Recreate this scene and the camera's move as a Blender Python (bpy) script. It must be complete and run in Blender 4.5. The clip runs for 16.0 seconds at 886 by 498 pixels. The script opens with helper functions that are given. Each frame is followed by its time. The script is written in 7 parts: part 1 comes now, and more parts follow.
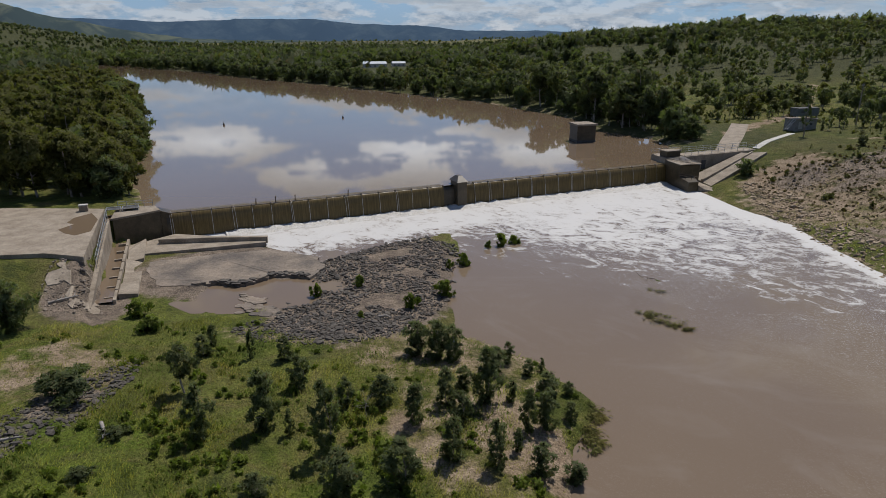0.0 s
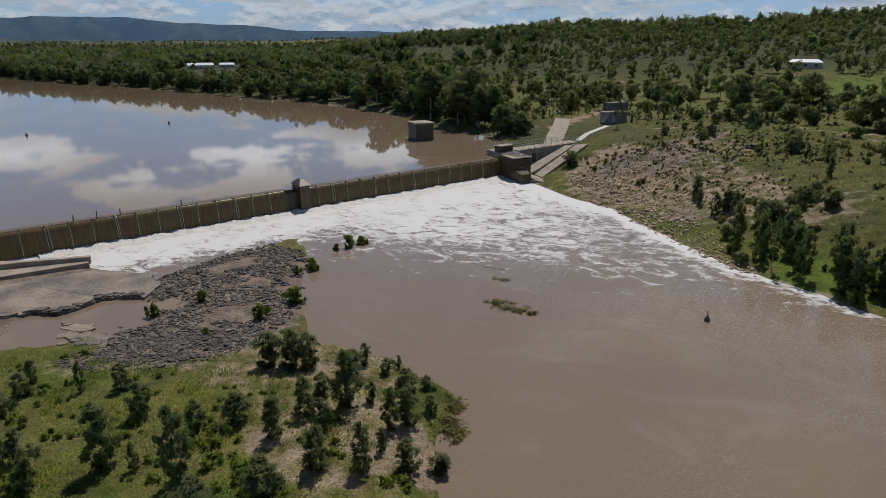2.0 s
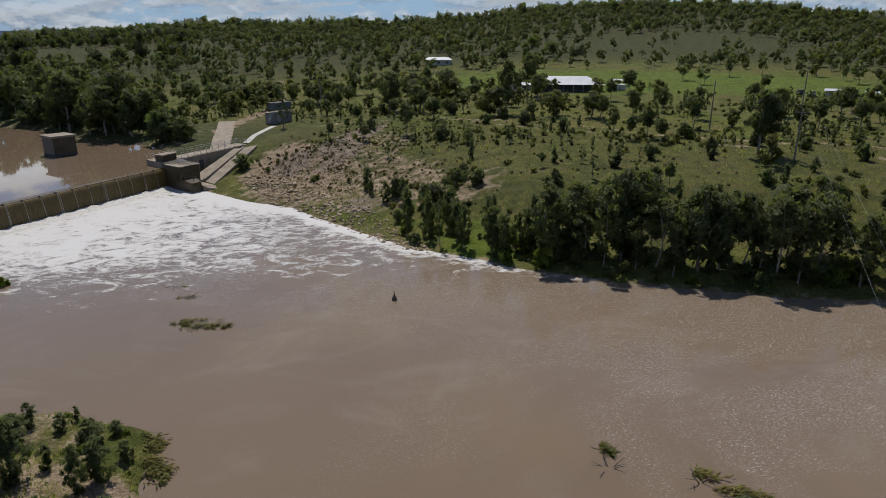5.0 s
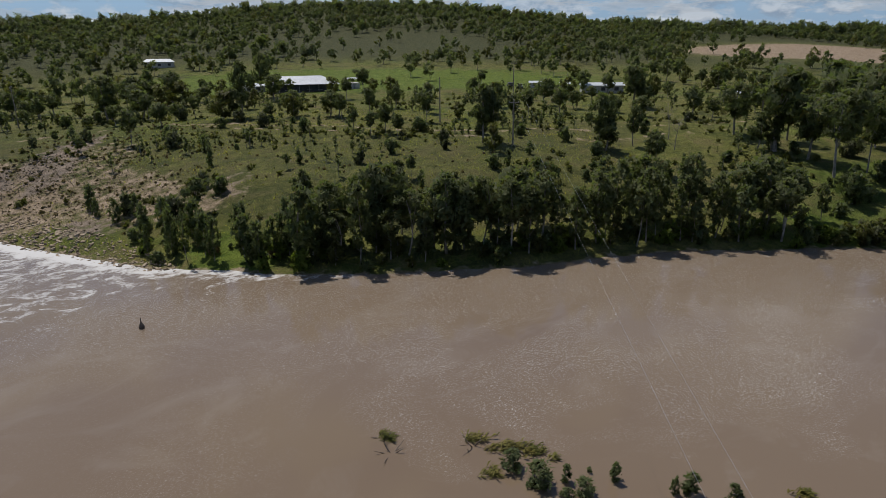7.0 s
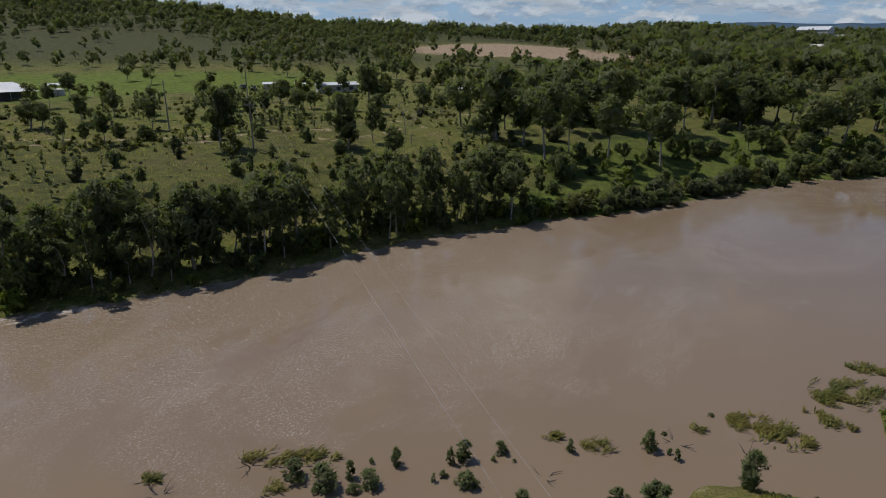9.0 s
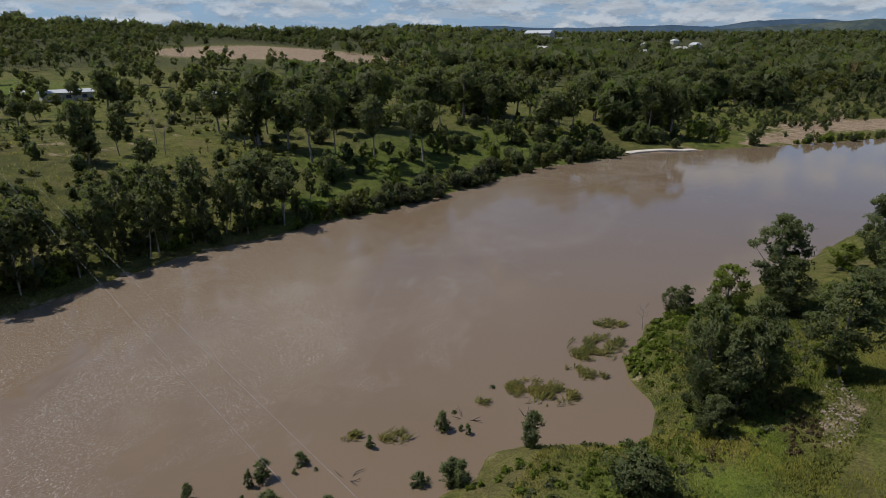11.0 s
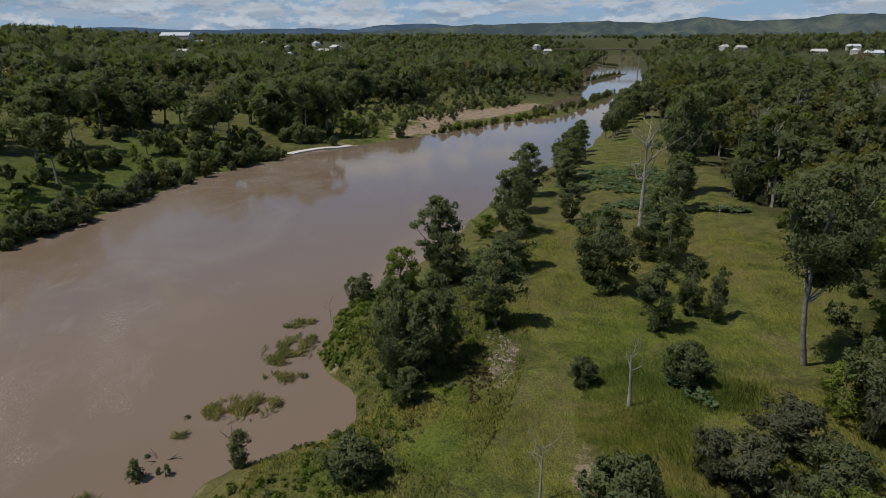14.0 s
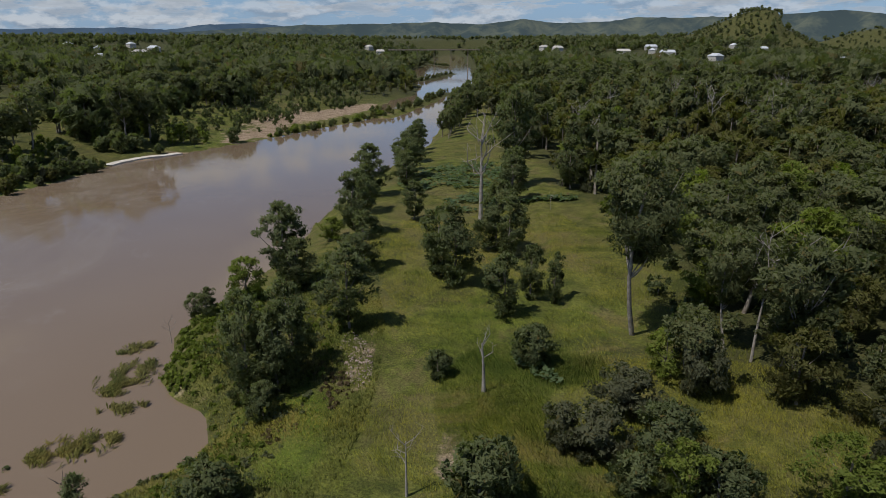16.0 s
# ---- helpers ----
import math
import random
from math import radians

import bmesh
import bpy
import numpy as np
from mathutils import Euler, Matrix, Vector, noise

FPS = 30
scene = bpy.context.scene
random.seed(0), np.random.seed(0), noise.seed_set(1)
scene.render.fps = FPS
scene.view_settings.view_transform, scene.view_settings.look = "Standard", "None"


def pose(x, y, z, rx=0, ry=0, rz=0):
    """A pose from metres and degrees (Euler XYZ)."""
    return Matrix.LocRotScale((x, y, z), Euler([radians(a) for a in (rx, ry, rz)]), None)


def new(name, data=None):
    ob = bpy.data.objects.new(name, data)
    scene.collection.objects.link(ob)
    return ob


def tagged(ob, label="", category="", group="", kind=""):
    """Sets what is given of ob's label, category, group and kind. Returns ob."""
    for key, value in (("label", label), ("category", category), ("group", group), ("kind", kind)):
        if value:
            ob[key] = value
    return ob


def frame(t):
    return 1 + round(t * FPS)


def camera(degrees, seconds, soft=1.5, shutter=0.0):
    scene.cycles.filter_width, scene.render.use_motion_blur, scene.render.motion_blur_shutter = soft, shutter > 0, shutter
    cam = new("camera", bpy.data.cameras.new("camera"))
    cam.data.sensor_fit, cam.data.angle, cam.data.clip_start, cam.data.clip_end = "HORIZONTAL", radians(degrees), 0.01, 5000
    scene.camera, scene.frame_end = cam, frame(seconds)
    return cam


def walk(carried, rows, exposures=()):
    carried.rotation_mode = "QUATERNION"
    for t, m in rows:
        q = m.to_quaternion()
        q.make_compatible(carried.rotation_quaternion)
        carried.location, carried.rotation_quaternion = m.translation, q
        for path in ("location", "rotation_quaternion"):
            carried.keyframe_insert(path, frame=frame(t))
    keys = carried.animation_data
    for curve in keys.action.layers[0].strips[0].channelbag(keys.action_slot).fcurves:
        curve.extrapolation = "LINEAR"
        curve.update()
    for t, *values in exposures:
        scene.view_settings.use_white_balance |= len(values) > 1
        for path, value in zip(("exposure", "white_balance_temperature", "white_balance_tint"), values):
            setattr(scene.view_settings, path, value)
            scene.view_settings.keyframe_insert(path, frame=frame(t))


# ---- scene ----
cam = camera(69.53, 16.0, 0.55)
PATH = [
    (0.0, pose(0, 0, 30, 71.83, 0.13, 0.00)),
    (0.5, pose(0, 0, 30, 71.86, 0.09, -1.92)),
    (1.0, pose(0, 0, 30, 71.86, 0.03, -5.23)),
    (1.5, pose(0, 0, 30, 71.86, 0.02, -9.92)),
    (2.0, pose(0, 0, 30, 71.85, 0.02, -14.20)),
    (2.5, pose(0, 0, 30, 71.87, -0.02, -18.32)),
    (3.0, pose(0, 0, 30, 71.85, -0.03, -23.06)),
    (3.5, pose(0, 0, 30, 71.89, -0.06, -28.10)),
    (4.0, pose(0, 0, 30, 71.88, -0.14, -33.35)),
    (6.5, pose(0, 0, 30, 71.82, 0.25, -59.39)),
    (7.0, pose(0, 0, 30, 71.80, 0.23, -65.97)),
    (7.5, pose(0, 0, 30, 71.79, 0.21, -72.28)),
    (8.0, pose(0, 0, 30, 71.76, 0.22, -78.18)),
    (10.5, pose(0, 0, 30, 71.81, 0.07, -103.94)),
    (11.0, pose(0, 0, 30, 71.85, 0.05, -109.46)),
    (11.5, pose(0, 0, 30, 71.89, 0.05, -114.88)),
    (12.0, pose(0, 0, 30, 71.92, 0.06, -120.24)),
    (12.5, pose(0, 0, 30, 71.95, 0.04, -125.52)),
    (13.0, pose(0, 0, 30, 71.99, 0.03, -130.77)),
    (13.5, pose(0, 0, 30, 72.02, 0.06, -135.20)),
    (14.0, pose(0, 0, 30, 72.02, 0.09, -139.21)),
    (14.5, pose(0, 0, 30, 72.04, 0.07, -143.15)),
    (15.0, pose(0, 0, 30, 72.05, 0.03, -146.93)),
    (15.5, pose(0, 0, 30, 72.04, 0.08, -150.79)),
    (16.0, pose(0, 0, 30, 72.05, 0.06, -153.47)),
]
walk(cam, PATH)

# ---- world, sun and exposure ----
SUN_YAW, SUN_UP = -31.0, 61.0
world = bpy.data.worlds.new("sky")
scene.world = world
world.use_nodes = True


def sky_nodes():
    nt = world.node_tree
    nt.nodes.clear()
    N, L = nt.nodes.new, nt.links.new
    out, bg = N("ShaderNodeOutputWorld"), N("ShaderNodeBackground")
    sky = N("ShaderNodeTexSky")
    sky.sky_type, sky.sun_disc = "NISHITA", False
    sky.sun_elevation, sky.sun_rotation = radians(SUN_UP), radians(-SUN_YAW)
    sky.air_density, sky.dust_density, sky.ozone_density, sky.altitude = 0.75, 0.0, 2.0, 600
    # cumulus in a flat layer: the direction is laid onto a plane overhead
    co, sep = N("ShaderNodeTexCoord"), N("ShaderNodeSeparateXYZ")
    L(co.outputs["Generated"], sep.inputs[0])

    def maths(op, a, b=None):
        n = N("ShaderNodeMath")
        n.operation = op
        for i, v in enumerate((a, b)):
            if isinstance(v, (int, float)):
                n.inputs[i].default_value = v
            elif v is not None:
                L(v, n.inputs[i])
        return n.outputs[0]
    up = maths("MAXIMUM", sep.outputs[2], 0.0)
    down = maths("ADD", up, 0.11)
    comb = N("ShaderNodeCombineXYZ")
    L(maths("DIVIDE", sep.outputs[0], down), comb.inputs[0])
    L(maths("DIVIDE", sep.outputs[1], down), comb.inputs[1])
    noise_a = N("ShaderNodeTexNoise")
    noise_a.inputs["Scale"].default_value, noise_a.inputs["Detail"].default_value, noise_a.inputs["Roughness"].default_value = 1.0, 7, 0.58
    shift = N("ShaderNodeVectorMath")
    shift.operation = "ADD"
    shift.inputs[1].default_value = CLOUD_SHIFT
    L(comb.outputs[0], shift.inputs[0])
    L(shift.outputs[0], noise_a.inputs["Vector"])
    noise_b = N("ShaderNodeTexNoise")
    noise_b.inputs["Scale"].default_value, noise_b.inputs["Detail"].default_value, noise_b.inputs["Roughness"].default_value = 2.9, 7, 0.66
    L(shift.outputs[0], noise_b.inputs["Vector"])
    # a bank of cumulus stands over the far end of the lake
    bank = None
    for cx, cy, size, k in CLOUD_BANK:
        d = N("ShaderNodeVectorMath")
        d.operation = "DISTANCE"
        L(comb.outputs[0], d.inputs[0])
        d.inputs[1].default_value = (cx, cy, 0)
        one = maths("MULTIPLY", maths("MAXIMUM", maths("SUBTRACT", 1.0, maths("DIVIDE", d.outputs["Value"], size)), 0.0), k)
        bank = one if bank is None else maths("MAXIMUM", bank, one)
    thick = maths("ADD", maths("ADD", maths("ADD", noise_a.outputs["Fac"], maths("MULTIPLY", maths("SUBTRACT", noise_b.outputs["Fac"], 0.5), 0.7)), bank), maths("MULTIPLY", maths("MAXIMUM", maths("SUBTRACT", 1.0, maths("MULTIPLY", up, 9.0)), 0.0), 0.07))
    ramp = N("ShaderNodeValToRGB")
    ramp.color_ramp.elements[0].position, ramp.color_ramp.elements[1].position = 0.545, 0.60
    L(thick, ramp.inputs[0])
    shade = N("ShaderNodeValToRGB")
    shade.color_ramp.elements[0].position, shade.color_ramp.elements[1].position = 0.55, 0.8
    shade.color_ramp.elements[0].color, shade.color_ramp.elements[1].color = (5.3, 5.6, 6.0, 1), (3.4, 3.8, 4.4, 1)
    L(thick, shade.inputs[0])
    mix = N("ShaderNodeMix")
    mix.data_type = "RGBA"
    L(maths("MULTIPLY", ramp.outputs[0], maths("MINIMUM", maths("MULTIPLY", up, 12.0), 1.0)), mix.inputs["Factor"])
    tint = N("ShaderNodeMix")
    tint.data_type, tint.blend_type = "RGBA", "MULTIPLY"
    tint.inputs["Factor"].default_value, tint.inputs["B"].default_value = 1.0, (0.92, 0.96, 1.02, 1)
    L(sky.outputs[0], tint.inputs["A"])
    # grey-blue summer haze low down
    low = maths("MULTIPLY", maths("MAXIMUM", maths("SUBTRACT", 1.0, maths("MULTIPLY", up, 5.0)), 0.0), 0.88)
    haze = N("ShaderNodeMix")
    haze.data_type = "RGBA"
    L(low, haze.inputs["Factor"])
    L(tint.outputs["Result"], haze.inputs["A"])
    haze.inputs["B"].default_value = (1.75, 2.85, 4.6, 1)
    # a row of distant cumulus low over the skyline, lit from above, grey underneath
    def puffs(lift):
        at = N("ShaderNodeMapping")
        at.inputs["Location"].default_value, at.inputs["Scale"].default_value = (3.1, 0.7, lift), (13.0, 13.0, 30.0)
        L(co.outputs["Generated"], at.inputs[0])
        n = N("ShaderNodeTexNoise")
        n.inputs["Scale"].default_value, n.inputs["Detail"].default_value, n.inputs["Roughness"].default_value = 1.0, 6, 0.58
        L(at.outputs[0], n.inputs["Vector"])
        return n.outputs["Fac"]
    here, above = puffs(0.0), puffs(0.22)
    low_cover = N("ShaderNodeValToRGB")
    low_cover.color_ramp.elements[0].position, low_cover.color_ramp.elements[1].position = 0.495, 0.59
    rise = maths("MULTIPLY", maths("MINIMUM", maths("MAXIMUM", maths("SUBTRACT", maths("MULTIPLY", up, 28.0), 0.55), -0.4), 0.75), 0.12)
    L(maths("ADD", here, rise), low_cover.inputs[0])
    lit = N("ShaderNodeValToRGB")
    lit.color_ramp.elements[0].position, lit.color_ramp.elements[1].position = 0.40, 0.60
    lit.color_ramp.elements[0].color, lit.color_ramp.elements[1].color = (2.4, 3.0, 3.9, 1), (5.8, 6.1, 6.5, 1)
    L(maths("ADD", 0.5, maths("MULTIPLY", maths("SUBTRACT", here, above), 1.6)), lit.inputs[0])
    skyline = N("ShaderNodeMix")
    skyline.data_type = "RGBA"
    L(maths("MULTIPLY", low_cover.outputs[0], maths("MAXIMUM", maths("SUBTRACT", 1.0, maths("MULTIPLY", up, 9.0)), 0.0)), skyline.inputs["Factor"])
    L(haze.outputs["Result"], skyline.inputs["A"])
    L(lit.outputs[0], skyline.inputs["B"])
    L(skyline.outputs["Result"], mix.inputs["A"])
    glow = N("ShaderNodeVectorMath")
    glow.operation = "SCALE"
    L(shade.outputs[0], glow.inputs[0])
    L(maths("ADD", 0.9, maths("MULTIPLY", bank, 10.0)), glow.inputs["Scale"])
    L(glow.outputs[0], mix.inputs["B"])
    L(mix.outputs["Result"], bg.inputs[0])
    bg.inputs[1].default_value = SKY_STRENGTH
    L(bg.outputs[0], out.inputs[0])


CLOUD_SHIFT, SKY_STRENGTH = (0.3, 1.7, 0.0), 0.096
CLOUD_BANK = [(-1.33, 3.73, 0.62, 0.135), (-0.6, 3.3, 0.52, 0.12), (-0.19, 3.65, 0.75, 0.175), (0.51, 3.56, 0.5, 0.15)]
sky_nodes()
sun = new("sun", bpy.data.lights.new("sun", "SUN"))
sun.data.energy, sun.data.angle, sun.data.color = 3.85, radians(0.6), (1.0, 0.945, 0.88)
sun.matrix_world = pose(0, 0, 200, 90 - SUN_UP, 0, SUN_YAW + 180)
scene.view_settings.exposure = 0.0

# ---- materials ----
def material(name, rough=0.8, metal=0.0):
    m = bpy.data.materials.new(name)
    m.use_nodes = True
    b = m.node_tree.nodes["Principled BSDF"]
    b.inputs["Roughness"].default_value, b.inputs["Metallic"].default_value = rough, metal
    return m, m.node_tree, b


class Nodes:
    """Shortcuts for wiring one material."""

    def __init__(self, nt):
        self.nt = nt

    def node(self, kind, **values):
        n = self.nt.nodes.new("ShaderNode" + kind)
        for k, v in values.items():
            n.inputs[k.replace("_", " ")].default_value = v
        return n

    def link(self, a, b):
        self.nt.links.new(a, b)

    def place(self):
        return self.node("NewGeometry").outputs["Position"]

    def noise(self, scale, detail=4, rough=0.6, vec=None, warp=0.0):
        n = self.node("TexNoise", Scale=scale, Detail=detail, Roughness=rough, Distortion=warp)
        self.link(vec or self.place(), n.inputs["Vector"])
        return n.outputs["Fac"]

    def ramp(self, fac, *stops):
        n = self.node("ValToRGB")
        e = n.color_ramp.elements
        while len(e) < len(stops):
            e.new(0.5)
        for el, (p, c) in zip(e, stops):
            el.position = p
            el.color = (*c, 1) if not isinstance(c, (int, float)) else (c, c, c, 1)
        self.link(fac, n.inputs[0])
        return n.outputs[0]

    def mix(self, fac, a, b, kind="MIX"):
        n = self.node("Mix")
        n.data_type, n.blend_type = "RGBA", kind
        for s, v in (("Factor", fac), ("A", a), ("B", b)):
            if isinstance(v, (int, float)):
                n.inputs[s].default_value = v
            elif isinstance(v, tuple):
                n.inputs[s].default_value = (*v, 1)
            else:
                self.link(v, n.inputs[s])
        return n.outputs["Result"]

    def math(self, op, a, b=0.0, c=0.0):
        n = self.node("Math")
        n.operation = op
        for i, v in enumerate((a, b, c)):
            if isinstance(v, (int, float)):
                n.inputs[i].default_value = v
            else:
                self.link(v, n.inputs[i])
        return n.outputs[0]

    def bump(self, height, strength, distance, bsdf):
        n = self.node("Bump", Strength=strength, Distance=distance)
        self.link(height, n.inputs["Height"])
        self.link(n.outputs[0], bsdf.inputs["Normal"])
        return n


def plain(name, low, high, scale=3.0, rough=0.8, metal=0.0, bump=0.3, size=0.02, fine=40.0):
    """A mottled solid surface: two colours by coarse noise, darker grains by fine noise, a little relief."""
    m, nt, b = material(name, rough, metal)
    n = Nodes(nt)
    coarse, grain = n.noise(scale, 5, 0.65), n.noise(fine, 3, 0.6)
    tint = n.mix(n.ramp(coarse, (0.35, 0.0), (0.68, 1.0)), low, high)
    n.link(n.mix(0.55, tint, n.ramp(grain, (0.3, 0.35), (0.7, 1.0)), "MULTIPLY"), b.inputs["Base Color"])
    n.bump(n.math("ADD", n.math("MULTIPLY", coarse, 2.0), grain), bump, size, b)
    return m


def leafy(name, dark, light, brown=(0.11, 0.09, 0.03), shine=0.6, through_light=0.48, cut=3.4):
    """Foliage: each leaf spray its own shade, each plant a shift of its own, light coming through; the sprays are ragged, with
    gaps between hanging leaves, cut to the metre."""
    m, nt, b = material(name, shine)
    n = Nodes(nt)
    geo, info = n.node("NewGeometry"), n.node("ObjectInfo")
    drift = n.noise(0.035, 2, 0.5)
    who = n.math("ADD", n.math("MULTIPLY", info.outputs["Random"], 0.5), n.math("MULTIPLY", n.ramp(drift, (0.35, 0.0), (0.65, 1.0)), 0.5))
    each = geo.outputs["Random Per Island"]
    clump = n.ramp(n.noise(0.55, 2, 0.6), (0.36, 0.0), (0.64, 1.0))
    col = n.mix(n.math("ADD", n.math("MULTIPLY", each, 0.35), n.math("ADD", n.math("MULTIPLY", clump, 0.3), n.math("MULTIPLY", who, 0.35))), dark, light)
    col = n.mix(n.ramp(each, (0.93, 0.0), (0.97, 1.0)), col, brown)
    n.link(col, b.inputs["Base Color"])
    b.inputs["Specular IOR Level"].default_value = 0.12
    thin = n.node("BsdfTranslucent")
    n.link(n.mix(1.0, col, (1.0, 1.15, 0.55), "MULTIPLY"), thin.inputs["Color"])
    both = n.node("MixShader", Fac=through_light)
    n.link(b.outputs[0], both.inputs[1])
    n.link(thin.outputs[0], both.inputs[2])
    if not cut:
        n.link(both.outputs[0], nt.nodes["Material Output"].inputs[0])
        return m
    hang = n.node("Mapping", Scale=(1.0, 1.0, 0.55))
    n.link(n.place(), hang.inputs[0])
    gaps = n.ramp(n.noise(cut, 2, 0.75, hang.outputs[0]), (0.455, 0.0), (0.475, 1.0))
    clear, ragged = n.node("BsdfTransparent"), n.node("MixShader")
    n.link(gaps, ragged.inputs[0])
    n.link(clear.outputs[0], ragged.inputs[1])
    n.link(both.outputs[0], ragged.inputs[2])
    n.link(ragged.outputs[0], nt.nodes["Material Output"].inputs[0])
    return m


def grassy(name, dark, light):
    """Grass and weeds: green, straw and dark patches as on the ground below, each blade its own shade."""
    m, nt, b = material(name, 0.8)
    n = Nodes(nt)
    each = n.node("NewGeometry").outputs["Random Per Island"]
    patch, mid = n.noise(0.16, 5, 0.7, warp=0.8), n.noise(0.45, 5, 0.65)
    col = n.mix(n.math("ADD", n.math("MULTIPLY", each, 0.6), n.math("MULTIPLY", n.ramp(mid, (0.35, 0.0), (0.65, 1.0)), 0.4)), dark, light)
    col = n.mix(n.ramp(n.math("ADD", patch, n.math("MULTIPLY", each, 0.10)), (0.57, 0.0), (0.72, 0.6)), col, (0.25, 0.232, 0.082))
    col = n.mix(n.ramp(n.noise(0.075, 4, 0.65), (0.46, 0.0), (0.60, 0.75)), col, n.mix(1.0, col, (1.35, 1.12, 0.9), "MULTIPLY"))
    col = n.mix(n.ramp(patch, (0.36, 0.5), (0.47, 0.0)), col, (0.060, 0.094, 0.018))
    n.link(col, b.inputs["Base Color"])
    b.inputs["Specular IOR Level"].default_value = 0.12
    thin = n.node("BsdfTranslucent")
    n.link(col, thin.inputs["Color"])
    both = n.node("MixShader", Fac=0.45)
    n.link(b.outputs[0], both.inputs[1])
    n.link(thin.outputs[0], both.inputs[2])
    n.link(both.outputs[0], nt.nodes["Material Output"].inputs[0])
    return m


TINTS = {"gum": ((0.070, 0.084, 0.040), (0.160, 0.176, 0.078)),
         "dark": ((0.072, 0.090, 0.042), (0.152, 0.176, 0.078)),
         "brown": ((0.075, 0.055, 0.030), (0.19, 0.145, 0.085)),
         "light": ((0.080, 0.112, 0.020), (0.205, 0.245, 0.050)),
         "grey": ((0.066, 0.073, 0.043), (0.140, 0.146, 0.083)),
         "lake": ((0.045, 0.058, 0.028), (0.096, 0.112, 0.050)),
         "weedy": ((0.100, 0.112, 0.058), (0.215, 0.225, 0.120)),
         "olive": ((0.058, 0.063, 0.022), (0.155, 0.152, 0.050))}
# three sizes of leaf: beside the river, across it, and far off
LEAF, MID_LEAF, FAR_LEAF = ({k: leafy(k + "_leaves" + tail, *v, cut=cut) for k, v in TINTS.items()} for tail, cut in (("", 3.6), ("_across", 2.4), ("_far", 1.6)))
STRAW = leafy("flood_straw", (0.20, 0.15, 0.095), (0.44, 0.35, 0.24), through_light=0.1, cut=0)
for table in (LEAF, MID_LEAF, FAR_LEAF):
    table["straw"] = STRAW
LEAF["grass"] = grassy("grass_blades", (0.138, 0.166, 0.023), (0.325, 0.348, 0.062))
BARK = plain("bark", (0.16, 0.13, 0.10), (0.38, 0.34, 0.29), 1.6, 0.9, fine=12, size=0.05)
PALE_BARK = plain("pale_gum_bark", (0.20, 0.175, 0.15), (0.44, 0.40, 0.35), 1.2, 0.85, fine=9, size=0.03)
DEADWOOD = plain("dead_wood", (0.22, 0.195, 0.17), (0.40, 0.37, 0.33), 2.0, 0.9, fine=14, size=0.03)
CONCRETE = plain("concrete", (0.23, 0.185, 0.135), (0.39, 0.33, 0.255), 0.45, 0.9, fine=5, bump=0.5)
# darker, smoother concrete: wet weir wall, pier, abutment blocks, valve house, tower shaft
DARK_CONCRETE = plain("wet_concrete", (0.046, 0.034, 0.019), (0.108, 0.081, 0.046), 0.6, 0.4, fine=5)
ROCK = plain("dark_rock", (0.038, 0.033, 0.028), (0.150, 0.130, 0.108), 0.9, 0.9, fine=7, size=0.05)
SHELF = plain("rock_shelf", (0.115, 0.095, 0.078), (0.30, 0.24, 0.18), 0.22, 0.85, fine=2.5, bump=0.8, size=0.12)
TAN_ROCK = plain("tan_rock", (0.26, 0.19, 0.12), (0.45, 0.36, 0.25), 0.5, 0.9, fine=5, size=0.05)
GALV = plain("galvanised_steel", (0.42, 0.43, 0.44), (0.60, 0.61, 0.62), 4.0, 0.45, 0.7, 0.1)
ROOF = plain("pale_roof_sheet", (0.50, 0.53, 0.56), (0.62, 0.65, 0.68), 0.4, 0.5, 0.0, 0.1)
DARKWALL = plain("dark_wall", (0.05, 0.05, 0.05), (0.10, 0.095, 0.09), 1.0, 0.8)
PALEWALL = plain("pale_wall", (0.45, 0.43, 0.39), (0.60, 0.58, 0.53), 1.0, 0.8)


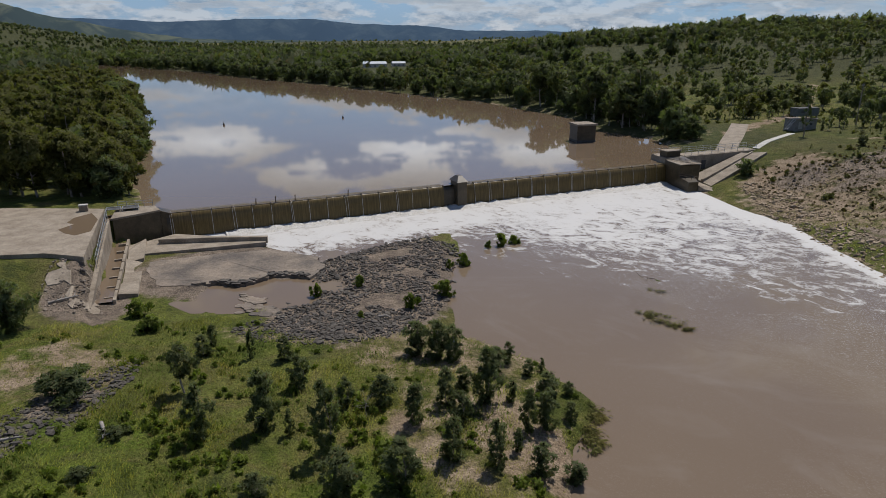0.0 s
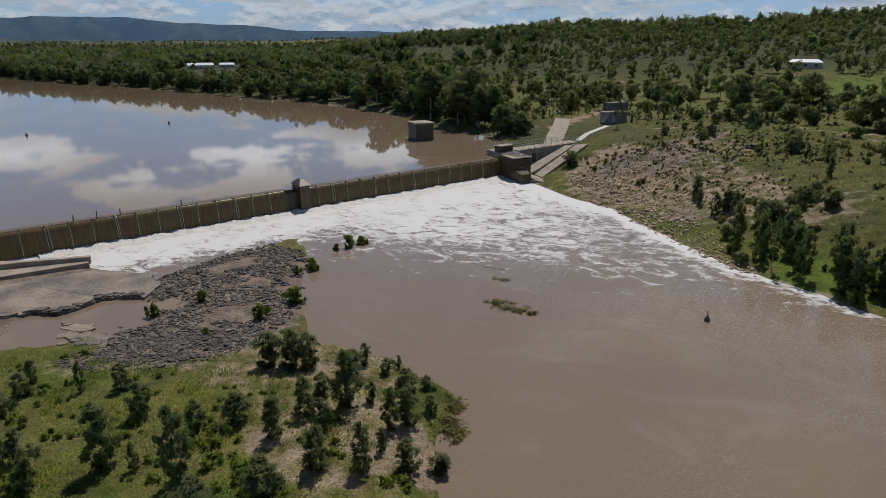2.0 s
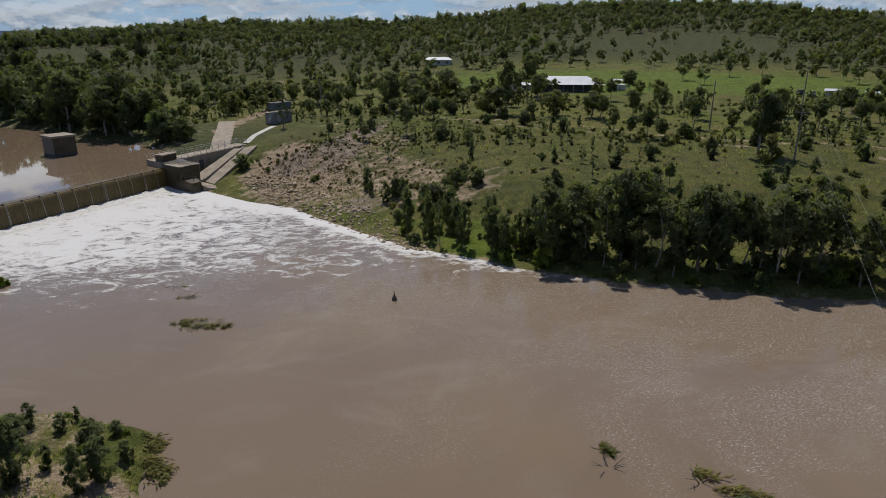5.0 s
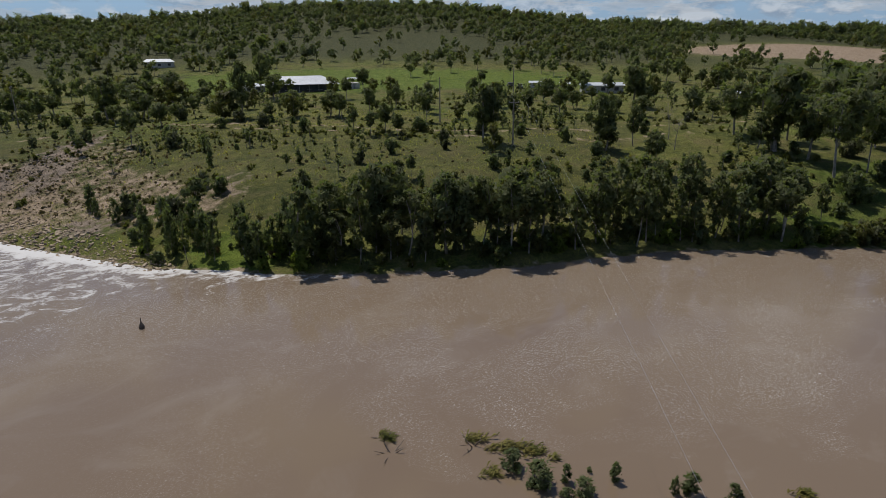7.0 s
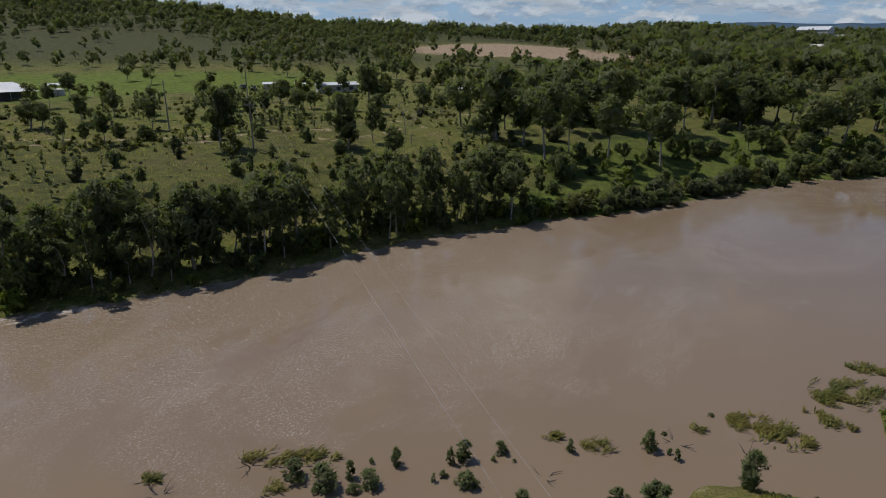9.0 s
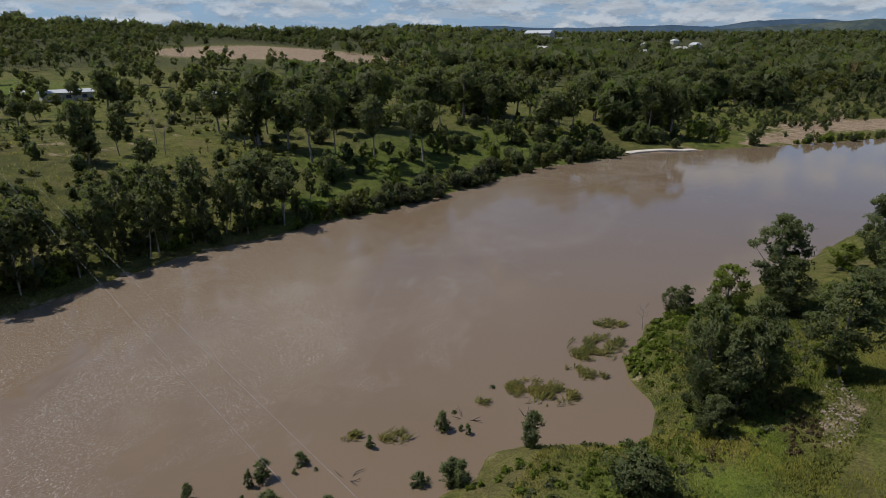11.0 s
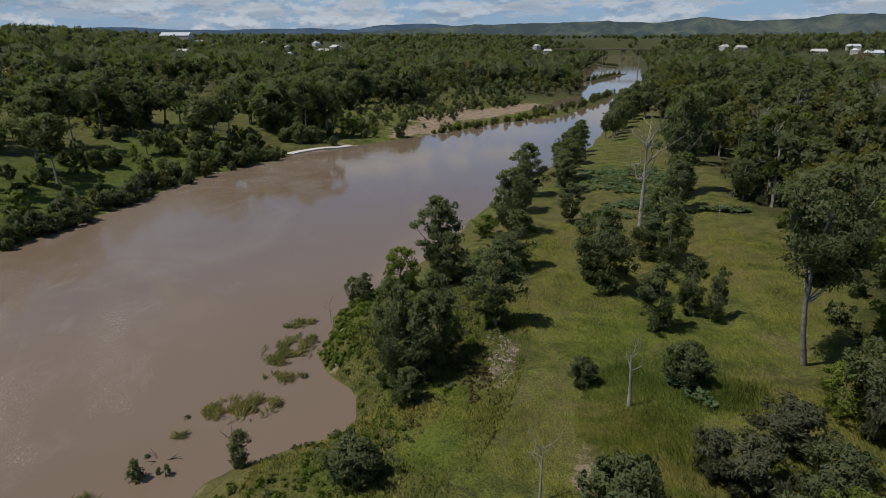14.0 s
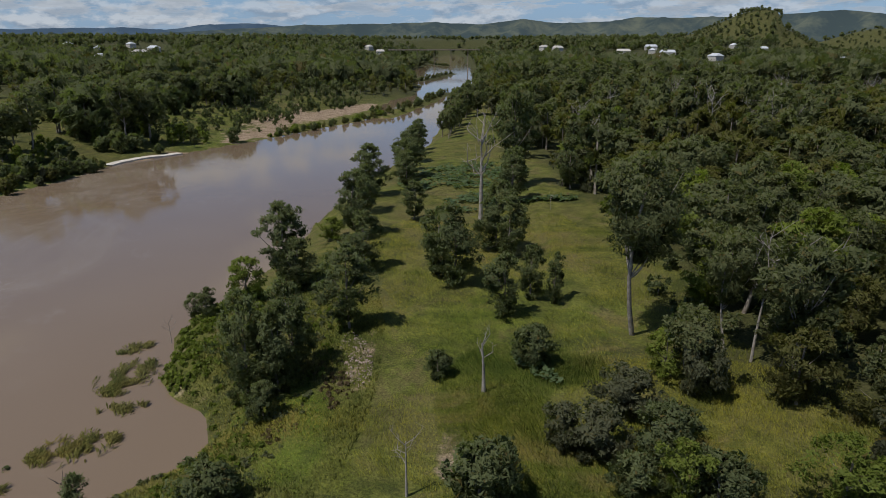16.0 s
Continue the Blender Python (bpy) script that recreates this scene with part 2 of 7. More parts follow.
def ground_material():
    m, nt, b = material("ground", 0.95)
    n = Nodes(nt)
    zone = n.node("VertexColor")
    zone.layer_name = "zone"
    sep = n.node("SeparateColor")
    n.link(zone.outputs[0], sep.inputs[0])
    big, mid, fine = n.noise(0.05, 4, 0.6), n.noise(0.45, 5, 0.65), n.noise(5.0, 4, 0.7)
    patch, tuft = n.noise(0.16, 5, 0.7, warp=0.8), n.noise(1.6, 4, 0.75)
    dry = n.mix(n.ramp(mid, (0.35, 0.0), (0.65, 1.0)), (0.088, 0.098, 0.020), (0.195, 0.190, 0.048))
    lush = n.mix(n.ramp(mid, (0.35, 0.0), (0.65, 1.0)), (0.074, 0.116, 0.013), (0.160, 0.205, 0.032))
    mixed = n.math("ADD", sep.outputs[1], n.math("ADD", n.math("MULTIPLY", n.math("SUBTRACT", big, 0.5), 0.9), n.math("MULTIPLY", n.math("SUBTRACT", patch, 0.5), 0.9)))
    col = n.mix(n.ramp(mixed, (0.25, 0.0), (0.65, 1.0)), dry, lush)
    # straw and dark weeds in patches, tufts between them
    rough = n.ramp(sep.outputs[1], (0.75, 1.0), (0.95, 0.15))      # mown lawns are even
    col = n.mix(n.math("MULTIPLY", rough, n.ramp(patch, (0.51, 0.0), (0.64, 0.8))), col, (0.190, 0.155, 0.065))
    col = n.mix(n.math("MULTIPLY", rough, n.ramp(patch, (0.36, 0.5), (0.47, 0.0))), col, (0.056, 0.082, 0.017))
    col = n.mix(n.math("MULTIPLY", rough, n.ramp(tuft, (0.40, 0.45), (0.52, 0.0))), col, n.mix(1.0, col, (0.50, 0.52, 0.50), "MULTIPLY"))
    # drifts of dry stalks and of dark low scrub over the pastures
    stalks, scrub = n.noise(0.07, 6, 0.72, warp=0.6), n.noise(0.11, 6, 0.75, warp=1.0)
    col = n.mix(n.math("MULTIPLY", rough, n.ramp(stalks, (0.50, 0.0), (0.62, 0.6))), col, (0.150, 0.128, 0.052))
    col = n.mix(n.math("MULTIPLY", rough, n.ramp(scrub, (0.54, 0.0), (0.63, 0.7))), col, (0.050, 0.062, 0.021))
    # fourth zone: a darker brown-green wherever the land isn't open
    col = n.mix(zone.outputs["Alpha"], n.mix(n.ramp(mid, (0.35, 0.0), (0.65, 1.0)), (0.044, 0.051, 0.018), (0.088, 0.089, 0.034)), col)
    earth = n.mix(n.ramp(mid, (0.35, 0.0), (0.7, 1.0)), (0.24, 0.17, 0.11), (0.42, 0.33, 0.23))
    stone = n.mix(n.ramp(mid, (0.35, 0.0), (0.65, 1.0)), (0.14, 0.112, 0.088), (0.31, 0.245, 0.185))
    ragged = n.math("MULTIPLY", n.math("SUBTRACT", mid, 0.5), 1.3)
    col = n.mix(n.ramp(n.math("ADD", sep.outputs[0], ragged), (0.35, 0.0), (0.6, 1.0)), col, earth)
    col = n.mix(n.ramp(n.math("ADD", sep.outputs[2], ragged), (0.35, 0.0), (0.6, 1.0)), col, stone)
    n.link(n.mix(0.75, col, n.ramp(fine, (0.34, 0.25), (0.60, 1.0)), "MULTIPLY"), b.inputs["Base Color"])
    b.inputs["Specular IOR Level"].default_value = 0.15
    n.bump(n.math("ADD", n.math("MULTIPLY", n.math("ADD", mid, tuft), 1.5), fine), 0.8, 0.3, b)
    return m


def water_material(name, foamy):
    m, nt, b = material(name, 0.06)
    n = Nodes(nt)
    big, mid = n.noise(0.02, 3, 0.5), n.noise(0.12, 4, 0.6)
    silt = n.mix(n.ramp(big, (0.35, 0.0), (0.65, 1.0)), (0.156, 0.113, 0.075), (0.176, 0.131, 0.089))
    b.inputs["IOR"].default_value = 1.33
    b.inputs["Specular IOR Level"].default_value = 0.5
    ripple = n.math("ADD", n.math("MULTIPLY", n.noise(0.9, 3, 0.6), 0.6), n.math("MULTIPLY", n.noise(3.4, 4, 0.75), 0.34))
    if not foamy:
        n.link(silt, b.inputs["Base Color"])
        b.inputs["Roughness"].default_value = 0.035
        n.bump(ripple, 0.02, 0.03, b)
        return m
    # weir frame: u along the crest, w metres downstream of it
    sep = n.node("SeparateXYZ")
    n.link(n.place(), sep.inputs[0])

    def along(ax, ay, vx, vy):
        return n.math("ADD", n.math("MULTIPLY", n.math("SUBTRACT", sep.outputs[0], float(ax)), float(vx)),
                      n.math("MULTIPLY", n.math("SUBTRACT", sep.outputs[1], float(ay)), float(vy)))
    u = along(*WEIR_A, *WEIR_U)
    w = along(*WEIR_A, *(-WEIR_N))
    uv = n.node("CombineXYZ")
    n.link(n.math("MULTIPLY", u, 1.0), uv.inputs[0])
    n.link(n.math("MULTIPLY", w, 1.0), uv.inputs[1])
    vec = uv.outputs[0]
    # the foam carries further towards the east end, then breaks into specks and a line along the east shore
    edge = n.node("VertexColor")
    edge.layer_name = "edge"
    esep = n.node("SeparateColor")
    n.link(edge.outputs[0], esep.inputs[0])
    rel = n.math("DIVIDE", w, n.math("ADD", 15.0, n.math("MULTIPLY", n.math("MAXIMUM", n.math("SUBTRACT", u, 36.0), 0.0), 1.1)))
    drift = n.math("ADD", n.math("MULTIPLY", u, 0.55), n.math("MULTIPLY", w, 0.84))
    across = n.math("SUBTRACT", n.math("MULTIPLY", u, 0.84), n.math("MULTIPLY", w, 0.55))
    flow = n.node("CombineXYZ")
    n.link(n.math("MULTIPLY", drift, 0.72), flow.inputs[0])
    n.link(across, flow.inputs[1])
    patches = n.noise(0.27, 6, 0.68, flow.outputs[0], 1.6)
    lace = n.noise(1.0, 6, 0.8, flow.outputs[0], 1.2)
    body = n.math("ADD", n.math("MULTIPLY", patches, 0.62), n.math("MULTIPLY", lace, 0.46))
    # the jet leans east: its front slants away from the crest, and the foam thins out downstream
    def held(v):
        return n.math("MINIMUM", n.math("MAXIMUM", v, -1.0), 1.0)
    front = held(n.math("DIVIDE", n.math("SUBTRACT", n.math("SUBTRACT", u, 39.0), n.math("MULTIPLY", w, 0.32)), 13.0))
    foot = held(n.math("DIVIDE", n.math("SUBTRACT", 17.0, w), 6.0))
    thinned = n.math("MULTIPLY", n.math("MAXIMUM", n.math("SUBTRACT", w, 12.0), 0.0), 0.0033)
    level = n.math("ADD", body, n.math("SUBTRACT", n.math("ADD", 0.005, n.math("MULTIPLY", n.math("MAXIMUM", front, foot), 0.11)), thinned))
    level = n.math("ADD", level, n.math("MULTIPLY", esep.outputs[0], n.math("SUBTRACT", 0.24, n.math("MULTIPLY", n.math("MAXIMUM", w, 0.0), 0.0011))))
    foam = n.ramp(level, (0.50, 0.0), (0.62, 1.0))
    wide = n.noise(0.05, 4, 0.6, flow.outputs[0], 1.0)
    # specks: flecks of foam, and glints on the ripples painted in as white
    specks = n.math("MULTIPLY", n.ramp(n.noise(6.5, 5, 0.85, flow.outputs[0], 1.0), (0.535, 0.0), (0.64, 0.95)), n.ramp(n.math("ADD", wide, n.math("SUBTRACT", 0.20, n.math("MULTIPLY", rel, 0.05))), (0.42, 0.0), (0.60, 0.8)))
    open_water = n.math("MAXIMUM", n.math("MULTIPLY", n.math("ADD", front, 1.0), 0.6), held(n.math("DIVIDE", n.math("SUBTRACT", w, 80.0), 30.0)))
    specks = n.math("MULTIPLY", specks, n.math("MINIMUM", n.math("ADD", open_water, 0.1), 1.0))
    # whitish streaks of glitter on the water, put into its base colour
    glitter = n.math("MULTIPLY", n.ramp(n.math("ADD", n.noise(0.09, 5, 0.65, flow.outputs[0], 1.5), n.math("MULTIPLY", rel, -0.02)), (0.46, 0.0), (0.68, 1.0)), 0.08)
    foam = n.math("MAXIMUM", n.math("MAXIMUM", foam, specks), glitter)
    n.link(n.mix(foam, silt, (0.52, 0.51, 0.49)), b.inputs["Base Color"])
    n.link(n.math("ADD", 0.045, n.math("MULTIPLY", foam, 0.6)), b.inputs["Roughness"])
    rough_water = n.math("ADD", n.math("MULTIPLY", ripple, 0.5), n.math("MULTIPLY", foam, 0.6))
    n.bump(rough_water, 0.11, 0.10, b)
    return m


GROUND, LAKE_WATER, RIVER_WATER = None, None, None
# ---- the lie of the land: shores, levels and hills, in metres ----
NEAR_SHORE = np.array([(-46, 97), (-28, 94), (-18, 85), (-11, 92), (1, 101), (3, 92), (1, 80), (2, 62), (9, 56), (13, 48), (10, 41), (9, 36),
                       (14, 20), (22, 8), (30, -4), (34.5, -9), (35.8, -15.5), (38, -17.4), (37.5, -21), (35.9, -25.5), (34.7, -27.3), (35.4, -30), (38.5, -32.8), (43.5, -34.2), (46.8, -35.7),
                       (49, -39), (53.8, -43), (56, -53), (59, -67),
                       (66, -82), (85, -142), (90, -171), (126, -261), (166, -372), (229, -520), (382, -847), (700, -1500)], float)
EAST_SHORE = np.array([(50, 140), (53, 126), (55, 113), (59, 103), (58, 85), (59, 71), (64, 54), (70, 40), (79, 25), (89, 14), (98, 0),
                       (112, -30), (138, -74), (143, -96), (149, -110), (146, -118), (146, -129), (144, -150), (143, -185), (144, -216), (145, -239),
                       (164, -262), (183, -309), (186, -339), (223, -415), (288, -501), (332, -573), (378, -713), (480, -930), (740, -1480)], float)
# half-drowned bars downstream
ISLANDS = [np.array(q, float) for q in ([(144, -232), (147, -245), (156, -283), (168, -325), (180, -365)], [(253, -450), (262, -503), (287, -594)], [(381, -774), (430, -830), (467, -890)])]
LAKE_WEST = np.array([(-45, 99), (-50, 103), (-58, 118), (-75, 160), (-115, 245), (-200, 400), (-291, 549), (-420, 720)], float)
LAKE_EAST = np.array([(50, 141), (54, 150), (58, 165), (57, 177), (46, 192), (44, 225), (38, 251), (16, 288), (-24, 336), (-77, 402),
                      (-145, 478), (-237, 598), (-420, 720)], float)
WEIR_A, WEIR_B = np.array((-43.4, 97.8)), np.array((48.8, 138.8))
WEIR_U = (WEIR_B - WEIR_A) / np.linalg.norm(WEIR_B - WEIR_A)
WEIR_N = np.array((-WEIR_U[1], WEIR_U[0]))
LAKE_Z = 4.0
HILLS = [(35, -1500, 60, 72), (-210, -1800, 52, 95), (-1660, 2130, 90, 330)]
RIDGE_YAW = [-118, -105, -95, -89, -83, -76, -71.5, -67, -64, -60, -55, -50, -46, -41, -36, -30, -24, -18, -12, -4]
RIDGE_TOP = [14, 30, 34, 37, 40, 46, 54, 63, 65, 66, 64, 60, 53, 48, 45, 41, 42, 33, 29, 12]


def line_distance(x, y, line):
    best = np.full(x.shape, 1e9)
    for (ax, ay), (bx, by) in zip(line[:-1], line[1:]):
        dx, dy = bx - ax, by - ay
        k = np.clip(((x - ax) * dx + (y - ay) * dy) / (dx * dx + dy * dy), 0, 1)
        best = np.minimum(best, np.hypot(x - ax - k * dx, y - ay - k * dy))
    return best


def inside(x, y, ring):
    odd = np.zeros(x.shape, bool)
    for (ax, ay), (bx, by) in zip(ring, np.roll(ring, -1, 0)):
        if ay != by:
            odd ^= ((ay > y) != (by > y)) & (x < (bx - ax) * (y - ay) / (by - ay) + ax)
    return odd


def ease(v, a, b):
    k = np.clip((v - a) / (b - a), 0, 1)
    return k * k * (3 - 2 * k)


def waves(x, y, size, seed=0.0):
    """Smooth, uneven swell between about -1 and 1."""
    a, b = x / size + seed, y / size - seed
    return (np.sin(1.9 * a + 1.3 * np.sin(1.1 * b + seed)) + np.sin(2.3 * b + 1.7 * np.sin(0.9 * a - seed)) + np.sin(1.3 * (a + b) + seed)) / 3


def shores(x, y):
    """Distance to the near shore and the east shore of the river and to the lake (all positive), and whether the place is wet."""
    # uneven water's edge away from the weir
    calm = ease(np.abs((x - WEIR_A[0]) * WEIR_N[0] + (y - WEIR_A[1]) * WEIR_N[1]), 12, 40)
    x, y = x + calm * (0.45 * waves(x, y, 2.2, 1.0) + 0.8 * waves(x, y, 9.0, 4.0)), y + calm * (0.45 * waves(x, y, 2.6, 6.0) + 0.8 * waves(x, y, 10.0, 2.0))
    near, east = line_distance(x, y, NEAR_SHORE), line_distance(x, y, EAST_SHORE)
    lake = np.minimum(line_distance(x, y, LAKE_WEST), line_distance(x, y, LAKE_EAST))
    return near, east, lake, inside(x, y, np.concatenate([NEAR_SHORE, EAST_SHORE[::-1]])), inside(x, y, np.concatenate([LAKE_WEST, LAKE_EAST[::-1]]))


def land(x, y):
    """Height of the ground."""
    x, y = np.asarray(x, float), np.asarray(y, float)
    near, east, lake, wet, full = shores(x, y)
    v = (x - WEIR_A[0]) * WEIR_N[0] + (y - WEIR_A[1]) * WEIR_N[1]
    far = np.hypot(x, y)
    # near side: a low rocky flat under the weir, a green flat, then the higher bank
    top = np.interp(y, [-60, -25, 0, 35, 58, 66, 100], [4.2, 3.8, 3.2, 2.2, 1.7, 0.7, 0.5])
    wall = (x + 57) * -0.915 + (y - 108) * -0.403      # beyond the left training wall
    top = top + ease(wall, 0.5, 2.2) * (np.interp(y, [45, 60, 68, 73.5, 95], [0.6, 0.7, 2.0, 3.9, 4.1]))
    z_near = top * (1 - np.exp(-near / 5.0)) + 0.15 * waves(x, y, 7) * ease(near, 1, 6) + 1.5 * ease(near, 30, 90)
    z_east = np.interp(east, [0, 4, 12, 30, 60, 110, 250, 500, 900], [-0.1, 0.7, 2.1, 7.0, 10, 12, 16.5, 19, 20])
    z_east = z_east * np.interp(y, [-400, -140, -90, -40], [0.45, 0.5, 0.8, 1.0]) + 0.3 * waves(x, y, 15) * ease(east, 3, 15)
    bar = 1 - ease(np.hypot(((x - 165) * 0.19 + (y + 215) * -0.98) / 78, ((x - 165) * 0.98 + (y + 215) * 0.19) / 30), 0.6, 1.3)
    z_east = z_east * (1 - 0.72 * bar)      # the low sandy bar
    z_down = np.where(near < east, z_near, z_east)
    z_up = LAKE_Z + 0.15 + np.where(x < 0, 0.7, 1.9) * (1 - np.exp(-lake / 7.0)) + 12 * ease(lake, 30, 300) * ease(x, 40, 300)
    k = np.where(near < east, ease(v, 1, 6), ease(v, -0.6 * east, 9 + 0.6 * east))
    k = np.where((x < -49) & (near < east), ease(v, -9, 6), k)
    z = z_down * (1 - k) + z_up * k
    for cx, cy, h, s in HILLS:
        r2 = ((x - cx) ** 2 + (y - cy) ** 2) / (2 * s * s)
        z = z + h * np.exp(-r2) * ease(far, 150, 420)
    # the wooded ridge east of the river
    yaw = np.degrees(np.arctan2(-x, y))
    top = np.interp(yaw, RIDGE_YAW, RIDGE_TOP)
    w = np.where(far < 850, np.exp(-((far - 850) / 300) ** 2), np.exp(-(np.maximum(far - 1000, 0) / 500) ** 2)) * ease(far, 230, 420)
    z = z + w * np.maximum(top - z, 0) * ease(yaw, -125, -112) * (1 - ease(yaw, -8, 0))
    z = z + waves(x, y, 160, 2.0) * 1.2 * ease(far, 300, 700) + waves(x, y, 60, 5.0) * 0.8 * ease(far, 300, 800) + 22 * ease(far, 1500, 4300) * (0.7 + 0.3 * waves(x, y, 700, 1.0))
    z = z + 29 * ease(far, 560, 1700) * ease(np.minimum(near, east), 25, 140) * (y < 0) * (1 - ease(yaw, -110, -95))
    z = z - 0.7 * np.clip(1.25 - np.hypot((x + 22.5) / 8.0, (y - 71.8 - 0.12 * (x + 22)) / 4.6) + 0.28 * waves(x, y, 1.6, 2.0), 0, 1) ** 0.5 * (near < east)
    u = (x - WEIR_A[0]) * WEIR_U[0] + (y - WEIR_A[1]) * WEIR_U[1]
    z = np.where((u > -1) & (u < 101.5) & (v > -4) & (v < 5), np.where(v < 2.4, -1.6, LAKE_Z - 1.6), z)
    z = np.where(wet & (v < 0.5), -1.6 * (1 - np.exp(-np.minimum(near, east) / 3.0)) - 0.05, z)
    for line in ISLANDS:
        z = np.maximum(z, -1.0 + 1.6 * (1 - ease(line_distance(x, y, line), 1.5, 6.0 + 0.012 * far)) + 0.3 * waves(x, y, 9.0, 4.0))
    z = np.where(full & (v >= 0.5), LAKE_Z - 0.15 - 1.5 * (1 - np.exp(-lake / 3.0)), z)
    return z

# ---- meshes ----
def mesh_from(name, verts, faces, mat=None, smooth=False, normals=None):
    """A mesh from arrays; faces all of one size; normals: one for each vertex."""
    me = bpy.data.meshes.new(name)
    verts, faces = np.asarray(verts, np.float32), np.asarray(faces, np.int32)
    k = faces.shape[1]
    me.vertices.add(len(verts))
    me.vertices.foreach_set("co", verts.ravel())
    me.loops.add(faces.size)
    me.loops.foreach_set("vertex_index", faces.ravel())
    me.polygons.add(len(faces))
    me.polygons.foreach_set("loop_start", np.arange(0, faces.size, k, dtype=np.int32))
    me.polygons.foreach_set("use_smooth", np.full(len(faces), smooth))
    me.update(calc_edges=True)
    if mat:
        me.materials.append(mat)
    if normals is not None:
        me.polygons.foreach_set("use_smooth", np.full(len(faces), True))
        me.normals_split_custom_set_from_vertices(np.asarray(normals, np.float32))
    return me


def part(name, bm, mat, parent, label=""):
    """Links a bmesh as one mesh object under a thing or a part."""
    me = bpy.data.meshes.new(name)
    bm.to_mesh(me)
    bm.free()
    me.materials.append(mat)
    ob = new(name, me)
    ob.parent = parent
    return tagged(ob, label)


def holder(name, x, y, z, yaw=0.0):
    ob = new(name)
    ob.matrix_world = pose(x, y, z, 0, 0, yaw)
    return ob


GROUND, LAKE_WATER, RIVER_WATER = ground_material(), water_material("lake_water", False), water_material("river_water", True)


def ground_sheet():
    radii = [0.02, 3.0]
    while radii[-1] < 4800:
        radii.append(radii[-1] * 1.02 + 0.3)
    yaws = np.concatenate([np.arange(-200, 50, 0.7), np.arange(50, 160, 4.0)])
    r, a = np.meshgrid(np.array(radii), np.radians(yaws), indexing="ij")
    x, y = 1.3 - np.sin(a) * r, 0.9 + np.cos(a) * r
    z = land(x, y)
    nr, na = x.shape
    i, j = np.meshgrid(np.arange(nr - 1), np.arange(na), indexing="ij")
    k = (j + 1) % na
    faces = np.stack([i * na + j, (i + 1) * na + j, (i + 1) * na + k, i * na + k], -1).reshape(-1, 4)
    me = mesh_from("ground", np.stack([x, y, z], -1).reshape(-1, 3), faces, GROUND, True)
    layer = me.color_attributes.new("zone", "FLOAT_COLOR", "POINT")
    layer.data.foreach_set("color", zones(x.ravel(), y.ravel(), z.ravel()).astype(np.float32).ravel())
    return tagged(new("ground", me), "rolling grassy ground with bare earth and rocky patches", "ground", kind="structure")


def blob(x, y, cx, cy, rx, ry, yaw=0.0):
    """1 in the middle of an ellipse, 0 past its edge."""
    c, s = math.cos(radians(yaw)), math.sin(radians(yaw))
    u, v = (x - cx) * c + (y - cy) * s, -(x - cx) * s + (y - cy) * c
    return 1 - ease(np.hypot(u / rx, v / ry), 0.6, 1.2)


def strip(x, y, line, half):
    """1 along a line, 0 past its edge."""
    return 1 - ease(line_distance(x, y, np.array(line, float)), half * 0.6, half * 1.3)


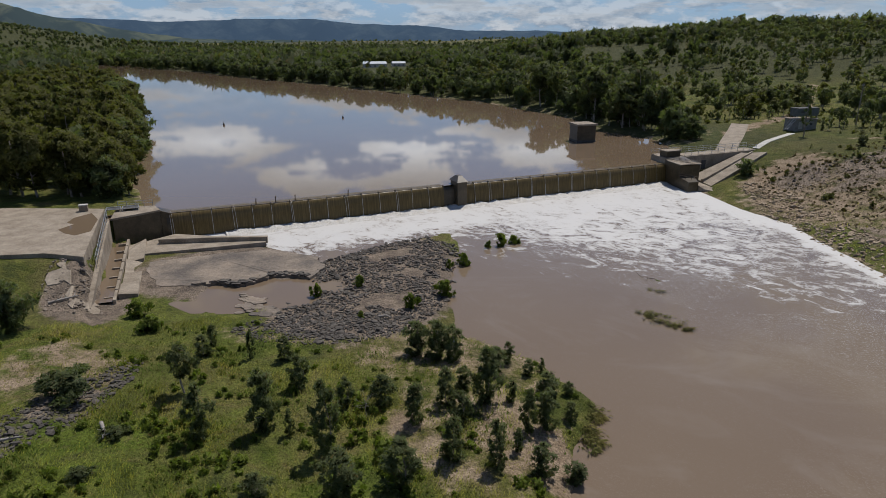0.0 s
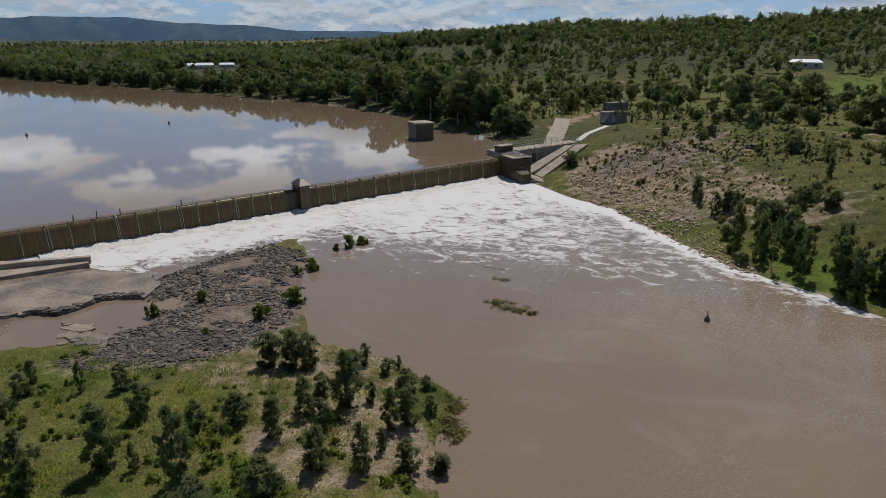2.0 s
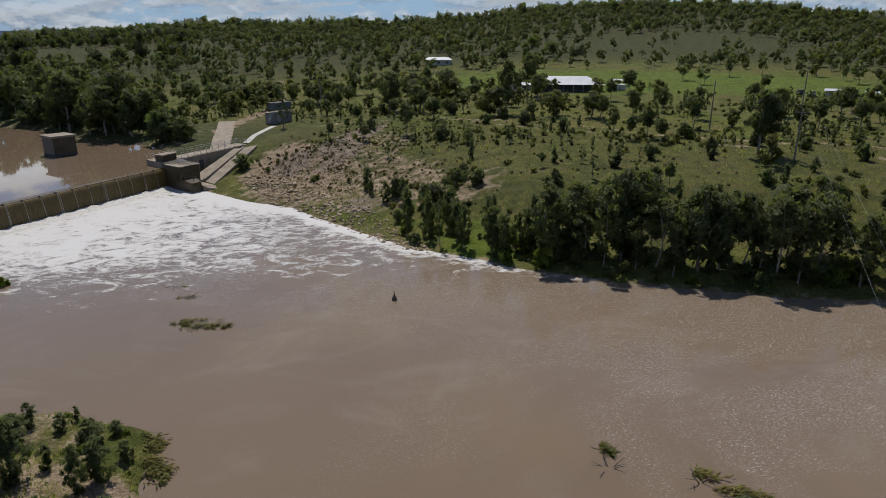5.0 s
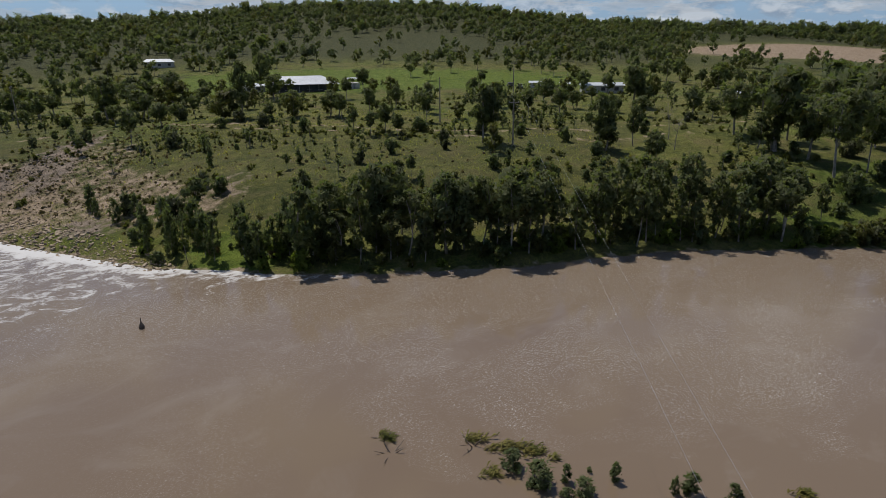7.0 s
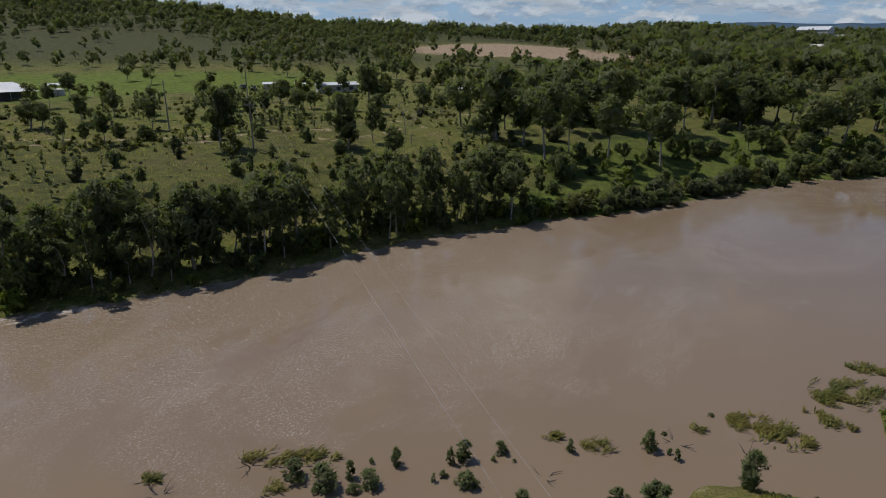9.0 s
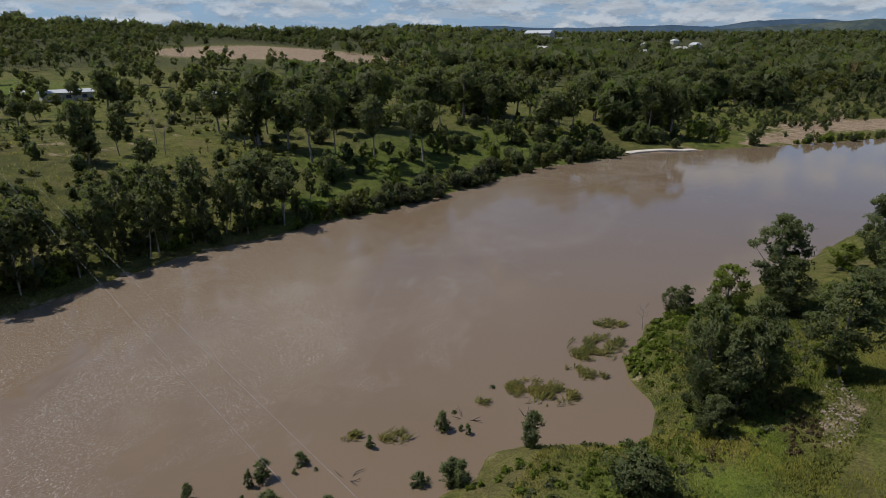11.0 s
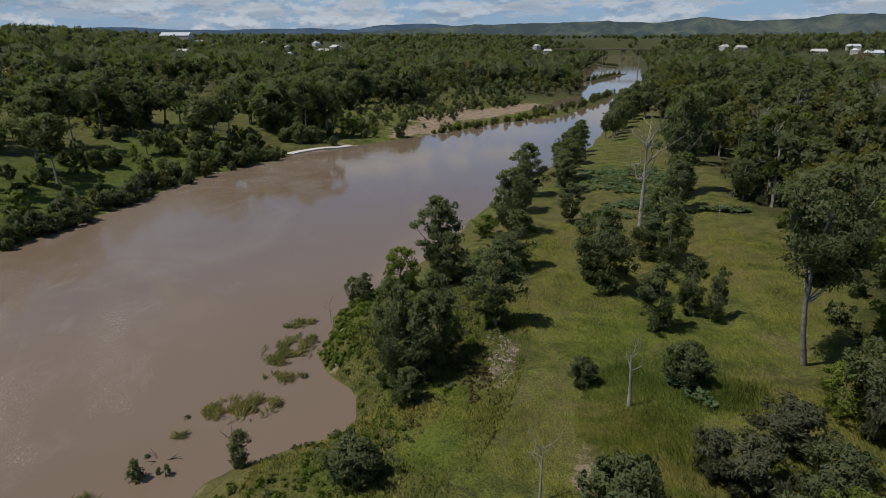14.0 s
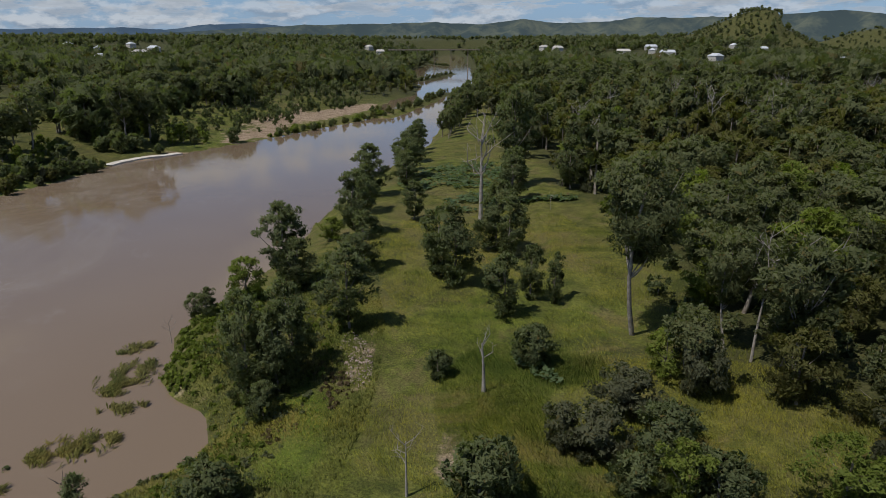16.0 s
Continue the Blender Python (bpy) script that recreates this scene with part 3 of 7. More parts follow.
def zones(x, y, z):
    """What covers the ground: bare earth, lush green, stone."""
    near, east, lake, wet, full = shores(x, y)
    far = np.hypot(x, y)
    bare = np.where(near < east, 0.3, 0.5) * (1 - ease(np.minimum(near, east), 0.5, 3)) + 0.4 * (1 - ease(lake, 0.5, 5))
    lush = np.full(x.shape, 0.30) + 0.15 * waves(x, y, 25, 1.0)
    # washed-out slope and rubble below the east abutment, sand bars further down, a quarry, tracks and yards
    for cx, cy, rx, ry, yaw, k in ((70, 117, 20, 14, 50, 0.58), (75, 100, 15, 22, 0, 0.5), (88, 118, 16, 12, 20, 0.44), (78, 84, 9, 14, 30, 0.5), (147, -121, 3.5, 9, 0, 1.0), (153, -167, 6, 16, 0, 0.8), (171, -240, 46, 9, -78, 1.0), (340, -600, 30, 12, -60, 0.9),
                                   (172, -205, 14, 32, 12, 0.62), (160, -175, 10, 24, 10, 0.5), (490, -52, 88, 98, 10, 1.0), (2, 57, 14, 8, 15, 0.52), (3, 44, 9, 13, 0, 0.46), (-14, 60, 12, 5, 0, 0.44), (70, 129, 15, 8, 35, 0.7), (5, 42, 3.0, 7, 0, 0.6),
                                   (8, 40, 2.0, 5, 0, 0.8), (-3, 42.5, 1.6, 2.2, 0, 0.7), (-34, 50, 6, 8, 30, 0.55), (16, -33, 1.0, 3.5, 20, 0.5),
                                   (29, -42, 1.3, 6, 20, 0.5), (28, -37, 3, 4, 0, 0.35), (177, 152, 7, 4, 60, 0.9), (63, 165, 4, 30, -40, 0.4)):
        bare = np.maximum(bare, k * blob(x, y, cx, cy, rx, ry, yaw))
    for line, half, k in (([(95, 150), (125, 115), (132, 71), (150, 30), (190, -20), (230, -60)], 1.6, 0.5), ([(75, 168), (90, 185), (120, 215), (170, 300)], 2.5, 0.8),
                          ([(150, -150), (156, -172), (169, -203), (184, -226), (196, -240)], 2.2, 1.0), ([(118, 130), (124, 80), (140, 25), (190, -30)], 0.7, 0.55)):
        bare = np.maximum(bare, k * strip(x, y, line, half))
    for cx, cy, rx, ry, yaw, k in ((235, 140, 120, 55, -70, 1.0), (-20, 36, 22, 11, 5, 0.6), (-40, 46, 8, 16, 0, 0.6), (30, -30, 6, 12, 30, 0.9),
                                   (14, -45, 16, 32, 10, 0.42), (66, 62, 10, 8, 60, 1.0), (72, 172, 9, 14, -30, 0.8), (135, -55, 32, 62, 30, 0.9), (250, 420, 120, 60, 0, 0.7)):
        lush = np.maximum(lush, k * blob(x, y, cx, cy, rx, ry, yaw))
    rock = np.zeros(x.shape)
    for cx, cy, rx, ry, yaw, k in ((-9, 77, 13, 22, -10, 1.0), (-26, 82, 18, 13, 15, 0.9), (-30.5, 43, 3, 8, -14, 0.5), (-41, 68, 5, 9, 20, 0.9), (90, 128, 18, 6, 20, 0.6), (72, 126, 9, 5, 40, 0.8),
                                   (80, 118, 12, 4, 20, 0.6), (66, 92, 5, 7, 0, 0.5), (86, 78, 8, 4, 30, 0.38)):
        rock = np.maximum(rock, k * blob(x, y, cx, cy, rx, ry, yaw))
    bare = np.maximum(bare, 0.35 * ease(far, 2500, 2900) * (np.abs(waves(x, y, 300, 4.0)) > 0.35) * ((y > 0) & (x < 300)))
    # the ground is darker and duller under the woods, by the lake, on the east bank and slope
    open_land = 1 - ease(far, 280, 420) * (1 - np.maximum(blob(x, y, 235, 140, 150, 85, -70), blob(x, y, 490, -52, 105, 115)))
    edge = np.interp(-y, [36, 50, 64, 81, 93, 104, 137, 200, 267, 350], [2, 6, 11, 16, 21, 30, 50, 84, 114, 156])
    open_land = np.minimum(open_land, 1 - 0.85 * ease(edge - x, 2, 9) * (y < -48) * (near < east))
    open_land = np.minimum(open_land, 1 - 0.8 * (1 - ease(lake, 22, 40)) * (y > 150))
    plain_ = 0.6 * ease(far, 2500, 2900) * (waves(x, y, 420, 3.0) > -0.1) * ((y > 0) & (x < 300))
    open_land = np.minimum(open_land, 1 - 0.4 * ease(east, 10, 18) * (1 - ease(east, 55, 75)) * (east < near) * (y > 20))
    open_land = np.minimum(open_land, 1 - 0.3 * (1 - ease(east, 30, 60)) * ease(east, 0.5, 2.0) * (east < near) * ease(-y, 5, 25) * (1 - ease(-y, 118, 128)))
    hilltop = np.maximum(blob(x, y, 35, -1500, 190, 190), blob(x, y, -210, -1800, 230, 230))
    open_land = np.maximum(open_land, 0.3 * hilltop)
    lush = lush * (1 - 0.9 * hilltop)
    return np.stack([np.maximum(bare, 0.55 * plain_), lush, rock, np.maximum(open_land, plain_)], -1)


ground_sheet()


def river_sheet():
    radii = [20.0]
    while radii[-1] < 1900:
        radii.append(radii[-1] * 1.02 + 0.3)
    r, a = np.meshgrid(np.array(radii), np.radians(np.arange(-175, 40, 0.6)), indexing="ij")
    x, y = -np.sin(a) * r, np.cos(a) * r
    near, east, lake, wet, full = shores(x, y)
    v = (x - WEIR_A[0]) * WEIR_N[0] + (y - WEIR_A[1]) * WEIR_N[1]
    ok = (wet | (np.minimum(near, east) < 6 + 0.04 * r)) & (v < 3.5)
    na = x.shape[1]
    i, j = np.meshgrid(np.arange(x.shape[0] - 1), np.arange(na - 1), indexing="ij")
    keep = (ok[:-1, :-1] & ok[1:, :-1] & ok[1:, 1:] & ok[:-1, 1:]).ravel()
    f = np.stack([i * na + j, (i + 1) * na + j, (i + 1) * na + j + 1, i * na + j + 1], -1).reshape(-1, 4)[keep]
    me = mesh_from("river", np.stack([x, y, np.zeros(x.shape)], -1).reshape(-1, 3), f, RIVER_WATER, True)
    e = np.exp(-(east / 2.2) ** 2).ravel()
    layer = me.color_attributes.new("edge", "FLOAT_COLOR", "POINT")
    layer.data.foreach_set("color", np.stack([e, e * 0, e * 0, e * 0 + 1], -1).astype(np.float32).ravel())
    tagged(new("river", me), "muddy brown river water with white foam below the weir", "river", kind="structure")


river_sheet()
a0, b0 = WEIR_A - 22 * WEIR_U, WEIR_B + 30 * WEIR_U
tagged(new("lake", mesh_from("lake", [(*a0, LAKE_Z), (*b0, LAKE_Z), (*(b0 + 900 * WEIR_N), LAKE_Z), (*(a0 + 900 * WEIR_N - 300 * WEIR_U), LAKE_Z)],
                             [(0, 1, 2, 3)], LAKE_WATER)), "calm brown weir pool mirroring sky and clouds", "lake", kind="structure")


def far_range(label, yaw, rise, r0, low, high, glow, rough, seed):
    """Forested range along the skyline: its height in degrees at each bearing, r0 metres off; glow: haze added as
    emission, the blue of the air before it.
    """
    a = np.arange(-205, 65, 0.2)
    e = np.interp(a, yaw, rise) + rough * (np.sin(a * 0.55 + 0.6 * np.sin(a * 0.21) + seed) + 0.6 * np.sin(a * 1.3 + 2 * seed) + 0.45 * np.sin(a * 2.3 + 1) + 0.2 * np.sin(a * 7.1))
    rows = []
    for k, back in ((0.0, 0), (0.45, 120), (0.8, 240), (1.0, 340), (0.3, 460)):
        wob = 1 + 0.25 * np.sin(a * 1.7 + 5 * k) * (k not in (0.0, 1.0))
        h = np.maximum(30 + np.tan(np.radians(e)) * (r0 + 340), 0) if k else np.zeros(a.shape)
        r = r0 + back
        rows.append(np.stack([-np.sin(np.radians(a)) * r, np.cos(np.radians(a)) * r, h * np.minimum(k * wob, 1.0) - (k == 0) * 5], -1))
    v = np.concatenate(rows)
    n = len(a)
    i, j = np.meshgrid(np.arange(4), np.arange(n - 1), indexing="ij")
    f = np.stack([i * n + j + 1, i * n + j, (i + 1) * n + j, (i + 1) * n + j + 1], -1).reshape(-1, 4)
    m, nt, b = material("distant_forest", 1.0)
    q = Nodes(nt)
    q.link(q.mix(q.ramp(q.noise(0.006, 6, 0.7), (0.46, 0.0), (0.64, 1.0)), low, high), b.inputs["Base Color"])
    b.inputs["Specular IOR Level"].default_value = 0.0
    # aerial haze is painted on as a faint blue emission
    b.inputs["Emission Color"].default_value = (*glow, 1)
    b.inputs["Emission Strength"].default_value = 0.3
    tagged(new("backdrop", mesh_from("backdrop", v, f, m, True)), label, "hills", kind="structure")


# haze is put into the bluish base colours of this range too
far_range("forested ranges far off along the skyline, coloured blue for haze",
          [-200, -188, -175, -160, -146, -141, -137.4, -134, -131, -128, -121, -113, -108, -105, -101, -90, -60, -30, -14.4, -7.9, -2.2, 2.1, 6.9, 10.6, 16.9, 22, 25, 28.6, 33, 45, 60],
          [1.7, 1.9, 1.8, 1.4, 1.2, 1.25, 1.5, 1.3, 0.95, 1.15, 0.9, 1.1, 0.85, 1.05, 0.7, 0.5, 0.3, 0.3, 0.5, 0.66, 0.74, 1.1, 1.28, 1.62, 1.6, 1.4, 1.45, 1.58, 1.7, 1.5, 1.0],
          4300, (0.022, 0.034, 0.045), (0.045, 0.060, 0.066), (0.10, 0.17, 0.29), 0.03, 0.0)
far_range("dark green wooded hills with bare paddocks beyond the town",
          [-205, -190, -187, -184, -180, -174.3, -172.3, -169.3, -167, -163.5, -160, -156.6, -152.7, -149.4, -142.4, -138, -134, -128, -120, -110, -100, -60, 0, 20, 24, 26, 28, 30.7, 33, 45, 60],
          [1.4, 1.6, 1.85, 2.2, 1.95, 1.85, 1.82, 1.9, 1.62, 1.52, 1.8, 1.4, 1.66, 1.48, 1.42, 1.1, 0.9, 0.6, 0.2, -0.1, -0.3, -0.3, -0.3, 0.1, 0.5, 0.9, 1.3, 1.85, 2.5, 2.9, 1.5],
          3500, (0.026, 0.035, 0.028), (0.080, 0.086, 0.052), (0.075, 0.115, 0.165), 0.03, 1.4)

pond = new("pond", mesh_from("pond", [(-33, 66, 0.42), (-12.5, 66, 0.42), (-12.5, 79.5, 0.42), (-33, 79.5, 0.42)], [(0, 1, 2, 3)], LAKE_WATER))
tagged(pond, "small muddy pool left on the rock shelf", "pond", kind="structure")

# ---- trees ----
def tube(points, radii, sides=6):
    """Verts and quads of a tapering tube along points."""
    pts = np.asarray(points, float)
    n = len(pts)
    t = np.gradient(pts, axis=0)
    t /= np.linalg.norm(t, axis=1)[:, None] + 1e-9
    ref = np.where(np.abs(t[:, 2:3]) > 0.9, [[1.0, 0, 0]], [[0, 0, 1.0]])
    e1 = np.cross(t, ref)
    e1 /= np.linalg.norm(e1, axis=1)[:, None] + 1e-9
    e2 = np.cross(t, e1)
    a = np.arange(sides) * 2 * np.pi / sides
    ring = e1[:, None, :] * np.cos(a)[None, :, None] + e2[:, None, :] * np.sin(a)[None, :, None]
    v = pts[:, None, :] + ring * np.asarray(radii, float)[:, None, None]
    i, j = np.meshgrid(np.arange(n - 1), np.arange(sides), indexing="ij")
    k = (j + 1) % sides
    f = np.stack([i * sides + j, i * sides + k, (i + 1) * sides + k, (i + 1) * sides + j], -1).reshape(-1, 4)
    return v.reshape(-1, 3), f


def joined(pieces):
    vs, fs, n = [], [], 0
    for v, f in pieces:
        vs.append(v)
        fs.append(np.asarray(f) + n)
        n += len(v)
    return np.concatenate(vs), np.concatenate(fs)


def leaf_sprays(centres, length, width, rng, droop=0.4, heart=None):
    """One pointed leaf spray at each centre: verts, faces and normals that lean away from the heart of the crown."""
    n = len(centres)
    a = rng.normal(size=(n, 3))
    a[:, 2] -= droop
    a /= np.linalg.norm(a, axis=1)[:, None]
    b = np.cross(a, rng.normal(size=(n, 3)))
    b /= np.linalg.norm(b, axis=1)[:, None] + 1e-9
    out = centres - (np.mean(centres, 0) if heart is None else heart)
    out /= np.linalg.norm(out, axis=1)[:, None] + 1e-9
    face = np.cross(b, a)
    flip = np.where(np.sum(face * out, 1) < 0, -1.0, 1.0)[:, None]
    b, face = b * flip, face * flip
    nor = out * 0.55 + face * 0.6 + np.array([0, 0, 0.12])
    nor /= np.linalg.norm(nor, axis=1)[:, None]
    s = rng.uniform(0.6, 1.35, (n, 1))
    a, b = a * s * length, b * s * width / 2
    v = np.stack([centres - a * 0.4 - b, centres - a * 0.3 + b, centres + a * 0.6], 1).reshape(-1, 3)
    return v, np.arange(3 * n).reshape(-1, 3), np.repeat(nor, 3, 0)


def crown_points(rng, n, shape, clumps):
    """Leaf places in clumps that fill an uneven egg-shaped crown. shape: (lowest, widest, top as parts of the height; widest radius)."""
    low, mid, top, rad = shape
    pts, tips = [], []
    m = (mid - low) / (top - low)
    lean, lump, hole, rise = rng.uniform(0, 6.28), rng.uniform(0.2, 0.45), rng.uniform(0, 6.28), rng.uniform(0, 6.28)
    for c in range(clumps):
        s = (c + rng.uniform(0, 1)) / clumps
        p = math.sqrt(max(0.04, 1 - ((m - s) / m) ** 2)) if s < m else math.sqrt(max(0.04, 1 - ((s - m) / (1 - m)) ** 1.6))
        a = rng.uniform(0, 2 * np.pi)
        for again in range(3):      # bare gaps between the limbs
            if math.sin(2 * a + hole) * math.sin(9 * s + rise) < 0.35:
                break
            a = rng.uniform(0, 2 * np.pi)
        r = rad * p * rng.uniform(0.0, 1.0) ** 0.45 * 0.9 * (1 + lump * math.sin(2 * a + lean + 5 * s))
        tip = np.array([r * math.cos(a), r * math.sin(a), low + (top - low) * s])
        tips.append(tip)
        size = rad * rng.uniform(0.16, 0.36) * (0.6 + 0.4 * p)
        k = max(1, int(n / clumps * rng.uniform(0.6, 1.4)))
        q = rng.normal(size=(k, 3))
        q /= np.linalg.norm(q, axis=1)[:, None]
        q *= rng.uniform(0.1, 1.0, (k, 1)) ** 0.5 * rng.uniform(0.8, 1.25, (k, 1))
        pts.append(tip + q * np.array([size, size, size * 0.72]))
    return np.concatenate(pts), np.array(tips)


SPECIES = {  # leaves, low, widest, top, radius, trunk radius, clumps, leaf length for one of height 1
    "gum": ("gum", 0.34, 0.70, 1.0, 0.30, 0.018, 34),
    "tallgum": ("gum", 0.42, 0.75, 1.0, 0.24, 0.012, 32),
    "oak": ("dark", 0.16, 0.5, 1.0, 0.24, 0.015, 32),
    "bushy": ("dark", 0.06, 0.45, 0.95, 0.42, 0.018, 32),
    "shrub": ("light", 0.02, 0.45, 0.9, 0.5, 0.02, 16),
    "sapling": ("dark", 0.0, 0.36, 1.0, 0.2, 0.009, 34),
    "light": ("light", 0.10, 0.5, 1.0, 0.34, 0.016, 24),
    "grey": ("grey", 0.06, 0.5, 0.95, 0.45, 0.018, 26),
    "mat": ("olive", 0.0, 0.3, 0.9, 0.55, 0.004, 26),
    "twigs": ("grey", 0.15, 0.6, 1.0, 0.3, 0.012, 14),
    "cypress": ("dark", 0.25, 0.45, 1.0, 0.12, 0.012, 18),
    "olive": ("olive", 0.12, 0.55, 1.0, 0.33, 0.016, 26),
}
SPECIES["dark"] = ("lake", 0.15, 0.55, 1.0, 0.34, 0.018, 20)
SPECIES["fulloak"] = ("dark", 0.03, 0.45, 1.0, 0.26, 0.014, 40)
SPECIES["palegum"] = ("gum", 0.42, 0.75, 1.0, 0.27, 0.011, 24)
SPECIES["tussock"] = ("olive", 0.0, 0.4, 0.9, 0.55, 0.01, 12)
SPECIES["weedy"] = ("weedy", 0.0, 0.4, 0.9, 0.55, 0.01, 12)
SPECIES["debris"] = ("straw", 0.0, 0.4, 0.9, 0.9, 0.01, 10)
SPECIES["scrub"] = ("brown", 0.0, 0.45, 0.9, 0.6, 0.02, 16)
SPECIES["lakegum"] = ("lake", 0.2, 0.6, 1.0, 0.32, 0.016, 30)
SPECIES["darkgum"] = ("dark", 0.12, 0.52, 1.0, 0.24, 0.013, 44)
SPECIES["bankoak"] = ("gum", 0.20, 0.55, 1.0, 0.19, 0.010, 34)
FULL = ("sapling", "darkgum", "bankoak", "mat", "shrub", "scrub", "cypress", "oak", "fulloak", "bushy", "grey")     # leafy down to the ground
PALE = ("palegum", "tallgum")
TREES = {}


def tree_meshes(species, leaves, seed, detail):
    """Trunk and crown of height 1; leaves: how many sprays; leaf size follows."""
    leaves = int(leaves * 1.35)
    key = (species, leaves, seed)
    if key in TREES:
        return TREES[key]
    rng = np.random.default_rng(hash_of(species) + 31 * seed + leaves)
    leaf, low, mid, top, rad, girth, clumps = SPECIES[species]
    clumps = max(10, int(clumps * detail * 2.1))
    pts, tips = crown_points(rng, leaves, (low, mid, top - rad * 0.3, rad), clumps)
    size = 1.25 * (1.0 if species == "sapling" else 0.8 if species in FULL else 0.66) * rad / math.sqrt(leaves / 60.0)
    upward = species in ("sapling", "cypress", "twigs")      # feathery shoots rise, gum leaves hang
    v, f, nor = leaf_sprays(pts, size * (2.6 if upward else 2.1), size * (0.62 if upward else 0.85), rng, -1.1 if upward else 0.5, np.array([0, 0, low + 0.42 * (top - low)]))
    crown = mesh_from("crown", v, f, (LEAF if leaves > 1900 else MID_LEAF)[leaf], True, nor)
    bend = rng.normal(size=2) * 0.035
    hs = np.linspace(0, 1, 6)
    axis = np.stack([bend[0] * np.sin(hs * 3), bend[1] * np.sin(hs * 2.2), hs * (low + (top - low) * 0.7)], -1)
    bark = PALE_BARK if species in PALE else BARK
    wood = [tube(axis, girth * (1.15 - 0.9 * hs), 6)]
    for tip in tips[:: max(1, len(tips) // (9 if detail >= 1 else 5))]:
        z0 = min(max(low * 0.8, tip[2] * 0.55), axis[-1, 2])
        base = np.array([np.interp(z0, axis[:, 2], axis[:, 0]), np.interp(z0, axis[:, 2], axis[:, 1]), z0])
        k = np.linspace(0, 1, 4)[:, None]
        path = base * (1 - k) + tip * k + np.array([0, 0, 1.0]) * (np.sin(k * np.pi) * -0.03)
        wood.append(tube(path, girth * np.linspace(0.42, 0.10, 4), 4))
    if detail >= 1.0:
        woody = [mesh_from("trunk" if i == 0 else "limb", *w, bark, True) for i, w in enumerate(wood)]
    else:
        woody = [mesh_from("trunk", *joined(wood), bark, True)]
    TREES[key] = (crown, woody)
    return TREES[key]


def hash_of(word):
    return sum(ord(c) * (i + 3) for i, c in enumerate(word))


PLANT_RNG = np.random.default_rng(5)


def plant(name, species, x, y, height, leaves=1600, spread=1.0, label="", group="", category="tree", variants=4, z=None, detail=1.0):
    seed = int(PLANT_RNG.integers(variants))
    crown, woody = tree_meshes(species, leaves, seed, detail)
    ob = new(name)
    z = float(land(x, y)) if z is None else z
    ob.matrix_world = Matrix.LocRotScale((x, y, z - 0.05), Euler((0, 0, float(PLANT_RNG.uniform(0, 6.28)))),
                                         (height * spread, height * spread, height))
    for me in (*woody, crown):
        new(me.name.split(".")[0], me).parent = ob
    return tagged(ob, label, category, group)


def woods(name, label, places, heights, species, sprays=46, seed=1, round_=0.33):
    """Far woods: many trees in one mesh, too many to count."""
    rng = np.random.default_rng(seed)
    n = len(places)
    leaf, low, mid, top, rad, girth, clumps = SPECIES[species]
    away = float(np.median(np.hypot(places[:, 0], places[:, 1])))
    foliage = (LEAF if away < 115 else MID_LEAF if away < 420 else FAR_LEAF)[leaf]
    protos = []
    for k in range(6):
        sprays_k = int(sprays * 1.6)
        pts, tips = crown_points(rng, sprays_k, (low, mid, top - rad * 0.3, round_), 9 if sprays < 150 else 16)
        size = (1.0 if sprays < 30 else 0.98 if away < 420 else 0.8) * round_ / math.sqrt(sprays_k / 30.0)
        v, f, nor = leaf_sprays(pts, size * 1.7, size * 1.2, rng, 0.1, np.array([0, 0, low + 0.4 * (top - low)]))
        stem = tube([(0, 0, 0), (0.02, 0.01, 0.75)], [0.02, 0.008], 3)
        protos.append((v, f, stem, nor))
    vs, fs, sv, sf, ls, nv, ns = [], [], [], [], [], 0, 0
    z = land(places[:, 0], places[:, 1])
    for i in range(n):
        v, f, stem, nor = protos[int(rng.integers(6))]
        a = rng.uniform(0, 6.28)
        c, s = math.cos(a), math.sin(a)
        turn = np.array([[c, -s, 0], [s, c, 0], [0, 0, 1.0]]) * heights[i] * np.array([[1], [1], [1.0]])
        at = np.array([places[i, 0], places[i, 1], z[i]])
        ls.append(nor @ (turn / heights[i]).T)
        vs.append(v @ turn.T + at)
        fs.append(f + nv)
        nv += len(v)
        sv.append(stem[0] @ turn.T + at)
        sf.append(stem[1] + ns)
        ns += len(stem[0])
    ob = new(name)
    a = new("crown", mesh_from("crown", np.concatenate(vs), np.concatenate(fs), foliage, True, np.concatenate(ls)))
    b = new("trunk", mesh_from("trunk", np.concatenate(sv), np.concatenate(sf), BARK))
    a.parent = b.parent = ob
    return tagged(ob, label, "woodland", kind="stuff")


def scatter(n, seed, r0, r1, yaw0, yaw1, density):
    """Random places in a sector, kept by a density function of x and y; even on the ground."""
    rng = np.random.default_rng(seed)
    r = np.sqrt(rng.uniform(r0 * r0, r1 * r1, n))
    a = np.radians(rng.uniform(yaw0, yaw1, n))
    x, y = -np.sin(a) * r, np.cos(a) * r
    keep = rng.uniform(size=n) < density(x, y)
    return np.stack([x[keep], y[keep]], -1)

# ---- the weir and its abutments ----
WEIR_YAW = math.degrees(math.atan2(WEIR_U[1], WEIR_U[0]))
BAY = 3.16


def weir_holder(name, u=0.0, v=0.0, z=0.0):
    p = WEIR_A + u * WEIR_U + v * WEIR_N
    return holder(name, p[0], p[1], z, WEIR_YAW)


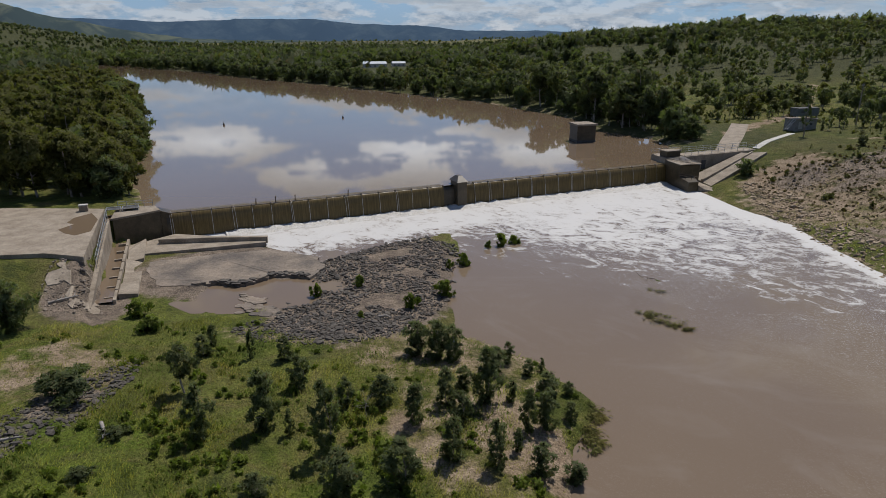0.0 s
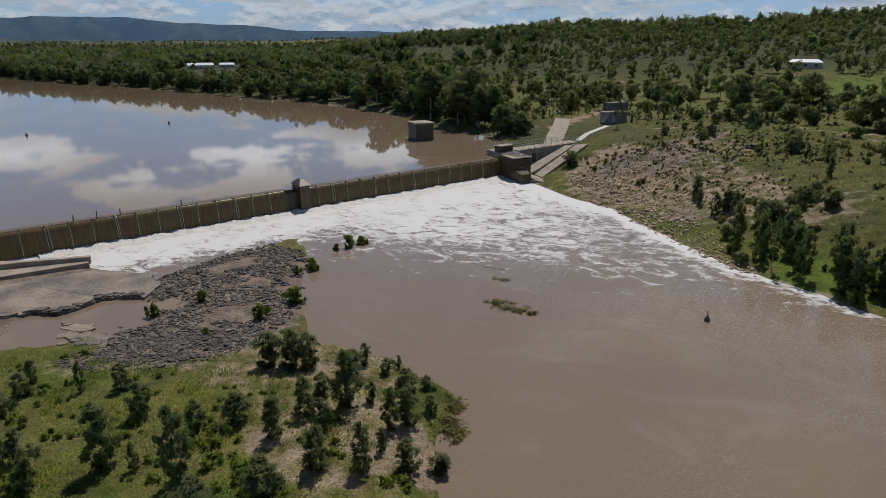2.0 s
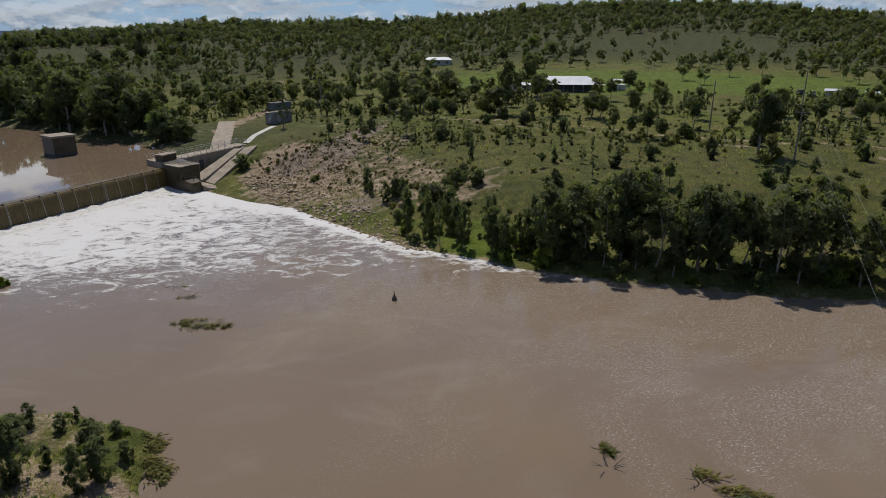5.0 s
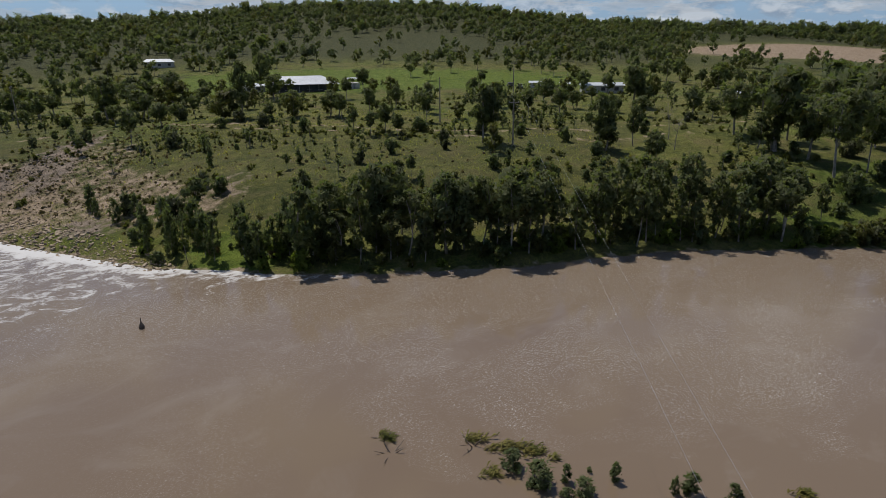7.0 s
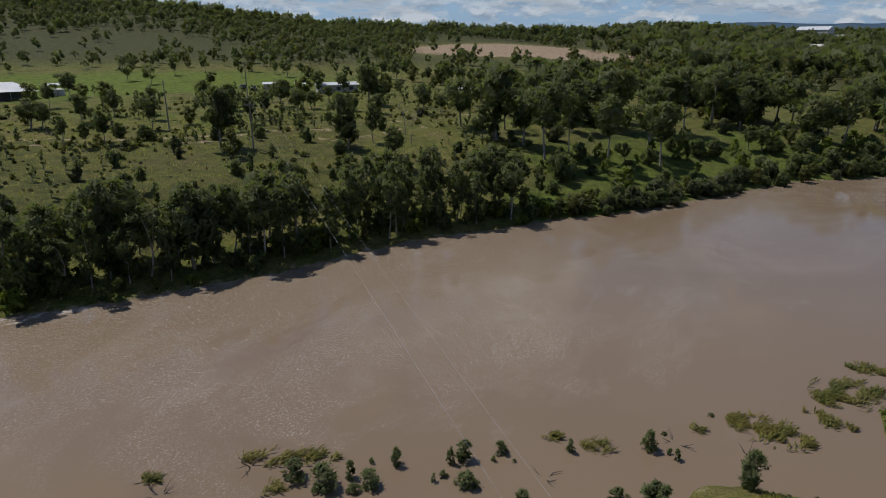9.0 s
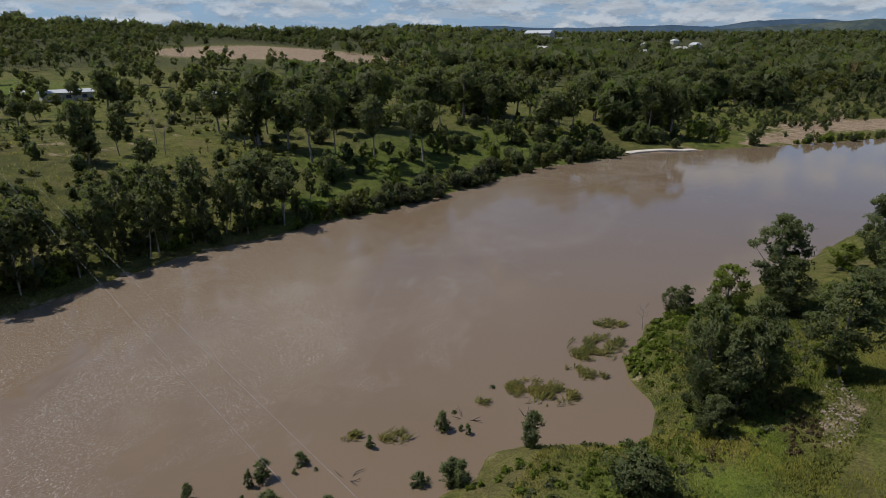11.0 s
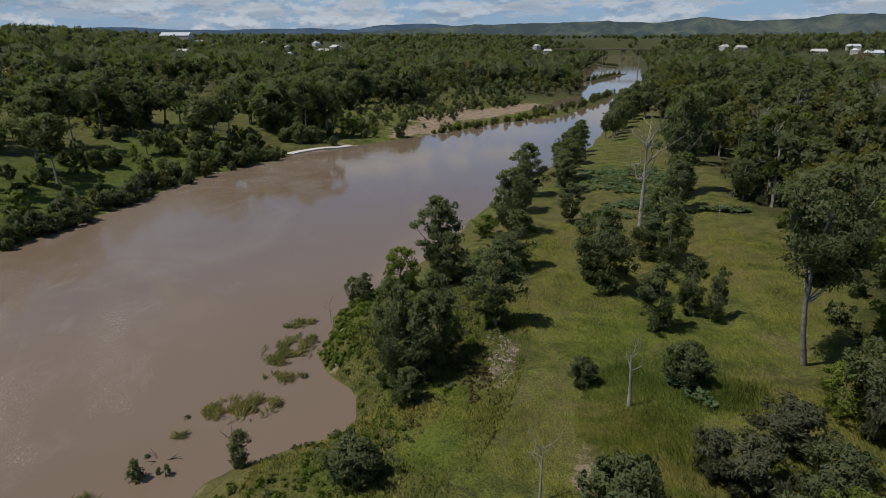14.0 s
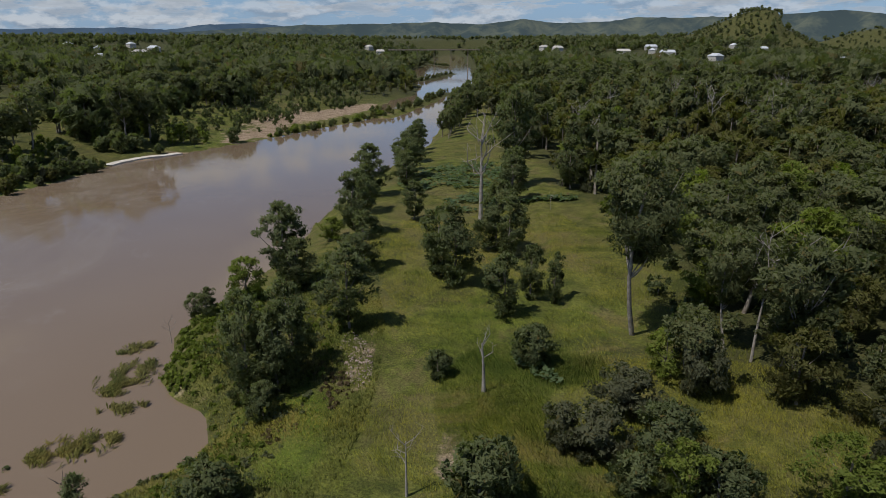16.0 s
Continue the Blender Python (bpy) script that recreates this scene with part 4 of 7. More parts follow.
def box_bm(x0, x1, y0, y1, z0, z1, bevel=0.0, bm=None):
    """A box, its edges worn round by bevel."""
    own = bmesh.new()
    m = Matrix.Translation(((x0 + x1) / 2, (y0 + y1) / 2, (z0 + z1) / 2)) @ Matrix.Diagonal((x1 - x0, y1 - y0, z1 - z0, 1))
    bmesh.ops.create_cube(own, size=1.0, matrix=m)
    if bevel:
        bmesh.ops.bevel(own, geom=own.edges[:], offset=bevel, segments=2, affect="EDGES")
    if bm is None:
        return own
    me = bpy.data.meshes.new("tmp")
    own.to_mesh(me)
    own.free()
    bm.from_mesh(me)
    bpy.data.meshes.remove(me)
    return bm


def prism_bm(plan, z0, z1, bevel=0.0):
    """An upright block on a plan of corners (counter-clockwise); z0, z1: one height or one for each corner."""
    n = len(plan)
    lo = z0 if isinstance(z0, (list, tuple)) else [z0] * n
    hi = z1 if isinstance(z1, (list, tuple)) else [z1] * n
    bm = bmesh.new()
    a = [bm.verts.new((x, y, z)) for (x, y), z in zip(plan, lo)]
    b = [bm.verts.new((x, y, z)) for (x, y), z in zip(plan, hi)]
    bm.faces.new(a[::-1])
    bm.faces.new(b)
    for i in range(n):
        j = (i + 1) % n
        bm.faces.new((a[i], a[j], b[j], b[i]))
    if bevel:
        bmesh.ops.bevel(bm, geom=bm.edges[:], offset=bevel, segments=1, affect="EDGES")
    return bm


def rod_bm(points, radius, sides=6):
    bm = bmesh.new()
    v, f = tube(points, [radius] * len(points), sides)
    vs = [bm.verts.new(p) for p in v]
    for q in f:
        bm.faces.new([vs[i] for i in q])
    bm.faces.new(vs[:sides][::-1])
    bm.faces.new(vs[-sides:])
    return bm


def sweep_bm(profile, u0, u1, steps=1, wobble=0.0, seed=0):
    """A profile of (v, z) drawn along u."""
    rng = np.random.default_rng(seed)
    bm = bmesh.new()
    rows = []
    for k in range(steps + 1):
        u = u0 + (u1 - u0) * k / steps
        d = rng.normal(size=len(profile)) * wobble
        rows.append([bm.verts.new((u, v + d[i], z)) for i, (v, z) in enumerate(profile)])
    for a, b in zip(rows[:-1], rows[1:]):
        for i in range(len(profile) - 1):
            f = bm.faces.new((a[i], a[i + 1], b[i + 1], b[i]))
            f.smooth = True
    bmesh.ops.recalc_face_normals(bm, faces=bm.faces[:])
    return bm


def falling_material():
    """The sheet of muddy water on the weir face."""
    m, nt, b = material("falling_water", 0.3)
    n = Nodes(nt)
    co = n.node("TexCoord")
    mp = n.node("Mapping")
    mp.inputs["Scale"].default_value = (3.0, 0.3, 0.22)
    n.link(co.outputs["Object"], mp.inputs[0])
    s = n.noise(1.6, 5, 0.7, mp.outputs[0])
    n.link(n.mix(n.ramp(s, (0.35, 0.0), (0.75, 1.0)), (0.080, 0.056, 0.020), (0.175, 0.125, 0.052)), b.inputs["Base Color"])
    b.inputs["IOR"].default_value = 1.33
    n.bump(s, 0.4, 0.05, b)
    return m


FALLING = falling_material()
FOAM = plain("foam", (0.50, 0.47, 0.42), (0.62, 0.61, 0.59), 0.8, 0.7, fine=4, bump=0.8, size=0.12)
STEEL = plain("rusty_steel", (0.10, 0.075, 0.06), (0.22, 0.17, 0.13), 3.0, 0.7, 0.3)
SHEET_LINE = [(1.6, 4.03), (0.7, 4.05), (0.1, 3.98), (-0.28, 3.72), (-0.48, 3.2), (-0.6, 2.2), (-0.68, 1.1), (-0.75, -0.1)]


def weir():
    w = weir_holder("weir")
    tagged(w, "long concrete weir with muddy water spilling over its whole crest", "weir", kind="structure")
    part("weir_wall", sweep_bm([(6.0, -1.0), (2.2, 3.6), (0.6, 3.85), (0.0, 3.7), (-0.3, 3.0), (-0.45, 1.5), (-0.5, -1.5)], -0.5, 101.2, 30), DARK_CONCRETE, w)
    for k in range(32):
        u0, u1 = k * BAY, (k + 1) * BAY
        if 48.5 < (u0 + u1) / 2 < 52.0:
            continue
        part("water_sheet", sweep_bm(SHEET_LINE, u0 + 0.02, u1 - 0.02, 6, 0.012, k), FALLING, w)
        lines = 2 if k % 3 == 0 else 1
        for s in range(lines):
            off = -0.06 if s == 0 else 0.22 + 0.1 * math.sin(k * 5.0)
            bm = bmesh.new()
            left, right = [], []
            for i, (v, z) in enumerate(SHEET_LINE[1:]):
                drift = 0.05 * i * (1 if s else 0.7) * (0.6 + 0.5 * math.sin(k * 2.3))
                width = 0.025 + 0.010 * i
                left.append(bm.verts.new((u0 + off + drift - width / 2, v - 0.05 - 0.01 * i, z + 0.03)))
                right.append(bm.verts.new((u0 + off + drift + width / 2, v - 0.05 - 0.01 * i, z + 0.03)))
            for i in range(len(left) - 1):
                bm.faces.new((left[i], left[i + 1], right[i + 1], right[i]))
            part("white_streak", bm, FOAM, w)
    for u, h in ((13.4, 1.0), (16.6, 1.1), (19.9, 1.0), (29.2, 1.0)):
        part("crest_post", rod_bm([(u, 0.2, 3.6), (u + 0.05, 0.15, 4.0 + h)], 0.09), STEEL, w)
    for k in range(33):
        if not 48.5 < k * BAY < 52:
            part("splitter", box_bm(k * BAY - 0.05, k * BAY + 0.05, -0.25, 0.35, 3.6, 4.13, 0.015), STEEL, w)
    pier = part("pier", prism_bm([(49.7, -1.7), (51.6, -1.7), (51.6, 1.6), (50.65, 2.4), (49.7, 1.6)], -1.0, 4.75, 0.06), DARK_CONCRETE, w, "dark brown concrete mid pier")
    bm = bmesh.new()
    base = [bm.verts.new(p) for p in ((49.5, -1.9, 4.75), (51.8, -1.9, 4.75), (51.8, 1.8, 4.75), (49.5, 1.8, 4.75))]
    top = [bm.verts.new(p) for p in ((50.3, -0.6, 5.75), (51.0, -0.6, 5.75), (51.0, 0.6, 5.75), (50.3, 0.6, 5.75))]
    bm.faces.new(top)
    for i in range(4):
        bm.faces.new((base[i], base[(i + 1) % 4], top[(i + 1) % 4], top[i]))
    bm.faces.new(base[::-1])
    part("pier_cap", bm, DARK_CONCRETE, pier, "weathered hipped concrete cap")


def churn():
    """Boiling white water along the foot of the weir."""
    rng = np.random.default_rng(8)
    us, vs = np.arange(8.0, 101.0, 0.3), np.arange(-4.2, -0.3, 0.3)
    u, v = np.meshgrid(us, vs, indexing="ij")
    hump = ease(v, -4.2, -1.2) * (0.28 + 0.18 * waves(u, v, 0.9) + rng.normal(size=u.shape) * 0.07) + 0.02
    hump -= 0.25 * (1 - ease(v, -4.2, -3.4)) * (0.5 + 0.5 * waves(u, v, 1.7, 3.0))
    n = len(vs)
    i, j = np.meshgrid(np.arange(len(us) - 1), np.arange(n - 1), indexing="ij")
    f = np.stack([i * n + j, (i + 1) * n + j, (i + 1) * n + j + 1, i * n + j + 1], -1).reshape(-1, 4)
    ob = weir_holder("churning_foam")
    me = mesh_from("foam", np.stack([u, v, hump], -1).reshape(-1, 3), f, FOAM, True)
    new("foam", me).parent = ob
    tagged(ob, "churning white foam along the foot of the weir", "foam", kind="stuff")


def rail_run(name, label, points, height, posts, mat, group="", thing=None, rails=2):
    """A handrail along two points: posts and rails."""
    a, b = Vector(points[0]), Vector(points[1])
    ob = thing or holder(name, *a)
    base = Vector((0, 0, 0)) if thing is None else a
    for k in range(posts):
        p = base + (b - a) * (k / (posts - 1))
        part("post", rod_bm([p, p + Vector((0.02 * math.sin(k * 3), 0, height))], 0.045), mat, ob)
    for k in range(rails):
        h = Vector((0, 0, height * (1 - k * 0.45)))
        part("rail", rod_bm([base + h, base + (b - a) + h], 0.035), mat, ob)
    if thing is None:
        tagged(ob, label, "railing", group)
    return ob


def left_abutment():
    w = holder("left_abutment", -49.4, 91.8, 0)
    tagged(w, "dark concrete abutment block with a pale deck", "abutment", kind="structure")
    plan = [(0, 0), (4.9, 5.2), (2.9, 7.9), (-2.3, 6.4)]
    part("block", prism_bm(plan, -1.0, 4.45, 0.05), DARK_CONCRETE, w)
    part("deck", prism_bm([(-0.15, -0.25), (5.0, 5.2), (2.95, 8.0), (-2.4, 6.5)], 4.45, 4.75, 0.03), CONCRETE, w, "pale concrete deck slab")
    part("corner", prism_bm([(4.9, 5.2), (6.4, 6.0), (5.4, 8.2), (2.9, 7.9)], -1.0, [4.6, 3.95, 3.95, 4.6], 0.03), DARK_CONCRETE, w)
    f = holder("trash_rack", -50.6, 95.6, 4.75, 24)
    for x0, x1 in ((-1.4, 0.6), (0.9, 3.2)):
        for a, b in (((x0, 0), (x1, 0)), ((x1, 0), (x1, 1.6)), ((x1, 1.6), (x0, 1.6)), ((x0, 1.6), (x0, 0))):
            part("frame_bar", rod_bm([(*a, 0.45), (*b, 0.45)], 0.07), GALV, f)
        part("panel", box_bm(x0 + 0.1, x1 - 0.1, 0.1, 1.5, 0.36, 0.40), DARKWALL, f, "dark mesh panel")
        for x in (x0, x1):
            for y in (0, 1.6):
                part("leg", rod_bm([(x, y, 0), (x, y, 0.45)], 0.05), GALV, f)
    tagged(f, "low galvanised steel frame with dark mesh panels on the deck", "frame")
    rail_run("deck_railing", "short grey steel railing at the back of the deck", ((-51.5, 98.1, 4.75), (-46.6, 99.5, 4.75)), 1.0, 5, GALV)
    # training wall running downstream, getting lower
    d = np.array((10.1, -25.6))
    d = d / np.hypot(*d)
    s = np.array((d[1], -d[0]))      # towards the dry side
    p0 = np.array((-49.7, 91.6))
    wall = holder("training_wall", *p0, 0)
    tagged(wall, "long pale concrete training wall stepping down beside a fishway", "wall", kind="structure")
    L = 27.5

    def plan_of(a, b, near, far):
        q = [d * a + s * near, d * a + s * far, d * b + s * far, d * b + s * near]
        return [tuple(p) for p in (q if np.cross(q[1] - q[0], q[2] - q[1]) > 0 else q[::-1])]

    def levels(plan, fn):
        return [fn(float(np.dot(p, d))) for p in plan]
    for k in range(6):
        a, b = k * L / 6, (k + 1) * L / 6 - 0.03
        pl = plan_of(a, b, 0.0, 0.55)
        part("panel", prism_bm(pl, -1.0, levels(pl, lambda t: 4.75 - 3.3 * t / L), 0.03), CONCRETE, wall)
    for k in range(7):
        a, b = k * 3.6 + 0.2, k * 3.6 + 3.6
        pl = plan_of(a, b, -2.3, -1.95)
        top = 1.45 - 0.04 * k
        part("channel_wall", prism_bm(pl, -1.0, top, 0.03), CONCRETE, wall)
        pl = plan_of(a + 1.7, a + 1.95, -1.95, -0.9)
        part("baffle", prism_bm(pl, -1.0, top - 0.15, 0.02), CONCRETE, wall)
    rng = np.random.default_rng(3)
    for k in range(5):
        a, b = k * 4.7 + 0.6, k * 4.7 + 5.0
        pl = plan_of(a, b, -4.6, -2.45)
        z = 0.95 + 0.25 * math.sin(k * 2.1)
        part("slab", prism_bm(pl, 0.0, [z + 0.2 * rng.normal() for _ in range(4)], 0.03), CONCRETE, wall, "tilted broken slab")
    pl = plan_of(0, 25, -1.95, 0.0)
    bm = bmesh.new()
    bm.faces.new([bm.verts.new((*p, 0.95)) for p in pl])
    part("channel_water", bm, LAKE_WATER, wall)
    a, b = p0 + s * 0.25, p0 + d * 17 + s * 0.25
    rail_run("wall_railing", "leaning grey steel railing along the training wall", ((*a, 4.7), (*b, 2.75)), 1.5, 13, GALV)
    # apron slab, its kerb wall and the concrete yard
    ap = holder("apron", -44, 86.4, 0)
    part("slab", prism_bm([(-3.2, 4.4), (-1.0, 0.0), (17.0, 6.2), (16.2, 7.9), (1.5, 10.6)][::1], -0.5, 0.8, 0.04), CONCRETE, ap)
    tagged(ap, "concrete apron slab below the abutment", "slab", kind="structure")
    kb = holder("kerb_wall", -42.9, 91.6, 0.8, 7)
    part("beam", prism_bm([(0, 0), (8.2, 0), (8.2, 0.8), (0, 0.8)], -0.1, 0.75, 0.05), CONCRETE, kb)
    part("beam", prism_bm([(8.22, 0), (16, -0.1), (16, 0.7), (8.22, 0.8)], -0.5, [0.75, 0.55, 0.55, 0.75], 0.05), CONCRETE, kb)
    tagged(kb, "low concrete deflector wall on the apron", "wall", kind="structure")
    yd = holder("concrete_yard", -46.5, 77.0, 0)
    part("slab", prism_bm([(2.6, -3.4), (-4.0, 13.2), (-6.6, 20.0), (-22, 20.5), (-38, 18), (-36, -3), (-20, -2.2), (-11, -3.2), (-3, -2.0)], 3.0, 4.95, 0.05), CONCRETE, yd)
    tagged(yd, "worn pale concrete yard beside the weir", "pavement", kind="structure")
    pd = holder("puddle", -51.3, 87.5, 4.956)
    bm = bmesh.new()
    bm.faces.new([bm.verts.new((x, y, 0)) for x, y in ((2.6, -3.0), (0.4, 3.2), (-2.4, 6.8), (-3.6, 4.0), (-3.1, 1.2), (-1.7, 0.6), (-2.4, -2.2), (-0.5, -4.0), (1.5, -5.0))])
    part("water", bm, LAKE_WATER, pd)
    tagged(pd, "shallow brown puddle on the concrete yard", "puddle", kind="structure")
    bl = holder("concrete_block", -55.5, 95.5, 4.95, 20)
    part("body", box_bm(-0.6, 0.6, -0.4, 0.4, 0, 0.9, 0.06), CONCRETE, bl)
    part("cap", box_bm(-0.65, 0.65, -0.45, 0.45, 0.9, 1.05, 0.03), PALEWALL, bl)
    tagged(bl, "small pale concrete block standing on the yard edge", "block")


def right_abutment():
    w = weir_holder("right_abutment")
    tagged(w, "tall brown concrete abutment with sloping wing slabs", "abutment", kind="structure")
    part("block", prism_bm([(100.7, 0.2), (99.2, -6.0), (104.0, -6.8), (106.0, 0.2)], -1.5, [5.1, 4.7, 4.7, 5.3], 0.06), DARK_CONCRETE, w)
    part("low_block", prism_bm([(99.1, -6.1), (98.3, -9.8), (100.6, -10.2), (102.6, -6.7)], -1.5, [2.4, 2.0, 2.0, 2.4], 0.05), DARK_CONCRETE, w)
    part("upstream_block", prism_bm([(100.7, 0.25), (106.0, 0.25), (106.0, 6.0), (102.0, 6.0)], -1.0, 5.2, 0.05), CONCRETE, w)
    part("ledge", prism_bm([(100.2, -1.0), (99.0, -6.2), (104.2, -7.0), (105.0, -1.0)], 4.85, 5.0, 0.02), CONCRETE, w)
    part("retaining_wall", prism_bm([(106.05, -0.5), (126.5, -1.6), (126.5, -1.1), (106.05, 0.0)], -1.0, [5.3, 5.6, 5.6, 5.3], 0.03), CONCRETE, w)
    part("walkway", prism_bm([(106.05, 0.02), (127, -1.05), (127.5, 1.9), (106.05, 3.4)], 4.6, [5.35, 5.65, 5.65, 5.35], 0.03), CONCRETE, w, "pale concrete walkway")
    # no hole is cut: the opening's inner shade is a dark-coloured slab
    part("doorway", box_bm(110.5, 111.7, -0.85, -0.65, 2.2, 4.2, 0.02), DARKWALL, w, "dark slab standing for a shaded opening in the wall")
    part("wing_slab", prism_bm([(104.2, -3.4), (105.2, -6.6), (122.5, -3.4), (121.5, -1.5)], [-1, -1, 3, 3], [1.2, 1.1, 5.3, 5.3], 0.05), CONCRETE, w)
    part("wing_slab", prism_bm([(105.0, -6.9), (104.2, -10.2), (124.5, -6.0), (122.6, -3.6)], [-1, -1, 3, 3], [0.9, 0.8, 5.9, 5.5], 0.05), CONCRETE, w)
    part("divider", prism_bm([(105.0, -6.55), (105.1, -6.95), (122.6, -3.7), (122.5, -3.35)], [-1, -1, 3, 3], [1.5, 1.5, 5.75, 5.75], 0.03), CONCRETE, w)
    part("wing_end", prism_bm([(102.6, -5.2), (100.6, -10.4), (101.4, -11.5), (103.9, -10.4), (104.1, -4.2)], -1.2, [1.4, 1.2, 0.5, 0.7, 1.3], 0.05), CONCRETE, w)
    part("broken_corner", prism_bm([(101.0, -11.2), (102.8, -13.4), (104.4, -11.6), (103.6, -10.6)], -1.0, [0.7, 0.3, 0.4, 0.8], 0.05), CONCRETE, w)
    v = weir_holder("valve_house", 103.2, 1.6, 5.25)
    part("body", box_bm(-1.7, 2.2, -1.0, 1.2, 0, 1.2, 0.05), DARK_CONCRETE, v)
    part("roof", box_bm(-1.85, 2.35, -1.15, 1.35, 1.2, 1.38, 0.03), CONCRETE, v)
    tagged(v, "squat dark valve house on the abutment deck", "valve house")
    rng = np.random.default_rng(4)
    dl = weir_holder("driftwood_pile", 102, -4.2, 5.02)
    for k in range(26):
        x, y, a = rng.uniform(-1.5, 1.8), rng.uniform(-2.2, 3.0), rng.uniform(0, 3.1)
        l = rng.uniform(0.5, 1.3)
        c, s = math.cos(a) * l, math.sin(a) * l
        part("branch", rod_bm([(x - c, y - s, 0.05 + 0.2 * rng.uniform()), (x, y, 0.2 + 0.2 * rng.uniform()), (x + c, y + s, 0.05 + 0.3 * rng.uniform())], 0.05, 4), DEADWOOD, dl)
    tagged(dl, "tangle of grey driftwood lodged on the abutment ledge", "driftwood")

    def wp(u, v, z):
        p = WEIR_A + u * WEIR_U + v * WEIR_N
        return (p[0], p[1], z)
    rail_run("walkway_railing", "grey steel handrail along the walkway", (wp(106.3, 0.2, 5.35), wp(126.8, -0.9, 5.65)), 1.05, 12, GALV, "walkway railings")
    rail_run("walkway_railing", "grey steel handrail along the walkway", (wp(101.5, 5.6, 5.3), wp(126.8, 1.9, 5.65)), 1.05, 14, GALV, "walkway railings")
    rail_run("ledge_railing", "rusty bent railing on the low abutment block", (wp(98.9, -6.6, 2.3), wp(100.4, -9.9, 2.0)), 1.0, 4, STEEL)


def draped_strip(name, label, line, half, lift, mat, category, steps=12):
    """A strip of paving laid over the ground."""
    line = np.array(line, float)
    k = np.linspace(0, len(line) - 1, steps)
    x, y = np.interp(k, range(len(line)), line[:, 0]), np.interp(k, range(len(line)), line[:, 1])
    t = np.stack([np.gradient(x), np.gradient(y)], -1)
    t /= np.linalg.norm(t, axis=1)[:, None]
    n = np.stack([-t[:, 1], t[:, 0]], -1) * half
    bm = bmesh.new()
    rows = []
    for i in range(steps):
        z = max(float(land(x[i] + s * n[i, 0], y[i] + s * n[i, 1])) for s in (-1, 0, 1)) + lift
        rows.append([bm.verts.new((x[i] + s * n[i, 0], y[i] + s * n[i, 1], z + dz)) for s, dz in ((-1, -0.6), (-1, 0), (1, 0), (1, -0.6))])
    for a, b in zip(rows[:-1], rows[1:]):
        for i in range(3):
            bm.faces.new((a[i], b[i], b[i + 1], a[i + 1]))
    bmesh.ops.recalc_face_normals(bm, faces=bm.faces[:])
    ob = holder(name, 0, 0, 0)
    part("slab", bm, mat, ob)
    return tagged(ob, label, category, kind="structure")


weir()
churn()
left_abutment()
right_abutment()
draped_strip("footpath", "pale concrete footpath climbing to the pump hut", [(72.6, 148.2), (79, 154), (88.5, 163.0)], 0.75, 0.12, PALEWALL, "footpath")
draped_strip("boat_ramp", "worn concrete boat ramp running down to the lake", [(66, 149), (72.5, 160.5), (79, 173), (86, 187)], 2.3, 0.1, CONCRETE, "ramp")


SAND = plain("white_sand", (0.50, 0.46, 0.39), (0.70, 0.66, 0.59), 0.6, 0.95, fine=6, bump=0.3)
draped_strip("sandbank", "strip of white sand at the water's edge", [(148.6, -106), (150.2, -111), (149.4, -117), (147.9, -123), (147.2, -128)], 1.3, 0.05, SAND, "sand", 24)


def intake_tower():
    t = holder("intake_tower", 37.4, 172.5, 0, 12)
    part("shaft", box_bm(-2.6, 2.6, -2.6, 2.6, 0, 8.3, 0.08), DARK_CONCRETE, t)
    part("roof", box_bm(-2.95, 2.95, -2.95, 2.95, 8.3, 8.75, 0.05), CONCRETE, t, "pale overhanging roof slab")
    part("tide_band", box_bm(-2.66, 2.66, -2.66, 2.66, 3.5, 4.5, 0.03), DARKWALL, t)
    tagged(t, "square concrete intake tower standing in the lake", "tower")


